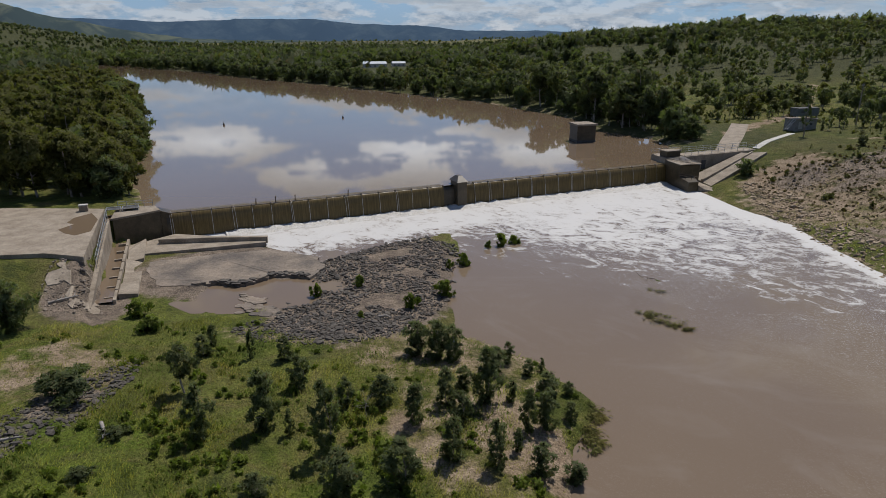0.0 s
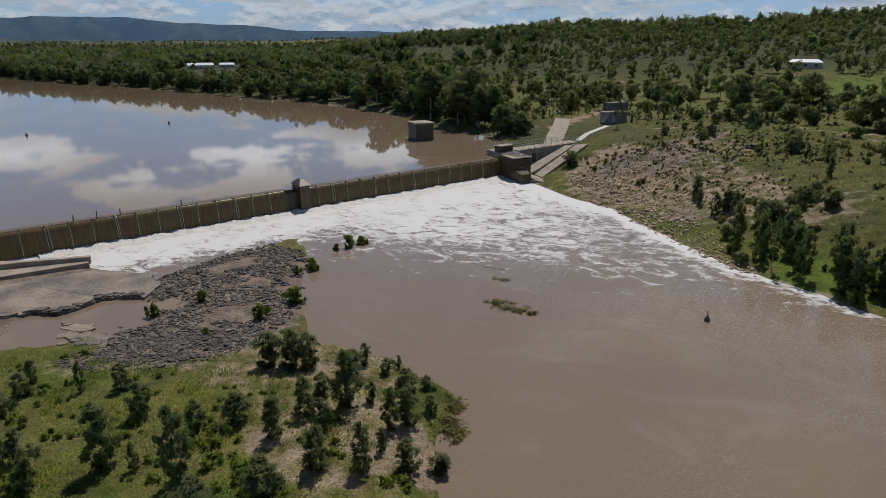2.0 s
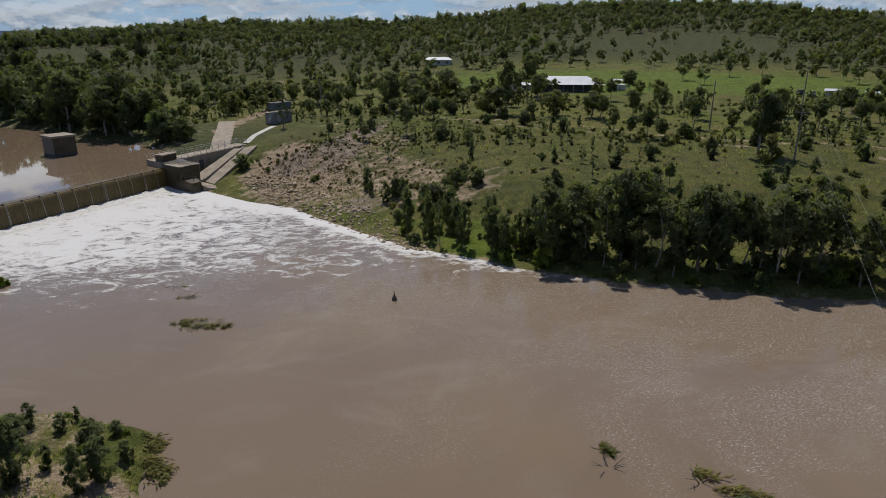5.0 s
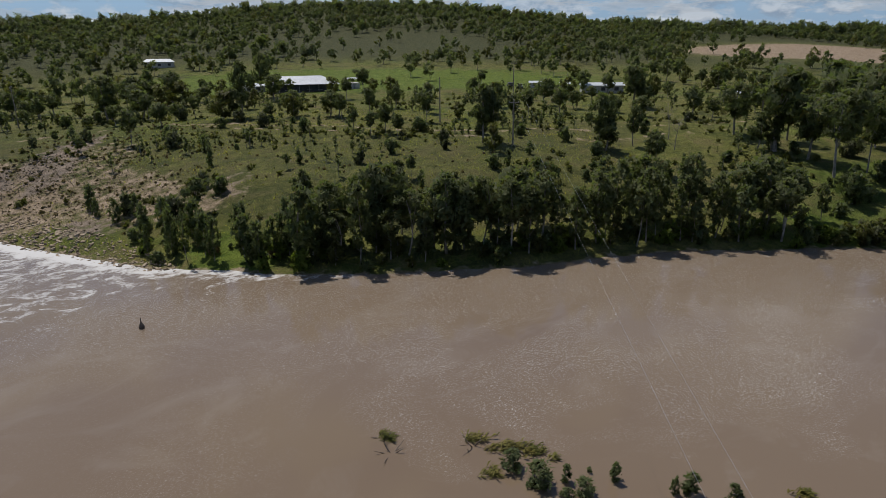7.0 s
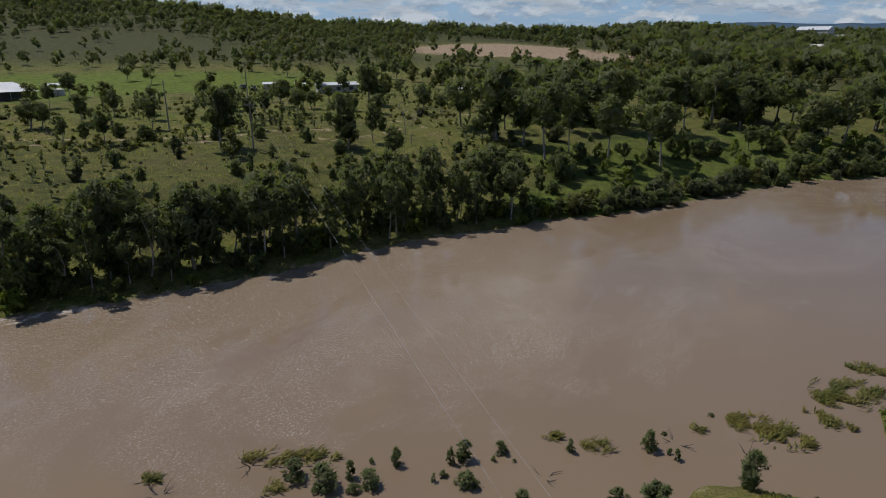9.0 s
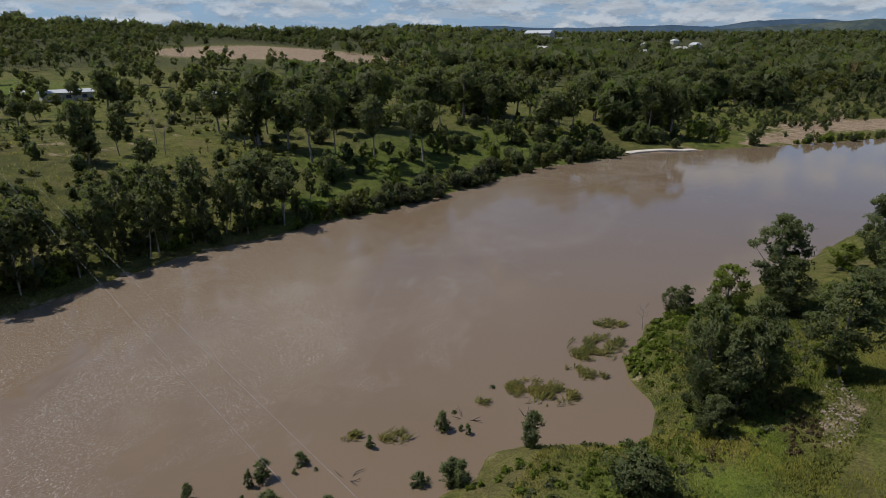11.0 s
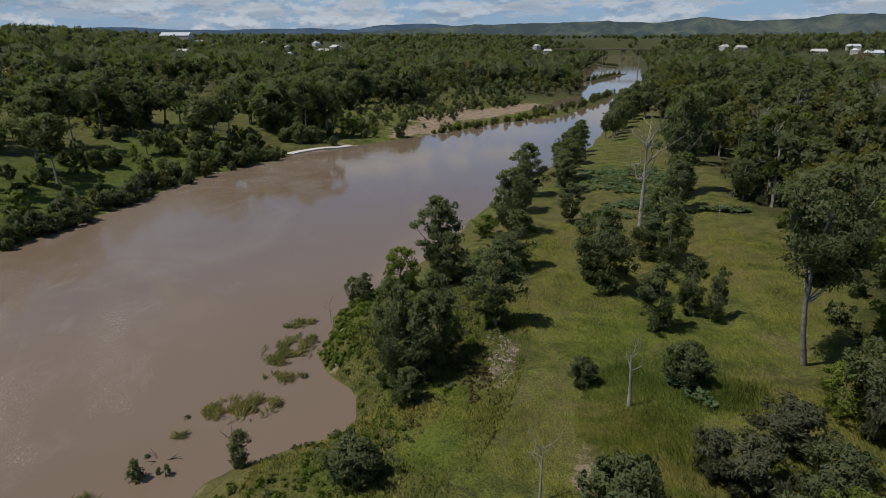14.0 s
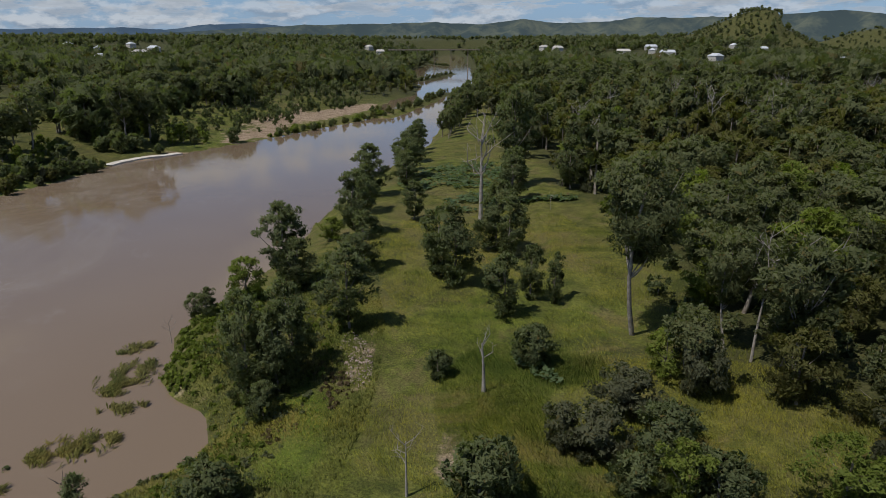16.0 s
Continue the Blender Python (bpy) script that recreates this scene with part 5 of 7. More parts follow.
def pump_hut():
    z = max(float(land(x, y)) for x, y in ((90, 166), (98, 168), (94, 165), (89, 170)))
    h = holder("pump_hut", 91.2, 166.8, z, 15)
    h.scale = (0.8, 0.8, 0.84)
    part("base", box_bm(0, 8.2, 0, 5.0, -0.6, 2.9, 0.05), plain("grey_blockwork", (0.20, 0.20, 0.19), (0.32, 0.31, 0.30), 1.0), h)
    part("roof_slab", box_bm(-0.3, 8.5, -0.3, 5.3, 2.9, 3.15, 0.03), CONCRETE, h)
    door = part("door", box_bm(1.0, 2.6, -0.06, 0.02, 0.1, 2.3, 0.01), GALV, h)
    part("handle", box_bm(2.3, 2.4, -0.1, -0.06, 1.1, 1.3), STEEL, door)
    part("window", box_bm(5.4, 6.4, -0.05, 0.02, 1.2, 1.9, 0.01), DARKWALL, h, "small dark window")
    for k in range(6):
        for y in (0.15, 3.2):
            part("post", rod_bm([(0.4 + 1.5 * k, y, 3.15), (0.4 + 1.5 * k, y, 4.0)], 0.06), GALV, h)
    part("cabin", box_bm(0.1, 8.3, 0.0, 3.4, 4.0, 6.3, 0.05), plain("grey_green_sheet", (0.10, 0.115, 0.115), (0.16, 0.175, 0.17), 1.0, 0.6), h, "dark grey-green upper cabin")
    part("cabin_roof", box_bm(-0.05, 8.45, -0.15, 3.55, 6.3, 6.42, 0.02), DARKWALL, h)
    part("cabin_window", box_bm(1.3, 2.6, -0.05, 0.02, 5.0, 5.8, 0.01), DARKWALL, h)
    for k in range(8):
        part("step", box_bm(-0.9 - 0.32 * k, -0.55 - 0.32 * k, -0.2, 0.9, 3.0 - 0.37 * k, 3.06 - 0.37 * k), GALV, h)
    for y in (-0.2, 0.9):
        part("stair_rail", rod_bm([(-0.4, y, 4.1), (-3.4, y, 1.2)], 0.04), GALV, h)
        part("stringer", rod_bm([(-0.4, y, 3.1), (-3.4, y, 0.1)], 0.06), GALV, h)
    tagged(h, "two-storey pump hut, grey blockwork below a raised dark cabin", "hut")


intake_tower()
pump_hut()


def marker(name, label, x, y, z, h, mat, category):
    ob = holder(name, x, y, z)
    bm = bmesh.new()
    v, f = tube([(0, 0, -0.4), (0, 0, h * 0.3), (0, 0, h * 0.7), (0, 0, h)], [0.3, 0.32, 0.16, 0.05], 10)
    vs = [bm.verts.new(p) for p in v]
    for q in f:
        bm.faces.new([vs[i] for i in q])
    part("float", bm, mat, ob)
    part("pole", rod_bm([(0, 0, h * 0.9), (0, 0, h * 1.5)], 0.05), STEEL, ob)
    tagged(ob, label, category)

# ---- houses, sheds, poles and the bridge ----
def gable_bm(l, d, z0, z1, over=0.5, hip=0.0):
    """A pitched roof over l by d, from the eaves to the ridge; hip: how far the ridge stops short of the ends."""
    bm = bmesh.new()
    x, y = l / 2 + over, d / 2 + over
    low = [bm.verts.new(p) for p in ((-x, -y, z0), (x, -y, z0), (x, y, z0), (-x, y, z0))]
    up = [bm.verts.new(p) for p in ((-x + hip, 0, z1), (x - hip, 0, z1))]
    bm.faces.new((low[0], low[1], up[1], up[0]))
    bm.faces.new((low[2], low[3], up[0], up[1]))
    bm.faces.new((low[1], low[2], up[1]))
    bm.faces.new((low[3], low[0], up[0]))
    bm.faces.new(low[::-1])
    return bm


def house(name, label, x, y, yaw, l, d, wall, roof, eaves=2.7, ridge=4.6, hip=3.5, verandah=True, group=""):
    h = holder(name, x, y, float(land(x, y)) - 0.15, yaw)
    part("wall", box_bm(-l / 2 + 1.6 * verandah, l / 2 - 1.6 * verandah, -d / 2 + 1.6 * verandah, d / 2, -0.8, eaves, 0.03), wall, h)
    part("roof", gable_bm(l, d, eaves, ridge, 0.5, hip), roof, h)
    n = max(2, int(l / 4))
    for k in range(n):
        wx = -l / 2 + 2.4 + (l - 4.8) * k / max(1, n - 1)
        w = part("window", box_bm(wx - 0.7, wx + 0.7, -d / 2 + 1.6 * verandah - 0.05, -d / 2 + 1.6 * verandah + 0.05, 0.9, 2.0, 0.01), DARKWALL, h)
        part("frame", box_bm(wx - 0.78, wx + 0.78, -d / 2 + 1.6 * verandah - 0.07, -d / 2 + 1.6 * verandah - 0.03, 0.82, 0.9), PALEWALL, w)
    if verandah:
        part("verandah_floor", box_bm(-l / 2, l / 2, -d / 2, -d / 2 + 1.6, -0.8, 0.15, 0.02), CONCRETE, h)
        for k in range(n + 2):
            px = -l / 2 + 0.15 + (l - 0.3) * k / (n + 1)
            part("verandah_post", rod_bm([(px, -d / 2 + 0.1, 0.1), (px, -d / 2 + 0.1, eaves)], 0.07), PALEWALL, h)
    return tagged(h, label, "house", group)


def open_shed(name, label, x, y, yaw, l, d, height, roof):
    s = holder(name, x, y, float(land(x, y)) - 0.1, yaw)
    for px in (-l / 2 + 0.2, 0.0, l / 2 - 0.2):
        for py in (-d / 2 + 0.2, d / 2 - 0.2):
            part("post", rod_bm([(px, py, -0.3), (px, py, height)], 0.08), STEEL, s)
    part("roof", gable_bm(l, d, height, height + 0.5, 0.3), roof, s)
    return tagged(s, label, "shed")


def water_tank(x, y, r, h):
    t = holder("water_tank", x, y, float(land(x, y)) - 0.1)
    bm = bmesh.new()
    v, f = tube([(0, 0, -0.3), (0, 0, h), (0, 0, h + 0.01), (0, 0, h + 0.35)], [r, r, r * 0.97, 0.1], 20)
    vs = [bm.verts.new(p) for p in v]
    for q in f:
        bm.faces.new([vs[i] for i in q])
    part("tank", bm, PALEWALL, t)
    tagged(t, "round white water tank beside the house", "tank", "water tanks")


# the shade under the verandah is also put into the dark wall colour
house("homestead", "low homestead with a pale hipped roof and shaded verandah", 193.0, 141.0, -47, 24, 12, DARKWALL, ROOF, 2.8, 5.4, 5.5)
house("garage", "small pale-roofed garage beside the homestead", 189.0, 159.5, -47, 8, 6, PALEWALL, ROOF, 2.4, 3.3, 1.0, False)
water_tank(202.0, 127.3, 1.7, 2.3)
water_tank(204.6, 126.0, 1.5, 2.0)
open_shed("carport", "small open carport with a pale roof", 216.5, 134.0, -47, 6, 4, 2.2, ROOF)
house("long_shed", "long low cream shed with a pale roof", 224.5, 41.5, -68, 13.5, 6, PALEWALL, ROOF, 2.6, 3.4, 0.2, False)
open_shed("hay_shed", "open farm shed with a pale roof on posts", 219.0, -3.0, -85, 6.5, 4, 2.3, ROOF)
open_shed("gazebo", "little open shelter with a pale roof", 229.5, 55.3, -70, 3.2, 3.0, 2.2, ROOF)
house("small_shed", "small white corrugated shed on the slope", 229.5, 66.0, -70, 4.0, 3.0, PALEWALL, ROOF, 2.0, 2.6, 0.1, False)


def parked_car(x, y, yaw, paint, label):
    c = holder("parked_car", x, y, float(land(x, y)), yaw)
    part("body", box_bm(-2.2, 2.2, -0.85, 0.85, 0.35, 1.0, 0.15), paint, c)
    part("cabin", prism_bm([(-1.5, -0.75), (1.1, -0.75), (1.1, 0.75), (-1.5, 0.75)], 1.0, 1.6, 0.12), DARKWALL, c, "dark glazed cabin")
    for wx in (-1.4, 1.4):
        for wy in (-0.85, 0.85):
            w = part("wheel", rod_bm([(wx, wy - 0.1, 0.33), (wx, wy + 0.1, 0.33)], 0.33, 14), DARKWALL, c)
            part("rim", rod_bm([(wx, wy - 0.115, 0.33), (wx, wy + 0.115, 0.33)], 0.17, 10), GALV, w)
    tagged(c, label, "car", "parked cars")


parked_car(227.8, 75.0, 30, DARKWALL, "dark utility vehicle parked on the slope")
parked_car(225.5, 70.5, 15, PALEWALL, "white vehicle parked beside the shed")


def power_pole(x, y, h, yaw):
    p = holder("power_pole", x, y, float(land(x, y)) - 0.2, yaw)
    v, f = tube([(0, 0, 0), (0, 0, h)], [0.17, 0.11], 8)
    o = new("pole", mesh_from("pole", v, f, BARK, True))
    o.parent = p
    arm = part("crossarm", box_bm(-1.1, 1.1, -0.06, 0.06, h - 0.7, h - 0.55, 0.01), BARK, p)
    for k in (-0.95, 0.0, 0.95):
        part("insulator", rod_bm([(k, 0, h - 0.55), (k, 0, h - 0.3)], 0.05), PALEWALL, arm)
    tagged(p, "weathered timber power pole with a crossarm", "power pole", "power poles")


for x, y, h, yaw in ((110.3, 172.5, 11, 40), (184.8, 59.8, 12, 60), (146, 66, 11, 20)):
    power_pole(x, y, h, yaw)


def wire(a, b, sag):
    k = np.linspace(0, 1, 25)[:, None]
    pts = np.array(a) * (1 - k) + np.array(b) * k - np.array([0, 0, 1.0]) * sag * 4 * k * (1 - k)
    v, f = tube(pts, [0.0045] * 25, 4)
    ob = holder("power_line", 0, 0, 0)
    o = new("wire", mesh_from("wire", v, f, GALV))
    o.parent = ob
    tagged(ob, "thin power line wire slung across the river", "power line", "power lines")


for (ax, ay, az), (bx, by, bz) in (((-6.3, -12.9, 14.2), (128.2, 40.2, 20.2)), ((-6.0, -11.2, 14.2), (127.7, 42.2, 20.2))):
    wire((ax, ay, az), (bx, by, bz), 0.4)


def bridge():
    b = holder("road_bridge", 416, -806, 0, math.degrees(math.atan2(59, 113)))
    part("deck", box_bm(-62, 62, -4, 4, 19.4, 20.4, 0.05), CONCRETE, b)
    for y in (-4.2, 4.2):
        part("parapet", box_bm(-62, 62, y - 0.15, y + 0.15, 20.4, 21.1), CONCRETE, b)
    for x in (-46, -23, 0, 23, 46):
        part("pier", box_bm(x - 0.5, x + 0.5, -1.8, 1.8, -2, 19.4, 0.1), CONCRETE, b)
    tagged(b, "long low concrete road bridge across the river", "bridge")


bridge()
town = np.random.default_rng(12)
TOWN = [(37, -568), (52, -590), (182, -900), (150, -930), (324, -1000), (290, -960), (-118, -1000), (-60, -820), (90, -720), (-20, -700), (60, -800), (-150, -900), (20, -1010), (230, -820),
        (690, -560), (760, -640), (820, -600), (880, -700), (940, -640), (640, -470), (1000, -560), (720, -380), (-110, -620), (-170, -700), (120, -860), (-40, -930), (-90, -1060), (170, -1040), (60, -1120), (-200, -1000), (560, -900), (620, -960)]
for x, y in TOWN:
    house("town_house", "small town house with a pale roof among trees", x, y, float(town.uniform(0, 180)), float(town.uniform(13, 19)), float(town.uniform(8, 11)), PALEWALL,
          (ROOF, ROOF, PALEWALL)[int(town.integers(3))], 5.5, 8.5, 2.0, False, "town houses")
house("farm_shed", "large white farm shed beyond the lake", -66, 640, 10, 22, 12, PALEWALL, ROOF, 3.6, 5.6, 0.5, False, "farm sheds")
house("farm_shed", "white farm shed beyond the lake", -44, 655, 10, 13, 9, PALEWALL, ROOF, 3.2, 4.8, 0.5, False, "farm sheds")
house("hall", "large white-roofed hall above the distant trees", 1019, -533, 40, 46, 22, PALEWALL, ROOF, 14, 19, 0.5, False)
house("cottage", "small pale-roofed cottage among lakeside trees", 67, 336, -20, 9, 7, PALEWALL, ROOF, 4.0, 6.0, 0.5, False, "cottages")
house("cottage", "white-roofed farmhouse on the hillside", 250, 270, -40, 14, 8, PALEWALL, ROOF, 2.8, 4.2, 2.0, False, "cottages")
power_pole(128, 41.2, 9.5, -70)
power_pole(-6.2, -12, 10.5, -70)


def float_marker(x, y, z, h, label):
    marker("marker_buoy", label, x, y, z, h, STEEL, "buoy")

# ---- plants, space by space ----
def grow(name, label, group, species, rows, leaves=1800, category="tree", detail=1.0, base=None):
    """rows: x, y, height, width."""
    rad = SPECIES[species][4]
    for x, y, h, w in rows:
        z = base if base is None else max(base, float(land(x, y)))
        plant(name, species, x, y, h, leaves, float(np.clip(w / (2.0 * rad * h), 0.6, 6.0 if species == "mat" else 2.6)), label, group, category, z=z, detail=detail)


# the green flat below the weir
grow("sapling", "dark green young river oak on the grassy flat", "saplings on the flat", "sapling",
     [(-18, 40.5, 4.8, 2.1), (-22.5, 56.3, 2.3, 1.1), (-22.6, 54, 2.3, 1.7), (-17.9, 53.4, 3.1, 0.8), (-14.7, 53.1, 2.6, 1.6), (-12.3, 48, 3.2, 2),
      (-13.5, 41.6, 5.4, 2.3), (-11.5, 41, 2.4, 0.8), (-8.4, 38.6, 6.3, 2.1), (-7.9, 44.9, 2.8, 1.4), (-4.9, 45.2, 2.8, 2.1), (-2.2, 42.4, 3.7, 1.7),
      (0.2, 45.3, 3.6, 1.9), (0.6, 38.2, 3.7, 1.9), (1.3, 43.1, 2.7, 1.8), (3.7, 37.7, 4.1, 1.6), (-2.9, 35.5, 3.7, 2.6), (-6.7, 33.9, 4, 2.8), (-11.8, 33.3, 2.3, 2)], 2600)
grow("sapling", "dark green young river oak by the water", "saplings by the water", "sapling",
     [(-0.8, 54.3, 4.1, 2.6), (-2.7, 54.9, 3.7, 2.5), (0.8, 53.8, 3.8, 2.4), (3.5, 45.8, 5.4, 2.4), (4.6, 51.8, 2.7, 2.1), (6, 53.8, 2.4, 1.2),
      (7.7, 51.8, 1.7, 1.2), (9.1, 53.1, 1.6, 0.8), (9, 48.6, 2.2, 2), (8.1, 43.3, 3.8, 1.9), (6.6, 42.6, 4, 1.4), (10.8, 48.7, 1.4, 1.1),
      (10.3, 45.1, 1.8, 1.2), (5.6, 46.5, 2.1, 1), (5.4, 39.9, 2.2, 0.8), (7, 37.9, 2.8, 1.9), (9.4, 38, 1.7, 1.8), (1.7, 48.2, 2.2, 1.5)], 2200, base=-0.2)
grow("bush", "small green bush growing among the boulders", "bushes on the boulders", "shrub",
     [(-9.1, 64.7, 1.1, 0.9), (-3.8, 68.3, 2.3, 1.7), (0.2, 72.6, 2.6, 2.4), (-10.6, 74.8, 1.9, 1.4), (-15.4, 71.8, 2.2, 1), (2.8, 84.2, 2.5, 1.7),
      (0.8, 82.7, 1.6, 0.9), (-30.2, 60, 2.3, 2.6), (-33.9, 65.1, 2.6, 2.4)], 900, "bush", base=-0.2)
grow("drowned_bush", "green bush standing in the brown river water", "drowned bushes", "shrub",
     [(8.7, 92.9, 2.9, 1.9), (6.9, 92, 1.8, 1), (10.8, 94.2, 2, 1.8), (28, 78, 0.5, 1.6), (30.5, 76.5, 0.4, 0.8)], 900, "bush", base=-0.3)
grow("bush", "dense dark green bush at the edge of the flat", "dark bushes", "bushy",
     [(-43.2, 57.8, 6.0, 4.8), (-30.9, 45.8, 2.9, 4.6), (-24.4, 35.7, 1, 1.8), (-24.3, 40.6, 0.9, 2.9), (-46, 54, 4.0, 4.0)], 2200, "bush")
grow("small_tree", "small leaning gum tree with a bare thin trunk", "", "gum", [(-21.7, 47.0, 4.8, 2.6)], 1200)
# the near bank downstream
grow("river_oak", "dense dark river oak on the near bank", "near bank trees", "fulloak",
     [(35.1, -34.2, 10.4, 5.2), (32.7, -35.4, 8.7, 4.6), (33.6, -38, 9.2, 4.5), (31.5, -32.2, 3.8, 2.6), (44.2, -52.4, 6.6, 4.6), (53.4, -45.8, 3.5, 2), (51, -45.3, 3.6, 2.6),
      (28.9, -60.1, 10, 5.7), (31.5, -62, 9, 4.5), (29, -73.9, 10.1, 6.0), (26.5, -72, 8.5, 4.5), (40.5, -60.1, 8.0, 4.8), (20.7, -54.7, 7.1, 4.2), (19.7, -60.2, 6.5, 3.2), (17.1, -60.1, 6.1, 2.2)], 8500)
grow("gum_tree", "spreading dark gum tree on the near bank", "near bank gums", "darkgum",
     [(33.0, -46.0, 9.2, 5.0), (46.5, -53.0, 10.6, 5.5), (49.4, -71.8, 10.1, 5.6), (62.1, -94.9, 10.2, 6.7), (46.3, -82.6, 6.6, 3.9), (62.6, -110.3, 8.8, 5.7),
      (76.2, -138.7, 8.4, 3.2), (56, -84, 8.5, 5), (68, -118, 9, 5), (40.4, -109.3, 19.7, 7.5), (36.5, -100, 10, 5.5), (72, -128, 9, 5.5), (80, -146, 9, 5.5), (58, -101, 8, 5), (29.5, -110, 10, 5.5)], 5000)
grow("tall_gum", "tall gum tree with a long pale trunk", "tall gums", "tallgum", [(8.2, -54.6, 17.6, 8.6)], 9000, detail=1.8)
grow("bush", "rounded light green bush on the near bank", "light bushes", "light",
     [(47.7, -48.1, 5.7, 4.5), (52.9, -70.9, 3.7, 4.5), (4.5, -48.1, 4.6, 3.9), (1.3, -33.6, 4.6, 3.6), (-6.9, -37.3, 4.9, 5.0)], 4500, "bush")
grow("bush", "rounded dark bush standing in long grass", "dark round bushes", "bushy",
     [(21.2, -41.5, 2.9, 2.4), (14.7, -46.7, 4.5, 3.7), (2.8, -37.8, 4.4, 4.8), (3.8, -33.5, 3.4, 3.3), (-0.5, -34.2, 4, 4.5), (12, -29, 5.4, 5.4), (26.8, -22.2, 3.8, 4.3)], 5000, "bush")
grow("bush", "grey-green drooping bush on the near bank", "grey bushes", "grey", [(9.1, -36.7, 4.1, 3.3), (6.8, -36.3, 4.8, 4.4), (6.1, -41.7, 4.2, 4.8), (2, -46.6, 6.2, 4.2), (-11, -42, 6, 6)], 5000, "bush")
# drowned plants off the near bank
grow("drowned_sapling", "small dark sapling standing in the river", "drowned saplings", "sapling",
     [(36.7, -20.1, 3.2, 1.8), (35.6, -13.2, 2.5, 1.8), (34.3, -13.5, 2.3, 1.3), (46.7, -21.2, 0.6, 0.7), (38.2, 11.7, 1.9, 1.7), (37.3, 9.3, 2.1, 2.2), (38.3, 7.6, 1.8, 0.9),
      (36.8, 7.1, 1.0, 1.0), (37.5, 6.1, 1.6, 1.6), (39.8, 4.4, 1.9, 0.9), (40.0, 6.3, 0.8, 0.5), (38.0, 1.6, 1.0, 0.5), (40.5, -0.6, 2.1, 1.3), (37.5, -0.8, 1.5, 2.0),
      (38.5, 0.9, 0.9, 0.6), (40.0, 0.4, 1.8, 0.6), (41.4, -3.4, 1.4, 1.0), (40.3, -4.3, 0.6, 0.4), (40.4, -2.8, 0.8, 0.4), (41.6, -8.7, 1.5, 0.7), (42.0, -14.8, 2.1, 1.2),
      (44.0, -16.5, 0.6, 0.5), (40.8, -16.5, 1.3, 0.6), (41.5, -16.2, 0.8, 0.5), (36.2, -11.0, 1.4, 1.2), (36.0, -4.5, 1.3, 1.2)], 900, base=-0.25, detail=0.9)
# notable trees on the east slope
grow("gum_tree", "open grey-green gum tree on the grassy slope", "slope gums", "gum",
     [(126.9, 47.4, 12.9, 7.3), (128, 45.9, 11.9, 4.9), (133.6, 24.3, 12.1, 5.5), (132.8, 22.8, 7.4, 4.8), (138.7, 18.3, 9, 2.8), (135, 118.2, 15, 4.8), (130.9, 117.5, 8.5, 6.3),
      (164.2, 130.7, 8.4, 7), (170.3, 140, 14.8, 4.5), (119.4, 149.8, 12.5, 9), (146.6, 169.9, 10.1, 8), (151.3, 159.6, 10.9, 8), (159.3, 154.5, 5.2, 5)], 1100, detail=0.95)
grow("gum_tree", "open grey-green gum tree on the grassy slope", "slope gums", "gum",
     [(140.1, 105.6, 7.2, 6.3), (142.3, 95.6, 7.2, 6.1), (148.7, 87.5, 7.2, 4.6), (159.6, 85.6, 6.8, 4), (163.6, 78.9, 5.4, 5.7), (191.4, 26.2, 12.3, 8.6), (182.5, 41.1, 5.4, 4.2),
      (182.4, 4.8, 5, 2.9), (189.6, -1.9, 4.4, 3.4), (200.5, -7.5, 10.5, 7.1), (206, -10.4, 11.5, 7.3), (147.3, -5.6, 6.5, 4.6), (147.2, -8.2, 6.8, 4), (175.1, 21.6, 5.7, 4.7)], 1100, detail=0.95)
grow("gum_tree", "thin-crowned gum tree with bleached bare limbs", "", "palegum", [(-4.2, -51.0, 12.5, 7.5), (0.5, -54.5, 11.5, 5.5)], 3600)
grow("cypress", "slim dark tree in front of the pump hut", "", "cypress", [(88.2, 157.0, 11.0, 2.6)], 1500)


def dead_tree(name, label, x, y, h, w, forks=7, seed=0, group="dead trees", stout=1.0):
    rng = np.random.default_rng(seed)
    ob = holder(name, x, y, float(land(x, y)) - 0.1)
    k = np.linspace(0, 1, 6)
    lean = rng.normal(size=2) * 0.06 * h
    axis = np.stack([lean[0] * k ** 2, lean[1] * k ** 2, h * 0.8 * k], -1)
    v, f = tube(axis, 0.011 * stout * h * (1.1 - 0.85 * k), 8)
    t = new("trunk", mesh_from("trunk", v, f, DEADWOOD, True))
    t.parent = ob
    for i in range(forks):
        s = rng.uniform(0.58, 1.0)
        base = np.array([np.interp(s, k, axis[:, j]) for j in range(3)])
        a, reach = rng.uniform(0, 6.28), w * rng.uniform(0.18, 0.48)
        tip = base + np.array([math.cos(a) * reach, math.sin(a) * reach, h * rng.uniform(0.12, 0.3)])
        mid = (base + tip) / 2 + rng.normal(size=3) * 0.04 * h
        pieces = [tube([base, mid, tip], [0.0045 * stout ** 0.6 * h, 0.003 * stout ** 0.6 * h, 0.001 * h], 5)]
        for q in range(3):
            e = mid + (tip - mid) * rng.uniform(0, 1)
            pieces.append(tube([e, e + rng.normal(size=3) * 0.05 * h + np.array([0, 0, 0.06 * h])], [0.0025 * h, 0.001 * h], 4))
        v, f = joined(pieces)
        b = new("branch", mesh_from("branch", v, f, DEADWOOD, True))
        b.parent = ob
    tagged(ob, label, "dead tree", group)


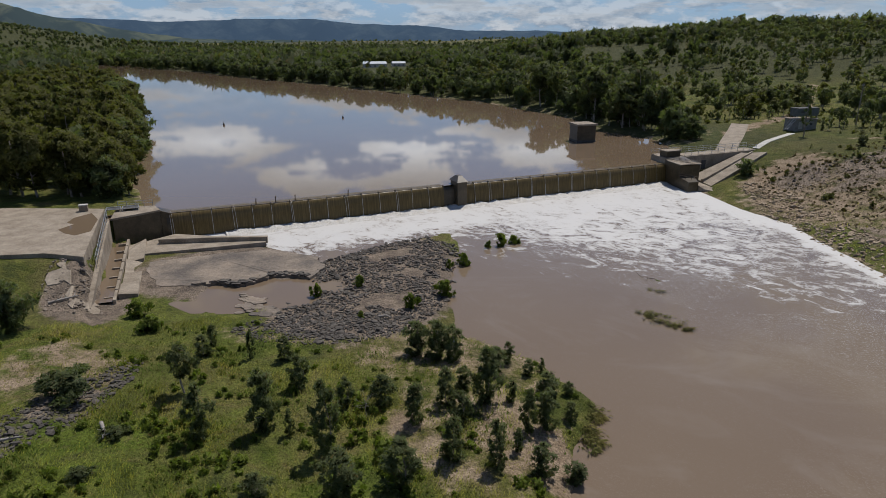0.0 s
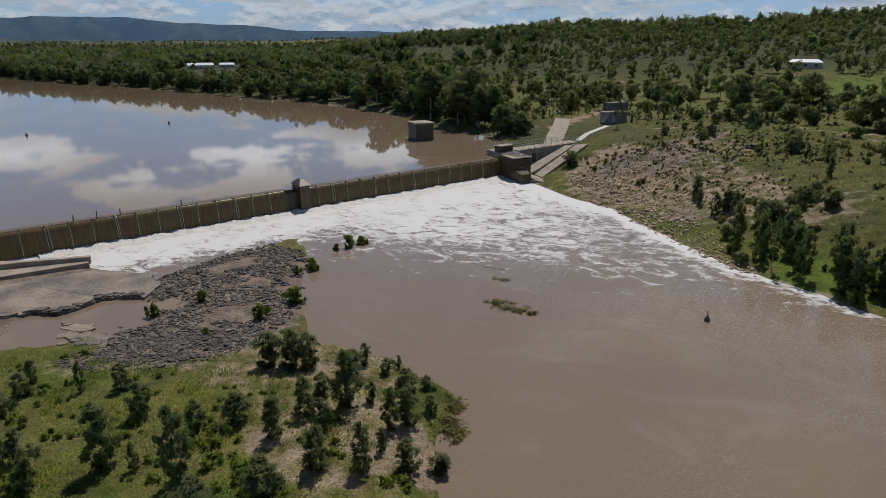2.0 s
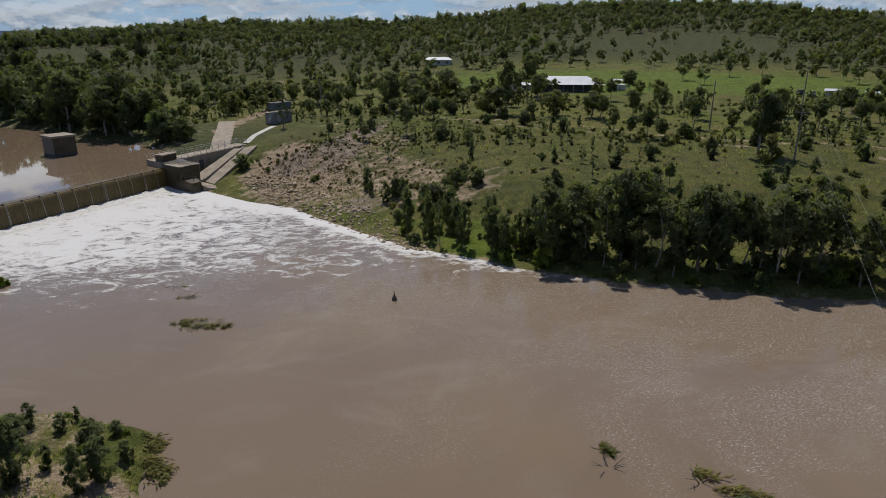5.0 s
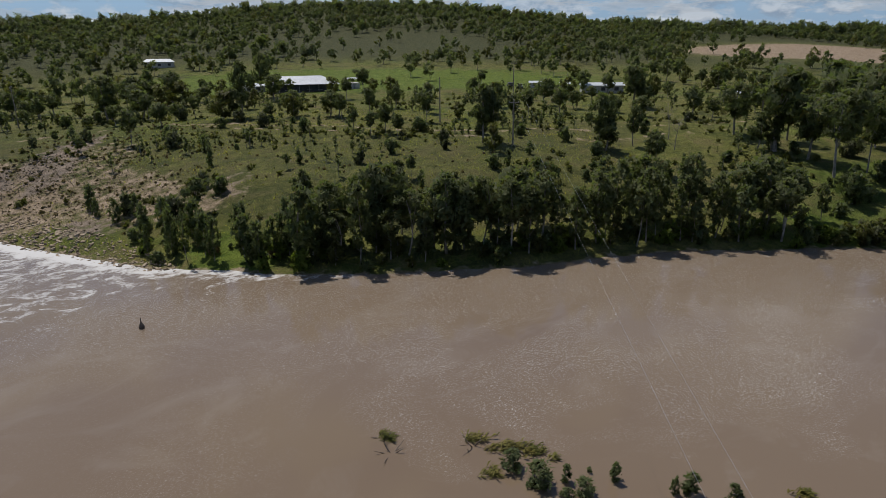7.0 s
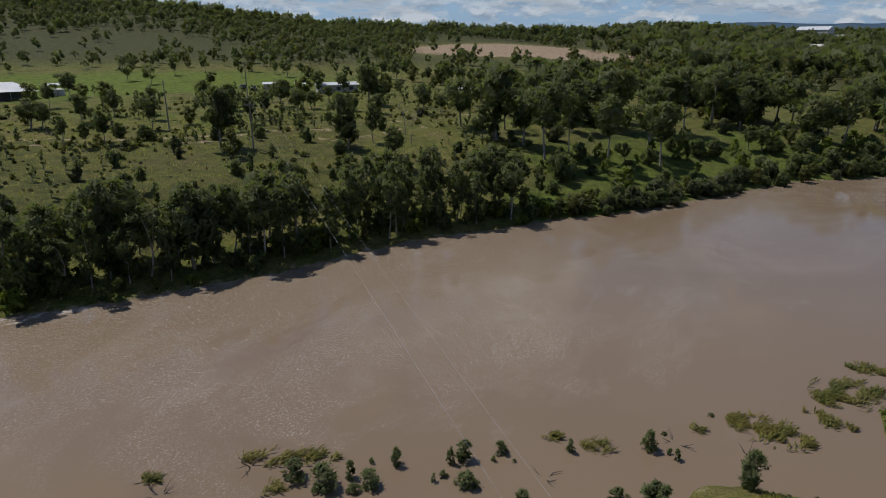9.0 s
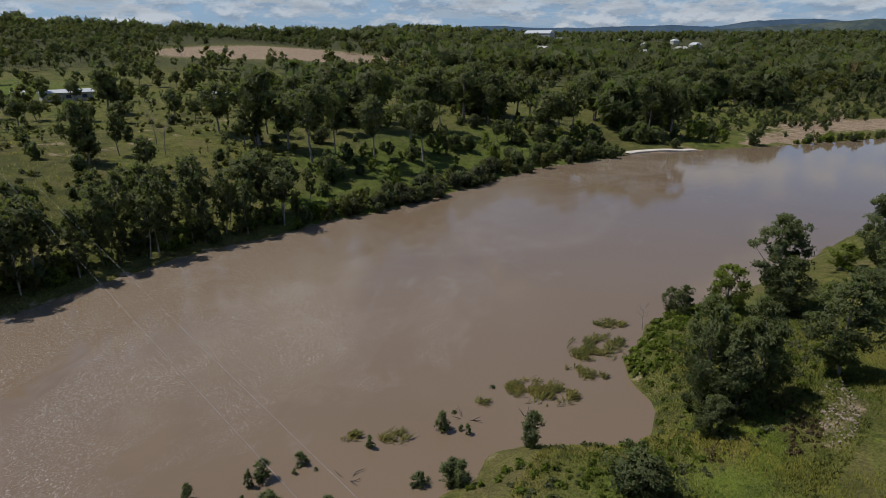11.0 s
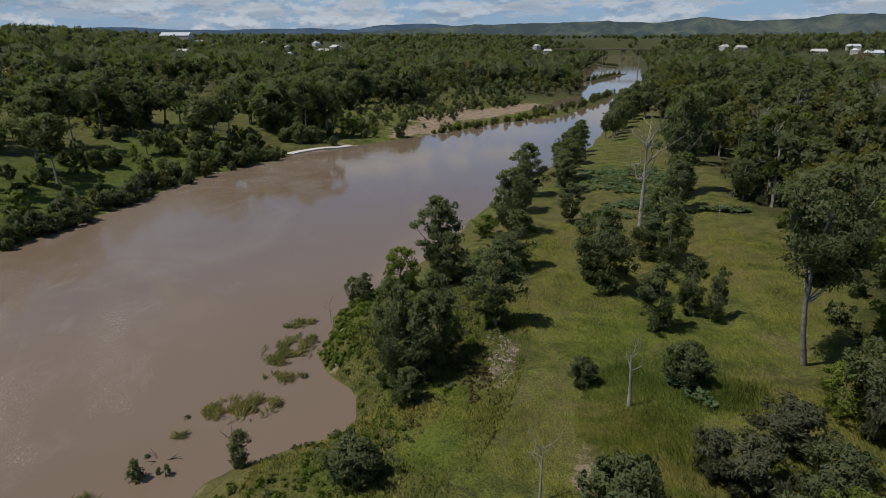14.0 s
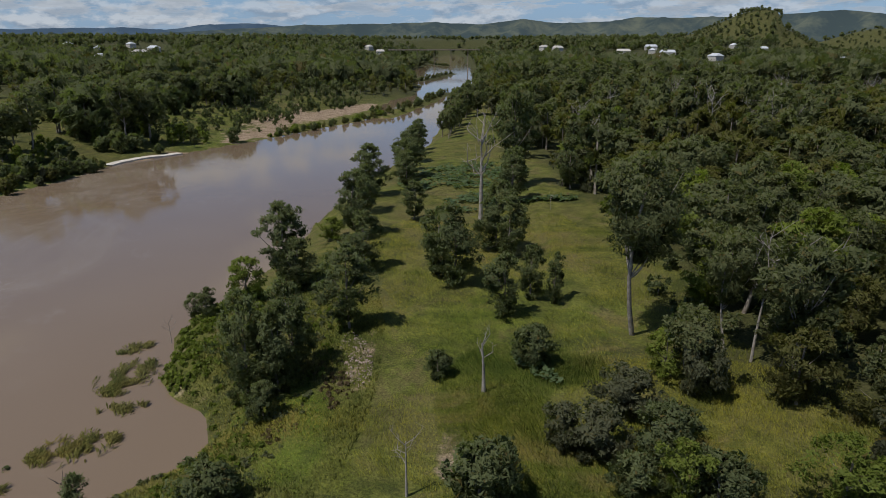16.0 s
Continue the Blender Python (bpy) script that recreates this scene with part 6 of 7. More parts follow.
for i, (x, y, h, w, n) in enumerate(((35.4, -83.2, 16.1, 5.0, 14), (16.9, -40.9, 5.5, 1.7, 6), (16.5, -28.0, 4.9, 2.6, 7), (28.4, -94.8, 3.0, 3.0, 6), (-1.6, -53.5, 11.2, 4.0, 9),
                                     (-4.6, -50.6, 11.5, 5.0, 12), (147, 12, 8, 4, 8), (52.5, -41.5, 3.4, 1.8, 8), (139, 10, 7.5, 4, 9), (-6.0, 43.0, 2.4, 2.2, 12))):
    dead_tree("dead_tree", "bleached leafless dead tree with forked branches", x, y, h, w, n, i, stout={5.5: 2.8, 16.1: 2.0, 4.9: 1.7}.get(h, 1.0))


# ---- belts of trees along the shores ----
def along(line, step, seed, reach, start=0.0, end=1e9):
    """Places beside a line: distance along it, and an offset to its left side between reach[0] and reach[1]."""
    rng = np.random.default_rng(seed)
    seg = np.linalg.norm(np.diff(line, axis=0), axis=1)
    s = np.concatenate([[0], np.cumsum(seg)])
    out, d = [], start
    while d < min(end, s[-1]):
        x, y = np.interp(d, s, line[:, 0]), np.interp(d, s, line[:, 1])
        i = min(np.searchsorted(s, d, side="right") - 1, len(seg) - 1)
        t = (line[i + 1] - line[i]) / seg[i]
        o = rng.uniform(*reach)
        out.append((x - t[1] * o, y + t[0] * o))
        d += step * rng.uniform(0.6, 1.4)
    return np.array(out), rng


def belt_stuff(name, label, species, line, step, seed, reach, heights, sprays, start, end):
    """A belt too dense to count, as one thing."""
    places, rng = along(line, step, seed, reach, start, end)
    woods(name, label, places, rng.uniform(*heights, len(places)), species, sprays, seed, 0.36)


def belt(name, label, group, species, line, step, seed, reach, heights, leaves, start=0.0, end=1e9, category="tree", detail=0.8, width=(0.8, 1.2)):
    places, rng = along(line, step, seed, reach, start, end)
    for x, y in places:
        kind = species[int(rng.integers(len(species)))]
        plant(name, kind, x, y, float(rng.uniform(*heights)), leaves, float(rng.uniform(*width)), label, group, category, detail=detail)


S = EAST_SHORE
belt("river_oak", "dark river oak in the belt along the far bank", "far bank belt", ("bankoak", "oak", "bankoak", "tallgum"), S, 2.6, 11, (2.8, 6.5), (7.5, 12.5), 1150, 92, 165)
belt("river_oak", "dark river oak in the belt along the far bank", "far bank belt", ("bankoak", "palegum", "gum"), S, 3.2, 12, (6, 13), (7.5, 13), 900, 95, 175)
belt("undergrowth", "leafy undergrowth below the far bank trees", "far bank undergrowth", ("bushy", "shrub", "olive"), S, 1.2, 13, (0.8, 8), (1.4, 3.6), 330, 84, 178, "bush", 0.6)
belt("river_oak", "slender river oak standing apart on the far bank", "far bank belt", ("oak", "cypress", "sapling", "oak"), S, 1.5, 51, (1.5, 9), (4.5, 9.0), 700, 66, 97, detail=0.8, width=(0.55, 0.85))
belt("undergrowth", "leafy undergrowth below the far bank trees", "far bank undergrowth", ("bushy", "shrub", "scrub"), S, 1.7, 52, (0.6, 12), (0.8, 2.4), 240, 60, 90, "bush", 0.6)
belt("sapling", "thin sapling on the rocky far bank", "rocky bank saplings", ("sapling", "oak"), S, 4.5, 14, (2, 16), (2.0, 6.0), 500, 42, 75, "tree", 0.6)
belt("bank_shrub", "dark shrub on the steep far bank", "far bank shrubs", ("bushy", "bushy", "olive", "grey"), S, 1.0, 15, (-0.3, 5), (1.8, 4.5), 300, 174, 268, "bush", 0.6)
belt("bank_shrub", "dark shrub on the steep far bank", "far bank shrubs", ("bushy", "gum", "light"), S, 1.7, 16, (4, 24), (2.5, 6.5), 420, 182, 316, "bush", 0.6)
belt("bank_shrub", "leafy shrub under the far bank gums", "far bank shrubs", ("bushy", "light", "olive", "grey"), S, 2.1, 59, (16, 62), (1.5, 4.5), 300, 186, 318, "bush", 0.6)
belt("tall_gum", "tall spreading gum tree behind the far bank", "far bank gums", ("gum", "tallgum", "gum"), S, 4.0, 17, (16, 60), (11, 19), 900, 178, 310, "tree", 0.95, (0.9, 1.3))
belt("tall_gum", "tall spreading gum tree behind the far bank", "far bank gums", ("gum", "gum", "bushy"), S, 3.0, 18, (25, 95), (8, 17), 520, 215, 300, "tree", 0.8, (0.9, 1.3))
belt("bar_shrub", "low green shrub on the sandy river bar", "river bar shrubs", ("bushy", "shrub", "olive"), S, 1.9, 19, (1.0, 6), (1.4, 3.2), 180, 330, 432, "bush", 0.6)
belt_stuff("bar_scrub", "low green scrub on the sandy river bar", "bushy", S, 2.0, 20, (38, 75), (2.0, 5), 90, 305, 620)
belt("tall_gum", "tall spreading gum tree behind the far bank", "far bank gums", ("gum", "gum", "bushy"), S, 2.6, 58, (52, 115), (8, 16), 520, 300, 430, "tree", 0.8, (0.9, 1.3))
NB = NEAR_SHORE[::-1]   # from far downstream up to the weir
belt("bank_tree", "dark tree on the near bank further downstream", "near bank far trees", ("gum", "oak", "gum"), NB, 4.0, 21, (2, 14), (6, 11), 650, 1090, 1420, "tree", 0.8)
belt("bank_tree", "dark tree on the near bank further downstream", "near bank far trees", ("gum", "oak", "gum"), NB, 4.6, 22, (2, 8), (6, 10), 750, 1345, 1470, "tree", 0.8)
belt_stuff("bank_woodland", "dense dark wood behind the near bank downstream", "gum", NB, 3.5, 28, (45, 95), (8, 14), 150, 1060, 1400)
belt_stuff("bank_woodland", "dense dark wood along the near bank far downstream", "gum", NB, 3.0, 29, (8, 60), (8, 14), 90, 700, 1260)
for k, line in enumerate(ISLANDS):
    belt("bar_shrub", "low green shrub on a half-drowned river bar", "river bar shrubs", ("bushy", "olive", "oak"), line, 2.6, 35 + k, (-3, 3), (1.5, 3.8), 200, category="bush", detail=0.6)
rb = np.random.default_rng(120)
p = np.stack([rb.normal(186, 9, 260), rb.uniform(-300, -130, 260)], -1) + np.stack([rb.uniform(-1, 1, 260) * 8, np.zeros(260)], -1)
p[:, 0] += 0.12 * (-215 - p[:, 1])
p = p[shores(p[:, 0], p[:, 1])[1] > 14]
woods("bar_scrub", "low green scrub behind the sandy river bar", p, rb.uniform(1.2, 4.0, len(p)), "bushy", 110, 121, 0.42)
LE, LW = LAKE_EAST[::-1], LAKE_WEST
belt("lakeside_tree", "dense dark tree lining the far lake shore", "lake shore trees", ("lakegum", "oak", "bushy", "lakegum"), LE, 5.5, 23, (2, 9), (6, 11), 300, 150, 760, "tree", 0.7, (0.9, 1.3))
belt_stuff("lakeside_woodland", "dense dark wood behind the far lake shore", "lakegum", LE, 3.0, 24, (8, 30), (7, 12), 110, 150, 700)
belt("lakeside_gum", "tall dark gum tree near the intake tower", "tower gums", ("tallgum", "gum", "oak"), LE, 2.6, 25, (3, 22), (11, 18), 900, 655, 742, "tree", 0.95)
belt("shore_tree", "rounded olive-green tree in the lakeside wood", "lakeside wood", ("olive", "olive", "bushy"), LW, 2.8, 26, (1, 8), (8, 12), 1500, 12, 330, "tree", 0.9, (0.9, 1.25))
belt_stuff("lakeside_woodland", "dense olive-green wood along the near lake shore", "olive", LW, 1.35, 27, (5, 48), (8, 14), 1400, 14, 130)
belt_stuff("lakeside_woodland", "dense olive-green wood along the near lake shore", "olive", LW, 2.0, 57, (7, 48), (7, 11), 130, 130, 420)
grow("shore_tree", "tall dark olive tree at the edge of the yard", "lakeside wood", "olive",
     [(-68.7, 105.4, 13.5, 8.5), (-61.6, 106.2, 11.5, 7.5), (-57.0, 107.5, 10.0, 6.0), (-74.4, 107.3, 14.0, 9.0), (-58.5, 113, 9.5, 6.5), (-65, 108, 12, 7.5), (-80, 106, 13, 8)], 2600)


# ---- open woodland on the slopes, and far woods ----
def open_ground(x, y):
    near, east, lake, wet, full = shores(x, y)
    ok = ~(wet | full) & (np.minimum(np.minimum(near, east), lake) > 6)
    ok &= blob(x, y, 165, -212, 85, 30, -79) < 0.25
    ok &= ~((np.abs(x - 75) < 22) & (np.abs(y - 165) < 25)) & ~((x < -30) & (y < 112) & (y > 20) & (x > -95))
    return ok


p = scatter(7000, 81, 100, 165, -60, -24, lambda x, y: np.where(open_ground(x, y) & (shores(x, y)[1] > 4), np.maximum(blob(x, y, 74, 113, 20, 17, 45), 0.7 * blob(x, y, 76, 98, 12, 14)), 0.0))
woods("washed_debris", "matted brown sticks and dead reeds left by floods", p, np.random.default_rng(82).uniform(0.05, 0.17, len(p)), "debris", 9, 83, 0.9)


def slope_density(x, y):
    near, east, lake, wet, full = shores(x, y)
    d = np.where(open_ground(x, y) & (east < near) & (east > 14), 0.35, 0.0)
    d = d * (1 - 0.85 * blob(x, y, 235, 140, 118, 52, -70)) * (1 - blob(x, y, 72, 112, 24, 30))
    return d * np.where(east < 60, 0.35, 1.0) * np.where((y > 150) & (x < 170), 2.4, 1.0)


rng_s = np.random.default_rng(31)
for x, y in scatter(760, 31, 95, 290, -100, -14, slope_density):
    plant("slope_tree", ("gum", "palegum", "olive", "palegum")[int(rng_s.integers(4))], x, y, float(rng_s.uniform(3.0, 8.5)), 400, float(rng_s.uniform(0.9, 1.4)),
          "scattered grey-green gum tree on the slope", "scattered slope trees", detail=0.7)
for x, y in scatter(700, 32, 75, 200, -100, -20, lambda x, y: np.where(open_ground(x, y) & (shores(x, y)[1] > 10) & (shores(x, y)[1] < 75), 0.28 * (1 - blob(x, y, 74, 112, 24, 26)), 0.0)):
    plant("slope_bush", ("bushy", "grey", "sapling")[int(rng_s.integers(3))], x, y, float(rng_s.uniform(1.2, 4)), 200, float(rng_s.uniform(0.8, 1.2)),
          "low dark scrub bush on the slope", "slope scrub", "bush", detail=0.5)


p = scatter(4200, 37, 95, 175, -75, -22, lambda x, y: np.where(open_ground(x, y) & (shores(x, y)[1] > 8), np.maximum(blob(x, y, 88, 122, 32, 32) * np.where(waves(x, y, 6, 1.0) > -0.1, 1.0, 0.25), 0.08), 0.0))
woods("dry_scrub", "low brown dry scrub on the washed-out slope", p, rng_s.uniform(0.12, 0.42, len(p)), "scrub", 16, 38, 0.8)


p = scatter(5600, 84, 100, 250, -98, -16, lambda x, y: np.where(open_ground(x, y) & (shores(x, y)[1] > 10) & (shores(x, y)[1] < shores(x, y)[0]), np.clip(0.25 + 0.9 * waves(x, y, 14, 2.0), 0, 0.9), 0.0) * (1 - blob(x, y, 235, 140, 120, 55, -70)) * (1 - 0.7 * blob(x, y, 74, 112, 22, 22)))
woods("slope_scrub", "low tussocks and seedlings scattered over the slope", p, rng_s.uniform(0.3, 1.15, len(p)), "tussock", 18, 85, 0.55)


p = scatter(2600, 86, 95, 235, -98, -16, lambda x, y: np.where(open_ground(x, y) & (shores(x, y)[1] > 9) & (shores(x, y)[1] < shores(x, y)[0]), np.clip(0.10 + 0.8 * waves(x, y, 17, 5.0), 0, 0.8), 0.0) * (1 - blob(x, y, 235, 140, 120, 55, -70)) * (1 - 0.85 * blob(x, y, 74, 112, 24, 24)))
woods("slope_saplings", "slim grey-green saplings in loose stands on the slope", p, rng_s.uniform(1.3, 4.2, len(p)), "bankoak", 56, 87, 0.2)


MEADOW_EDGE = np.array([(2, -36), (6, -50), (11, -64), (16, -81), (21, -93), (30, -104), (50, -137), (84, -200), (114, -267), (156, -350)], float)


def wood_density(x, y):
    """Dense wood to the west of the meadow."""
    near, east, lake, wet, full = shores(x, y)
    edge = np.interp(-y, -MEADOW_EDGE[:, 1], MEADOW_EDGE[:, 0])
    return np.where(open_ground(x, y) & (near < east) & (x < edge - 2) & (y < -40), 1.0, 0.0)


for x, y in scatter(215, 33, 46, 110, -215, -150, wood_density):
    plant("wood_gum", ("gum", "palegum", "olive", "palegum", "gum", "gum", "light")[int(rng_s.integers(7))], x, y, float(rng_s.uniform(7, 13) if math.hypot(x, y) > 62 else rng_s.uniform(4, 8)), 3300 if math.hypot(x, y) < 74 else 1700,
          float(rng_s.uniform(1.0, 1.4)), "eucalypt in the dense wood on the near side", "near side wood", detail=0.95)
for k, (sp, n, h, sprays, round_, lab) in enumerate((("gum", 330, (9, 16), 330, 0.30, "dense grey-green eucalypt wood on the near side"), ("olive", 230, (8, 13), 300, 0.36, "olive-green crowns in the wood on the near side"),
                                                    ("grey", 130, (6, 11), 260, 0.36, "dull grey-green trees in the wood on the near side"), ("light", 60, (6, 11), 260, 0.34, "fresh green trees in the wood on the near side"))):
    p = scatter(n, 34 + 100 * k, 106, 270, -215, -148, lambda x, y: wood_density(x, y) * np.where(waves(x, y, 11, 4.0 + k) > -0.55, 0.95, 0.2))
    woods("dense_woodland", lab, p, rng_s.uniform(*h, len(p)), sp, sprays, 36 + k, round_)
for i, (x, y) in enumerate(scatter(30, 91, 70, 240, -205, -165, wood_density)):
    dead_tree("dead_tree", "bleached bare eucalypt standing in the wood", x, y, float(rng_s.uniform(10, 15.5)), 6.0, 9, 300 + i, "dead trees in the wood", 1.1)
p = scatter(210, 39, 47, 105, -215, -150, lambda x, y: wood_density(x, y) * 0.8)
woods("wood_thicket", "dark leafy thicket under the eucalypts", p, rng_s.uniform(1.2, 3.2, len(p)), "bushy", 420, 39, 0.45)


def far_density(x, y):
    near, east, lake, wet, full = shores(x, y)
    far = np.hypot(x, y)
    d = np.where(open_ground(x, y), 1.0, 0.0)
    d = d * (1 - 0.93 * blob(x, y, 235, 140, 118, 52, -70)) * (1 - blob(x, y, 470, -50, 118, 100, 10))
    d = d * (1 - 0.75 * np.maximum(blob(x, y, 35, -1500, 190, 190), blob(x, y, -210, -1800, 230, 230)))
    for hx, hy in TOWN + [(-66, 640), (-44, 655), (-62, 600), (-42, 612), (-58, 560)]:      # gardens round the houses, open towards the river
        for k, r in ((0.985, 22), (0.95, 24), (0.91, 24), (0.87, 20)):
            d = d * (1 - 0.92 * (np.hypot(x - hx * k, y - hy * k) < r))
    gaps = np.where(waves(x, y, 120, 7.0) > 0.42, 0.12, 1.0)
    side = (shores(x, y)[1] < shores(x, y)[0]) & (y > -60) & (x > 60)
    return d * gaps * np.where(side, np.where(far < 330, 0.16, np.where(far < 420, 0.4, np.where(far < 620, 0.75, 1.0))), 1.0)


def by_distance(n, seed, r0, r1, yaw0, yaw1):
    rng = np.random.default_rng(seed)
    r = r0 * (r1 / r0) ** rng.uniform(size=n)
    a = np.radians(rng.uniform(yaw0, yaw1, n))
    p = np.stack([-np.sin(a) * r, np.cos(a) * r], -1)
    return p[rng.uniform(size=n) < far_density(p[:, 0], p[:, 1])], rng


for k, (sp, n, r0, r1, h, lab) in enumerate((("gum", 3000, 230, 800, (5, 9.5), "grey-green eucalypt woodland in the middle distance"),
                                             ("olive", 2300, 260, 1100, (5, 10), "olive-green woodland in the middle distance"),
                                             ("gum", 8000, 700, 3800, (7, 12), "far grey-green eucalypt woodland on the plain and hills"))):
    p, r = by_distance(n, 40 + k, r0, r1, -197, 42)
    woods("woodland", lab, p, r.uniform(*h, len(p)), sp, 52 if k < 2 else 16, 50 + k, 0.36 if k < 2 else 0.42)
p, r = by_distance(4200, 45, 420, 1500, -200, -104)
woods("woodland", "dense grey-green woodland round the town", p, r.uniform(8, 14, len(p)), "gum", 20, 44, 0.42)
p, r = by_distance(3600, 47, 480, 2500, -22, 42)
woods("woodland", "dark flat woodland beyond the lake", p, r.uniform(7, 13, len(p)), "dark", 20, 46, 0.42)
p = scatter(4600, 48, 290, 780, -100, -8, far_density)
woods("woodland", "grey-green open forest on the ridge", p, rng_s.uniform(4, 8.0, len(p)), "gum", 44, 49, 0.36)
hr = np.random.default_rng(77)
hp = np.concatenate([np.stack([hr.normal(cx, s, n), hr.normal(cy, s, n)], -1) for cx, cy, s, n in ((35, -1500, 85, 620), (-210, -1800, 110, 300), (-1660, 2130, 380, 1500), (822, 366, 230, 700), (470, 883, 200, 300))])
hp = hp[far_density(hp[:, 0], hp[:, 1]) > 0.02]
woods("hill_woodland", "scattered grey-green trees covering the hills", hp, np.where(hp[:, 1] < -1000, hr.uniform(3.5, 6, len(hp)), hr.uniform(5, 8.5, len(hp))), "gum", 16, 58, 0.42)

# ---- boulders and grass ----
def stone_protos(n, seed):
    rng = np.random.default_rng(seed)
    out = []
    for k in range(n):
        bm = bmesh.new()
        bmesh.ops.create_icosphere(bm, subdivisions=1, radius=0.5)
        s = np.array([rng.uniform(0.8, 1.3), rng.uniform(0.6, 1.0), rng.uniform(0.4, 0.75)])
        for v in bm.verts:
            v.co = Vector(np.clip(np.array(v.co) * rng.uniform(1.0, 1.45), -0.40, 0.40) * s * 1.1)
        bm.verts.index_update()
        out.append((np.array([v.co[:] for v in bm.verts]), np.array([[v.index for v in f.verts] for f in bm.faces])))
        bm.free()
    return out


STONES = stone_protos(8, 2)


def stones(name, label, places, sizes, mat, seed, singles=0):
    """A field of stones: some as parts of their own, the rest joined."""
    rng = np.random.default_rng(seed)
    ob = new(name)
    z = land(places[:, 0], places[:, 1])
    meshes = [mesh_from("boulder", v, f, mat) for v, f in STONES]
    order = np.argsort(-sizes)
    vs, fs, n = [], [], 0
    for rank, i in enumerate(order):
        turn = np.array(Euler((rng.uniform(-0.4, 0.4), rng.uniform(-0.4, 0.4), rng.uniform(0, 6.28))).to_matrix())
        k = int(rng.integers(8))
        at = np.array([places[i, 0], places[i, 1], z[i] + 0.12 * sizes[i]])
        if rank < singles:
            b = new("boulder", meshes[k])
            b.matrix_world = Matrix.Translation(at) @ Matrix(turn).to_4x4() @ Matrix.Scale(sizes[i], 4)
            b.parent = ob
        else:
            v, f = STONES[k]
            vs.append(v @ turn.T * sizes[i] + at)
            fs.append(f + n)
            n += len(v)
    if vs:
        r = new("rubble", mesh_from("rubble", np.concatenate(vs), np.concatenate(fs), mat))
        r.parent = ob
        tagged(r, kind="stuff")
    return tagged(ob, label, "boulders", kind="stuff")


def field(n, seed, cx, cy, rx, ry, yaw, keep=None):
    rng = np.random.default_rng(seed)
    r, a = np.sqrt(rng.uniform(size=n)), rng.uniform(0, 6.28, n)
    u, v = r * np.cos(a) * rx, r * np.sin(a) * ry
    c, s = math.cos(radians(yaw)), math.sin(radians(yaw))
    p = np.stack([cx + u * c - v * s, cy + u * s + v * c], -1)
    near, east, lake, wet, full = shores(p[:, 0], p[:, 1])
    ok = ~wet | (np.minimum(near, east) < 0.7)
    if keep is not None:
        ok &= keep(p[:, 0], p[:, 1])
    return p[ok], rng


p, r = field(9500, 61, -8.5, 78, 10.5, 22, -12, lambda x, y: (x > -18.5 - (y - 66) * 0.02) & (y > 58) & (waves(x, y, 3.4, 3.0) + 0.5 * waves(x, y, 1.3, 1.0) < np.where(x > -7, 0.22, 0.55)))
stones("boulder_bank", "bank of broken dark grey boulders below the weir", p, r.gamma(2.0, 0.085, len(p)) + 0.09, ROCK, 1, 300)
p, r = field(900, 62, -13, 61, 9, 4.5, 5)
stones("boulder_bank", "low spread of broken grey stones in the grass", p, r.gamma(2.0, 0.09, len(p)) + 0.09, ROCK, 2, 60)
p, r = field(900, 63, -30.6, 43.5, 2.6, 10.0, -13)
stones("rock_heap", "heap of dark angular rocks on the green flat", p, r.gamma(2.0, 0.09, len(p)) + 0.08, ROCK, 3, 120)
p, r = field(520, 64, -43, 70, 4, 8, 20)
stones("rock_heap", "scattered grey rubble beside the concrete yard", p, r.gamma(2.0, 0.065, len(p)) + 0.07, SHELF, 4, 60)
p, r = field(1500, 65, 61, 98, 5, 32, -4)
stones("rocky_shore", "tan and brown stones along the far shore", p, r.gamma(2.0, 0.12, len(p)) + 0.1, TAN_ROCK, 5, 80)
p, r = field(320, 66, 72, 112, 14, 20, -30)
stones("rubble_slope", "washed-out slope of pale rubble and stones", p, r.gamma(2.0, 0.06, len(p)) + 0.06, TAN_ROCK, 6, 40)
p, r = field(420, 67, 78, 125, 12, 5, 25)
stones("rock_heap", "dark broken rock above the washed-out slope", p, r.gamma(2.0, 0.07, len(p)) + 0.08, ROCK, 7, 60)


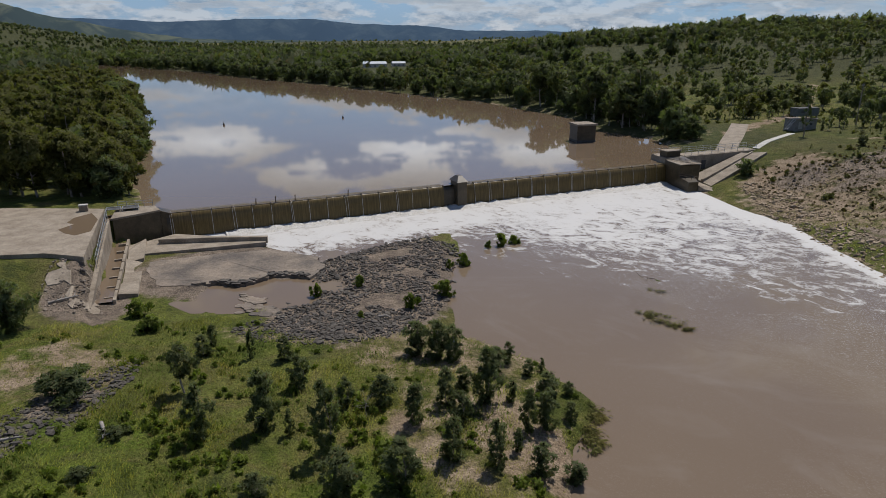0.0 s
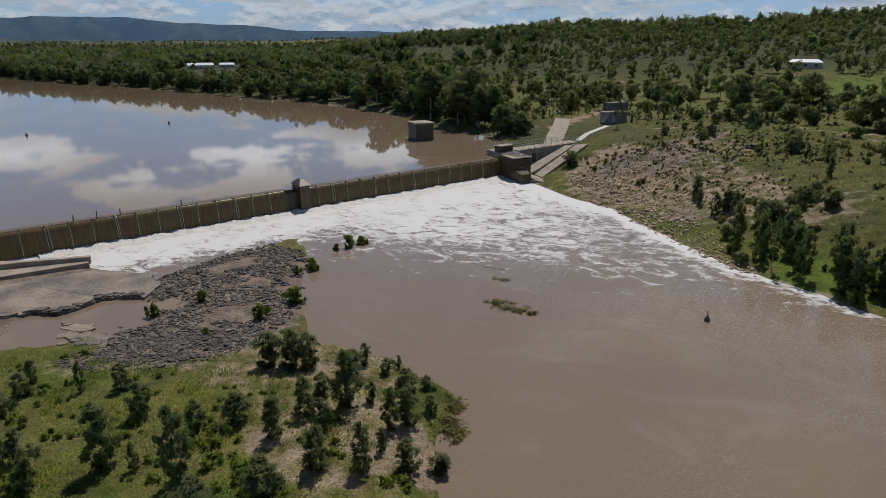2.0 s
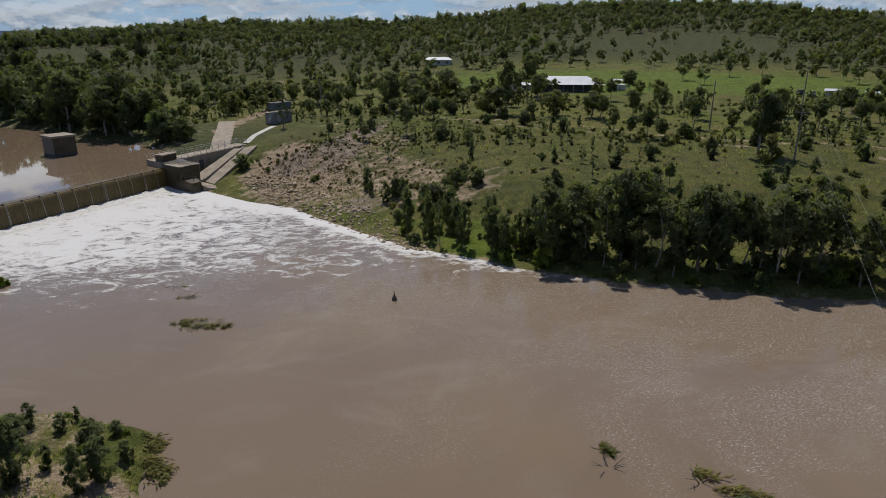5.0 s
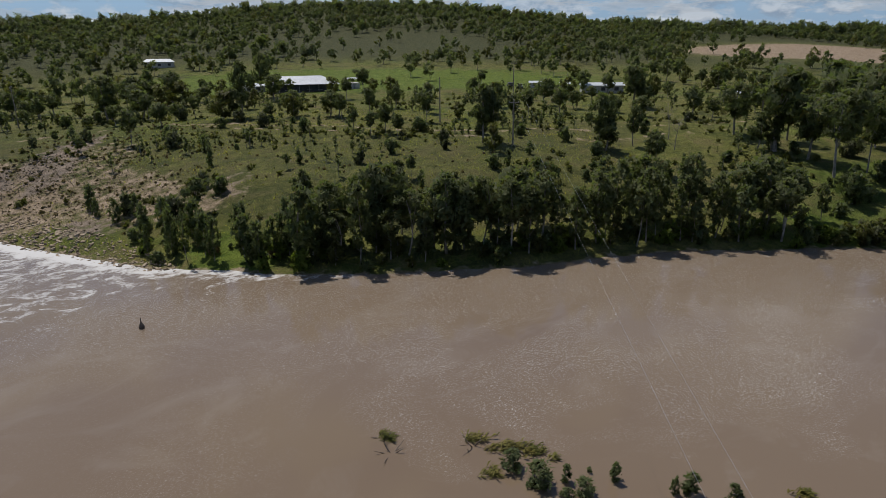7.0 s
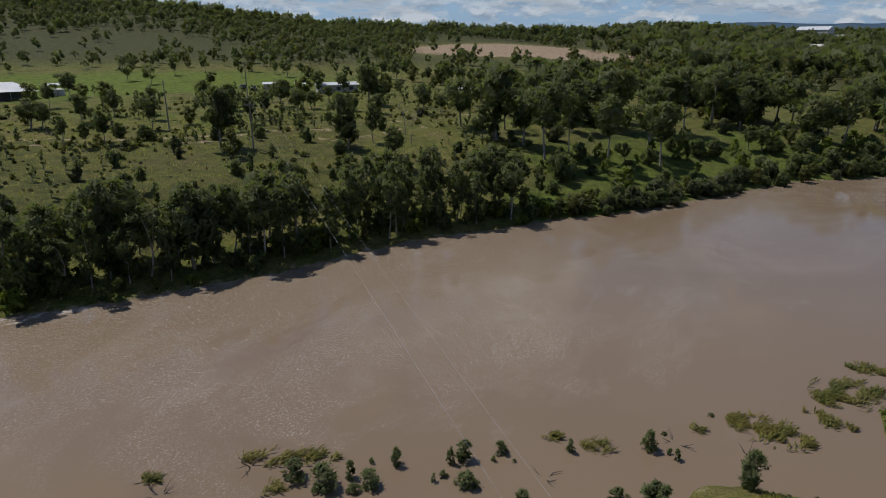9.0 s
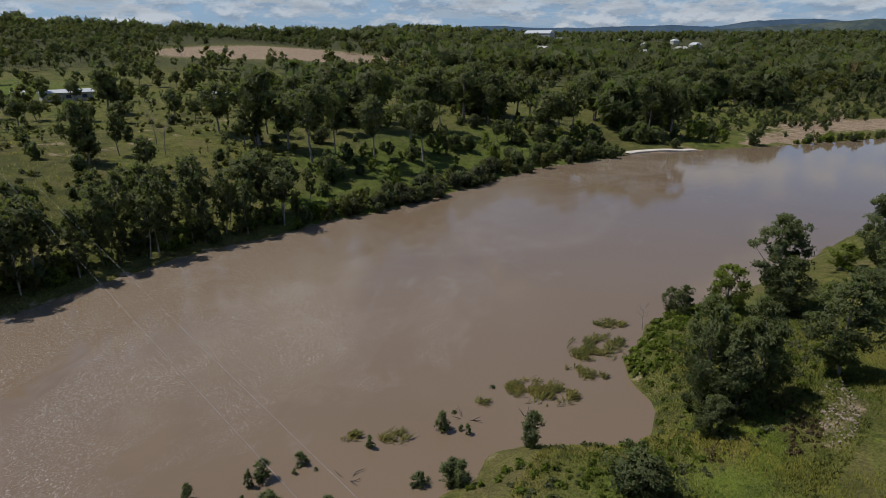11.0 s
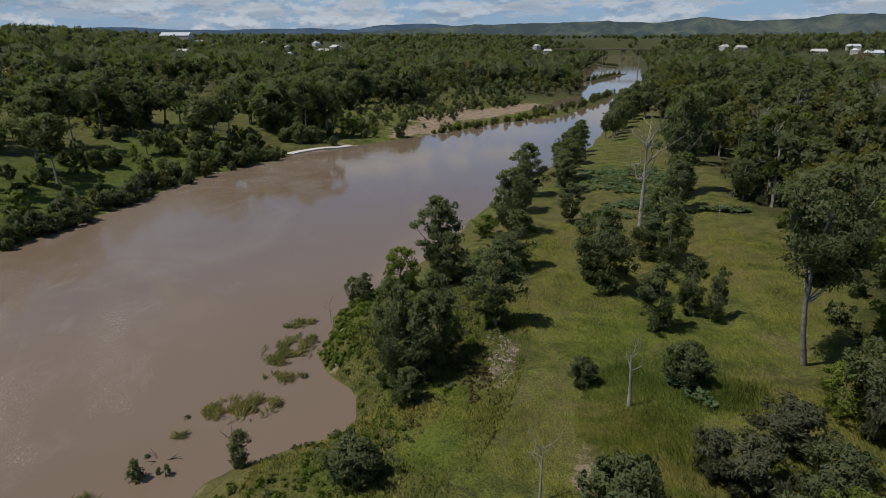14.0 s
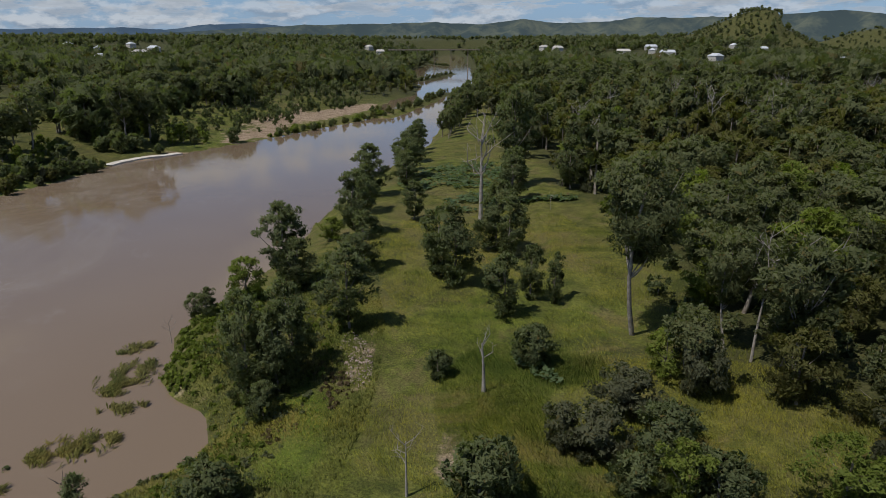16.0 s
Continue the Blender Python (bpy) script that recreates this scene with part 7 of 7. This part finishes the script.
def rock_shelf():
    """Flat bed of rock between the apron and the pool, broken off in a dark ledge on the pool's side."""
    rng = np.random.default_rng(66)
    plan = [(-31.5, 74.5), (-28.5, 75.7), (-25.9, 74.7), (-23.9, 76.0), (-22.6, 77.9), (-20.2, 78.3), (-17.1, 77.6), (-16.0, 81.8), (-18.1, 85.6), (-25.6, 89.2),
            (-33.8, 86.4), (-40.6, 83.6), (-39.6, 79.7), (-35.5, 74.2)]
    ring = []
    for (ax, ay), (bx, by) in zip(plan, plan[1:] + plan[:1]):
        for k in range(6):
            s = (k + rng.uniform(-0.3, 0.3)) / 6
            ring.append((ax + (bx - ax) * s + rng.normal() * 0.13, ay + (by - ay) * s + rng.normal() * 0.13))
    ob = holder("rock_shelf", 0, 0, 0)
    part("slab", prism_bm(ring, -0.4, [0.80 + 0.05 * math.sin(i * 1.7) for i in range(len(ring))]), SHELF, ob)
    # flakes lying on it along the ledge
    for i in range(70):
        (ax, ay), (bx, by) = plan[i % 6], plan[i % 6 + 1]
        s, o = rng.uniform(), abs(rng.normal()) * 0.5 + 0.1
        x, y, r, h = ax + (bx - ax) * s - 0.2, ay + (by - ay) * s + o, rng.uniform(0.2, 0.7), rng.uniform(0.06, 0.2)
        flake = [(x + r * rng.uniform(0.6, 1.2) * math.cos(a), y + r * rng.uniform(0.35, 0.8) * math.sin(a)) for a in np.arange(5) * 1.2566]
        part("rock_flake", prism_bm(flake, 0.7, 0.83 + h), ROCK if i % 3 else SHELF, ob)
    tagged(ob, "flat grey-brown rock shelf with a dark broken ledge", "rock")
    # pale tongue of rock on the near side of the pool
    tongue = holder("rock_outcrop", 0, 0, 0)
    for i in range(60):
        s = rng.uniform()
        x, y, r = -23.6 + 4.5 * s + rng.normal() * 0.8, 71.5 - 6.5 * s + rng.normal() * 0.6, rng.uniform(0.3, 1.0)
        flake = [(x + r * rng.uniform(0.7, 1.2) * math.cos(a), y + r * rng.uniform(0.5, 0.9) * math.sin(a)) for a in np.arange(6) * 1.0472]
        part("rock_flake", prism_bm(flake, -0.3, max(0.45, float(land(x, y))) + rng.uniform(0.02, 0.18)), SHELF, tongue)
    tagged(tongue, "pale cracked rock tongue beside the muddy pool", "rock")
    slab = holder("broken_slab", 0, 0, 0)
    for cx, cy, r in ((-44.6, 73.6, 2.2), (-43.0, 71.0, 1.9), (-41.6, 68.2, 1.9), (-40.2, 65.8, 1.5), (-45.6, 70.6, 1.5)):
        flake = [(cx + r * rng.uniform(0.8, 1.2) * math.cos(a), cy + r * rng.uniform(0.8, 1.2) * math.sin(a)) for a in np.arange(7) * 0.8976]
        zs = [float(land(x, y)) for x, y in flake]
        part("slab_piece", prism_bm(flake, [z - 0.4 for z in zs], [z + 0.12 for z in zs]), CONCRETE, slab)
    tagged(slab, "broken grey concrete slabs sliding down the bank", "concrete slab")


rock_shelf()


def grass(name, label, n, seed, cx, cy, rx, ry, yaw, height, mat, keep=None, slim=0.0):
    p, rng = field(n, seed, cx, cy, rx, ry, yaw, keep)
    z = land(p[:, 0], p[:, 1])
    near, east, lake, wet, full = shores(p[:, 0], p[:, 1])
    zn = zones(p[:, 0], p[:, 1], z)
    ok = (~wet) & (z > 0.15) & (rng.uniform(size=len(p)) > zn[:, 0] * 1.5 - 0.25) & (zn[:, 2] < 0.5)
    p, z = p[ok], z[ok]
    m = len(p)
    h = height * rng.uniform(0.5, 1.4, m) * (1 + 0.5 * waves(p[:, 0], p[:, 1], 3.0))
    a = rng.uniform(0, 6.28, m)
    lean = rng.normal(size=(m, 2)) * 0.45 * h[:, None]
    w = h * rng.uniform(0.2, 0.5, m)
    if slim:      # long blades laid over by wind and water, in swathes
        way = 2.5 * waves(p[:, 0], p[:, 1], 4.0, 3.0)
        lean = np.stack([np.cos(way), np.sin(way)], -1) * (0.5 * h)[:, None] + rng.normal(size=(m, 2)) * 0.4 * h[:, None]
        w = slim * rng.uniform(0.6, 1.5, m)
    base = np.stack([p[:, 0], p[:, 1], z - 0.05], -1)
    side = np.stack([np.cos(a) * w, np.sin(a) * w, np.zeros(m)], -1)
    tip = base + np.stack([lean[:, 0], lean[:, 1], h], -1)
    nor = np.stack([lean[:, 0] * 0.6, lean[:, 1] * 0.6, np.full(m, 0.35)], -1) + rng.normal(size=(m, 3)) * 0.06
    nor /= np.linalg.norm(nor, axis=1)[:, None]
    side = side * np.where(np.sum(np.cross(side, tip - base) * nor, 1) < 0, -1.0, 1.0)[:, None]     # the faces look the way of their normals
    v = np.stack([base - side * 0.6, base + side * 0.6, tip], 1).reshape(-1, 3)
    ob = new(name, mesh_from(name, v, np.arange(3 * m).reshape(-1, 3), mat, True, np.repeat(nor, 3, 0)))
    return tagged(ob, label, "grass", kind="stuff")


LEAF["weed"] = grassy("weeds", (0.080, 0.102, 0.026), (0.210, 0.228, 0.070))
LEAF["rank"] = grassy("rank_weeds", (0.052, 0.088, 0.014), (0.120, 0.165, 0.030))
LEAF["reed"] = grassy("drowned_reeds", (0.085, 0.088, 0.026), (0.215, 0.205, 0.070))


def on_flat(x, y):
    return waves(x, y, 3.1, 5.0) + 0.7 * waves(x, y, 9.0, 1.0)


grass("grass", "lush weeds and grass on the flat below the weir", 90000, 71, -12, 44, 36, 22, 0, 0.19, LEAF["weed"])
grass("grass", "long pale grass in drifts on the flat", 60000, 76, -12, 46, 36, 22, 0, 0.42, LEAF["grass"], lambda x, y: on_flat(x, y) > 0.05, 0.035)
grass("weeds", "taller dark green weeds in clumps on the flat", 60000, 75, -14, 42, 30, 18, 0, 0.24, LEAF["rank"], lambda x, y: waves(x, y, 1.7, 2.0) + waves(x, y, 4.5, 1.0) > 0.1)
grass("grass", "long yellow-green grass on the near bank", 170000, 72, 22, -56, 22, 40, 25, 0.30, LEAF["grass"], lambda x, y: waves(x, y, 6.0, 2.0) + 0.6 * waves(x, y, 2.0, 4.0) > -0.55, 0.022)
grass("grass", "rank dark green grass in the hollow of the meadow", 60000, 79, 11, -39, 8, 13, 35, 0.40, LEAF["rank"], lambda x, y: waves(x, y, 5.0, 1.0) > -0.5, 0.024)
grass("grass", "rank green weeds along the near shore", 70000, 73, 34, -36, 9, 26, 25, 0.24, LEAF["weed"])
grass("grass", "tufted grass on the slope across the river", 20000, 74, 105, 70, 60, 60, 0, 0.3, LEAF["grass"], lambda x, y: shores(x, y)[1] < shores(x, y)[0])
grass("grass", "yellow-green grass in a clearing beside the wood", 40000, 78, -2, -43, 13, 10, 0, 0.30, LEAF["grass"], None, 0.024)


def weeds(name, label, n, seed, cx, cy, rx, ry, yaw, heights, species, sprays, keep=None):
    """Leafy weeds in uneven humps over the ground."""
    p, rng = field(n, seed, cx, cy, rx, ry, yaw, keep)
    zn = zones(p[:, 0], p[:, 1], land(p[:, 0], p[:, 1]))
    p = p[(zn[:, 2] < 0.4) & (zn[:, 0] < 0.5) & (land(p[:, 0], p[:, 1]) > 0.1)]
    woods(name, label, p, rng.uniform(*heights, len(p)), species, sprays, seed, 0.85)


weeds("leafy_weeds", "fresh green leafy weeds humped along the near shore", 420, 101, 33.5, -30, 5, 24, 14, (0.16, 0.42), "shrub", 26, lambda x, y: waves(x, y, 3.5, 6.0) > -0.3)
weeds("leafy_weeds", "dull grey-green weeds matted on the bank", 420, 102, 35, -33, 6, 22, 22, (0.14, 0.36), "weedy", 24, lambda x, y: waves(x, y, 3.0, 2.0) > 0.0)
weeds("leafy_weeds", "coarse green weeds at the water's edge", 400, 106, 47, -42, 4.5, 11, 25, (0.18, 0.5), "shrub", 26)
weeds("leafy_weeds", "coarse grey-green weeds under the bank trees", 320, 107, 41, -48, 5, 14, 25, (0.16, 0.45), "weedy", 24)
weeds("brown_weeds", "reddish-brown dying weeds in patches on the bank", 170, 103, 28.5, -34, 3.0, 7, 20, (0.12, 0.32), "scrub", 26, lambda x, y: waves(x, y, 2.2, 1.0) > 0.15)
weeds("leafy_weeds", "low leafy weeds scattered over the flat", 700, 104, -14, 44, 34, 19, 0, (0.2, 0.45), "shrub", 26, lambda x, y: waves(x, y, 2.4, 3.0) > 0.0)
weeds("leafy_weeds", "fresh green leafy weeds on the low flat", 500, 105, -16, 38, 26, 10, 5, (0.25, 0.6), "light", 30, lambda x, y: waves(x, y, 3.3, 6.0) > 0.1)


def reed_mat(x0, y0, x1, y1, width, n, seed):
    """Reeds and grass laid flat by the current, half under water."""
    rng = np.random.default_rng(seed)
    k, o = rng.uniform(0, 1, n), rng.normal(size=n) * 0.5
    body = np.sin(np.clip(k, 0.03, 0.97) * np.pi) ** 0.5
    d = np.array((x1 - x0, y1 - y0))
    side = np.array((-d[1], d[0])) / (np.hypot(*d) + 1e-6)
    p = np.array((x0, y0)) + d * k[:, None] + side * (np.clip(o, -1.3, 1.3) * 0.5 * width * body)[:, None]
    p = p[waves(p[:, 0], p[:, 1], 0.8, seed) > -0.2]
    m = len(p)
    h, l = rng.uniform(0.05, 0.42, m), rng.uniform(0.35, 0.95, m)
    way = -1.1 + rng.normal(size=m) * 0.6
    base = np.stack([p[:, 0], p[:, 1], np.full(m, -0.04)], -1)
    tip = base + np.stack([np.cos(way) * l, np.sin(way) * l, h], -1)
    across = np.stack([-np.sin(way), np.cos(way), np.zeros(m)], -1) * rng.uniform(0.03, 0.08, (m, 1))
    mid = (base + tip) / 2 + np.stack([np.zeros(m), np.zeros(m), 0.35 * h + 0.05], -1)
    nor = np.stack([0.3 * np.cos(way), 0.3 * np.sin(way), np.ones(m)], -1) + rng.normal(size=(m, 3)) * 0.25
    nor /= np.linalg.norm(nor, axis=1)[:, None]
    v = np.stack([base, mid - across, tip, mid + across], 1).reshape(-1, 3)
    ob = new("reed_mat")
    new("reeds", mesh_from("reeds", v, np.arange(4 * m).reshape(-1, 4), LEAF["reed"], True, np.repeat(nor, 4, 0))).parent = ob
    tagged(ob, "flattened mat of olive reeds half drowned in the river", "reeds", "reed mats")


for i, (x0, y0, x1, y1, w, n) in enumerate(((49.1, -31.1, 51.4, -37.6, 4.4, 1500), (55.5, -37.2, 53.9, -40.2, 2.0, 420), (47.3, -29.0, 44.6, -31.7, 1.8, 420), (46.2, -22.2, 42.6, -27.4, 3.6, 1400),
                                            (40.2, 16.2, 40.5, 9.0, 2.2, 700), (36.9, 14.2, 36.7, 12.4, 1.2, 160), (38.2, 22.8, 37.4, 21.4, 1.0, 120), (42.4, -9.6, 42.0, -12.0, 1.6, 260),
                                            (43.7, -6.4, 43.3, -8.0, 1.2, 120), (22.2, 68.8, 26.7, 63.0, 2.6, 800), (11.8, 48.5, 12.6, 45.6, 2.6, 500), (11.6, 45.0, 11.4, 41.6, 2.4, 420),
                                            (44.8, -18.6, 44.4, -19.6, 0.8, 70), (24.5, 75.6, 28.0, 73.8, 0.8, 60))):
    reed_mat(x0, y0, x1, y1, w, n, 200 + i)


def creeper(name, label, n, seed, cx, cy, rx, ry, yaw, leaf=(0.16, 0.34)):
    """Broad-leaved creeper: round leaves held flat over the ground."""
    p, rng = field(n, seed, cx, cy, rx, ry, yaw, lambda x, y: waves(x, y, 3.0, 2.0) > -0.35)
    m = len(p)
    at = np.stack([p[:, 0], p[:, 1], land(p[:, 0], p[:, 1]) + 0.15 + 0.55 * np.abs(waves(p[:, 0], p[:, 1], 1.6)) + rng.uniform(0, 0.25, m)], -1)
    nor = np.stack([rng.normal(size=m) * 0.35, rng.normal(size=m) * 0.35, np.ones(m)], -1)
    nor /= np.linalg.norm(nor, axis=1)[:, None]
    e1 = np.cross(nor, rng.normal(size=(m, 3)))
    e1 /= np.linalg.norm(e1, axis=1)[:, None]
    e2 = np.cross(nor, e1)
    r = rng.uniform(*leaf, (m, 1))
    ring = [at + r * (e1 * math.cos(a) + e2 * math.sin(a)) * (1.12 if k % 2 else 0.92) for k, a in enumerate(np.arange(6) * math.pi / 3)]
    me = mesh_from(name, np.stack(ring, 1).reshape(-1, 3), np.arange(6 * m).reshape(-1, 6), LEAF["creeper"])
    tagged(new(name, me), label, "creeper", kind="stuff")


LEAF["creeper"] = leafy("creeper_leaves", (0.065, 0.105, 0.045), (0.150, 0.200, 0.095), shine=0.45, cut=0)
creeper("creeper", "pale broad-leaved creeper smothering the ground by the dead tree", 3400, 111, 53, -116, 11, 15, -20)
creeper("creeper", "pale broad-leaved creeper in a small patch on the meadow", 260, 112, 14.2, -45.6, 3.0, 0.8, -28, (0.08, 0.17))
creeper("creeper", "pale broad-leaved creeper over a fallen branch", 500, 113, 31.5, -101, 5.5, 1.6, 20)
creeper("creeper", "pale broad-leaved creeper under the bank trees", 800, 114, 42, -96, 5, 7, 0)
PINK_STONE = plain("pinkish_stone", (0.20, 0.15, 0.12), (0.42, 0.34, 0.29), 1.5, 0.9, fine=7, size=0.04)
p, r = field(420, 68, 29.3, -41.6, 1.3, 5.0, 40)
stones("gravel_patch", "patch of pinkish broken stones in the grass", p, r.gamma(2.0, 0.045, len(p)) + 0.05, PINK_STONE, 8, 60)

# ---- small things ----
for x, y, z, h in ((44.8, 56.3, 0.0, 0.8), (-70.4, 207.1, LAKE_Z, 0.8), (-35.1, 226.6, LAKE_Z, 0.8)):
    float_marker(x, y, z, h, "small dark marker buoy afloat")


def snag(x, y, n, seed):
    """A dead branch sticking out of the water."""
    rng = np.random.default_rng(seed)
    ob = holder("snag", x, y, -0.2)
    for k in range(n):
        a, l = rng.uniform(0, 6.28), rng.uniform(0.6, 1.6)
        q = np.array([math.cos(a) * l, math.sin(a) * l, rng.uniform(0.3, 0.9)])
        v, f = tube([(0, 0, 0), q * 0.5 + rng.normal(size=3) * 0.1, q], [0.06, 0.04, 0.015], 5)
        o = new("branch", mesh_from("branch", v, f, STEEL, True))
        o.parent = ob
    tagged(ob, "dark dead branch snagged in the river", "branch", "snags")


for i, (x, y) in enumerate(((37.5, 22.0), (36.2, 20.5), (45.0, -20.0), (41.5, -22.0), (39.5, 15.2), (27.0, 79.0), (38.5, -6.5), (43.0, -17.0))):
    snag(x, y, 5, i)


def log(x, y, l, yaw, seed):
    rng = np.random.default_rng(seed)
    ob = holder("driftwood_log", x, y, float(land(x, y)) + 0.1, yaw)
    v, f = tube([(-l / 2, 0, 0.1), (0, 0.15 * l * rng.normal(), 0.15), (l / 2, 0, 0.2)], [0.16, 0.13, 0.06], 7)
    o = new("stem", mesh_from("stem", v, f, DEADWOOD, True))
    o.parent = ob
    for k in range(3):
        s = rng.uniform(-0.3, 0.4) * l
        v, f = tube([(s, 0, 0.15), (s + 0.4, 0.5 * rng.normal(), 0.5)], [0.05, 0.02], 5)
        o = new("branch", mesh_from("branch", v, f, DEADWOOD, True))
        o.parent = ob
    tagged(ob, "bleached driftwood log lying on the ground", "log", "driftwood logs")


for i, (x, y, l, yaw) in enumerate(((-42.5, 66.0, 3.0, 40), (-25.5, 41.0, 2.5, -60), (-31.5, 38.5, 3.0, 20), (-6.5, 64.5, 1.6, -20), (-36, 33, 3, 60))):
    log(x, y, l, yaw, i)
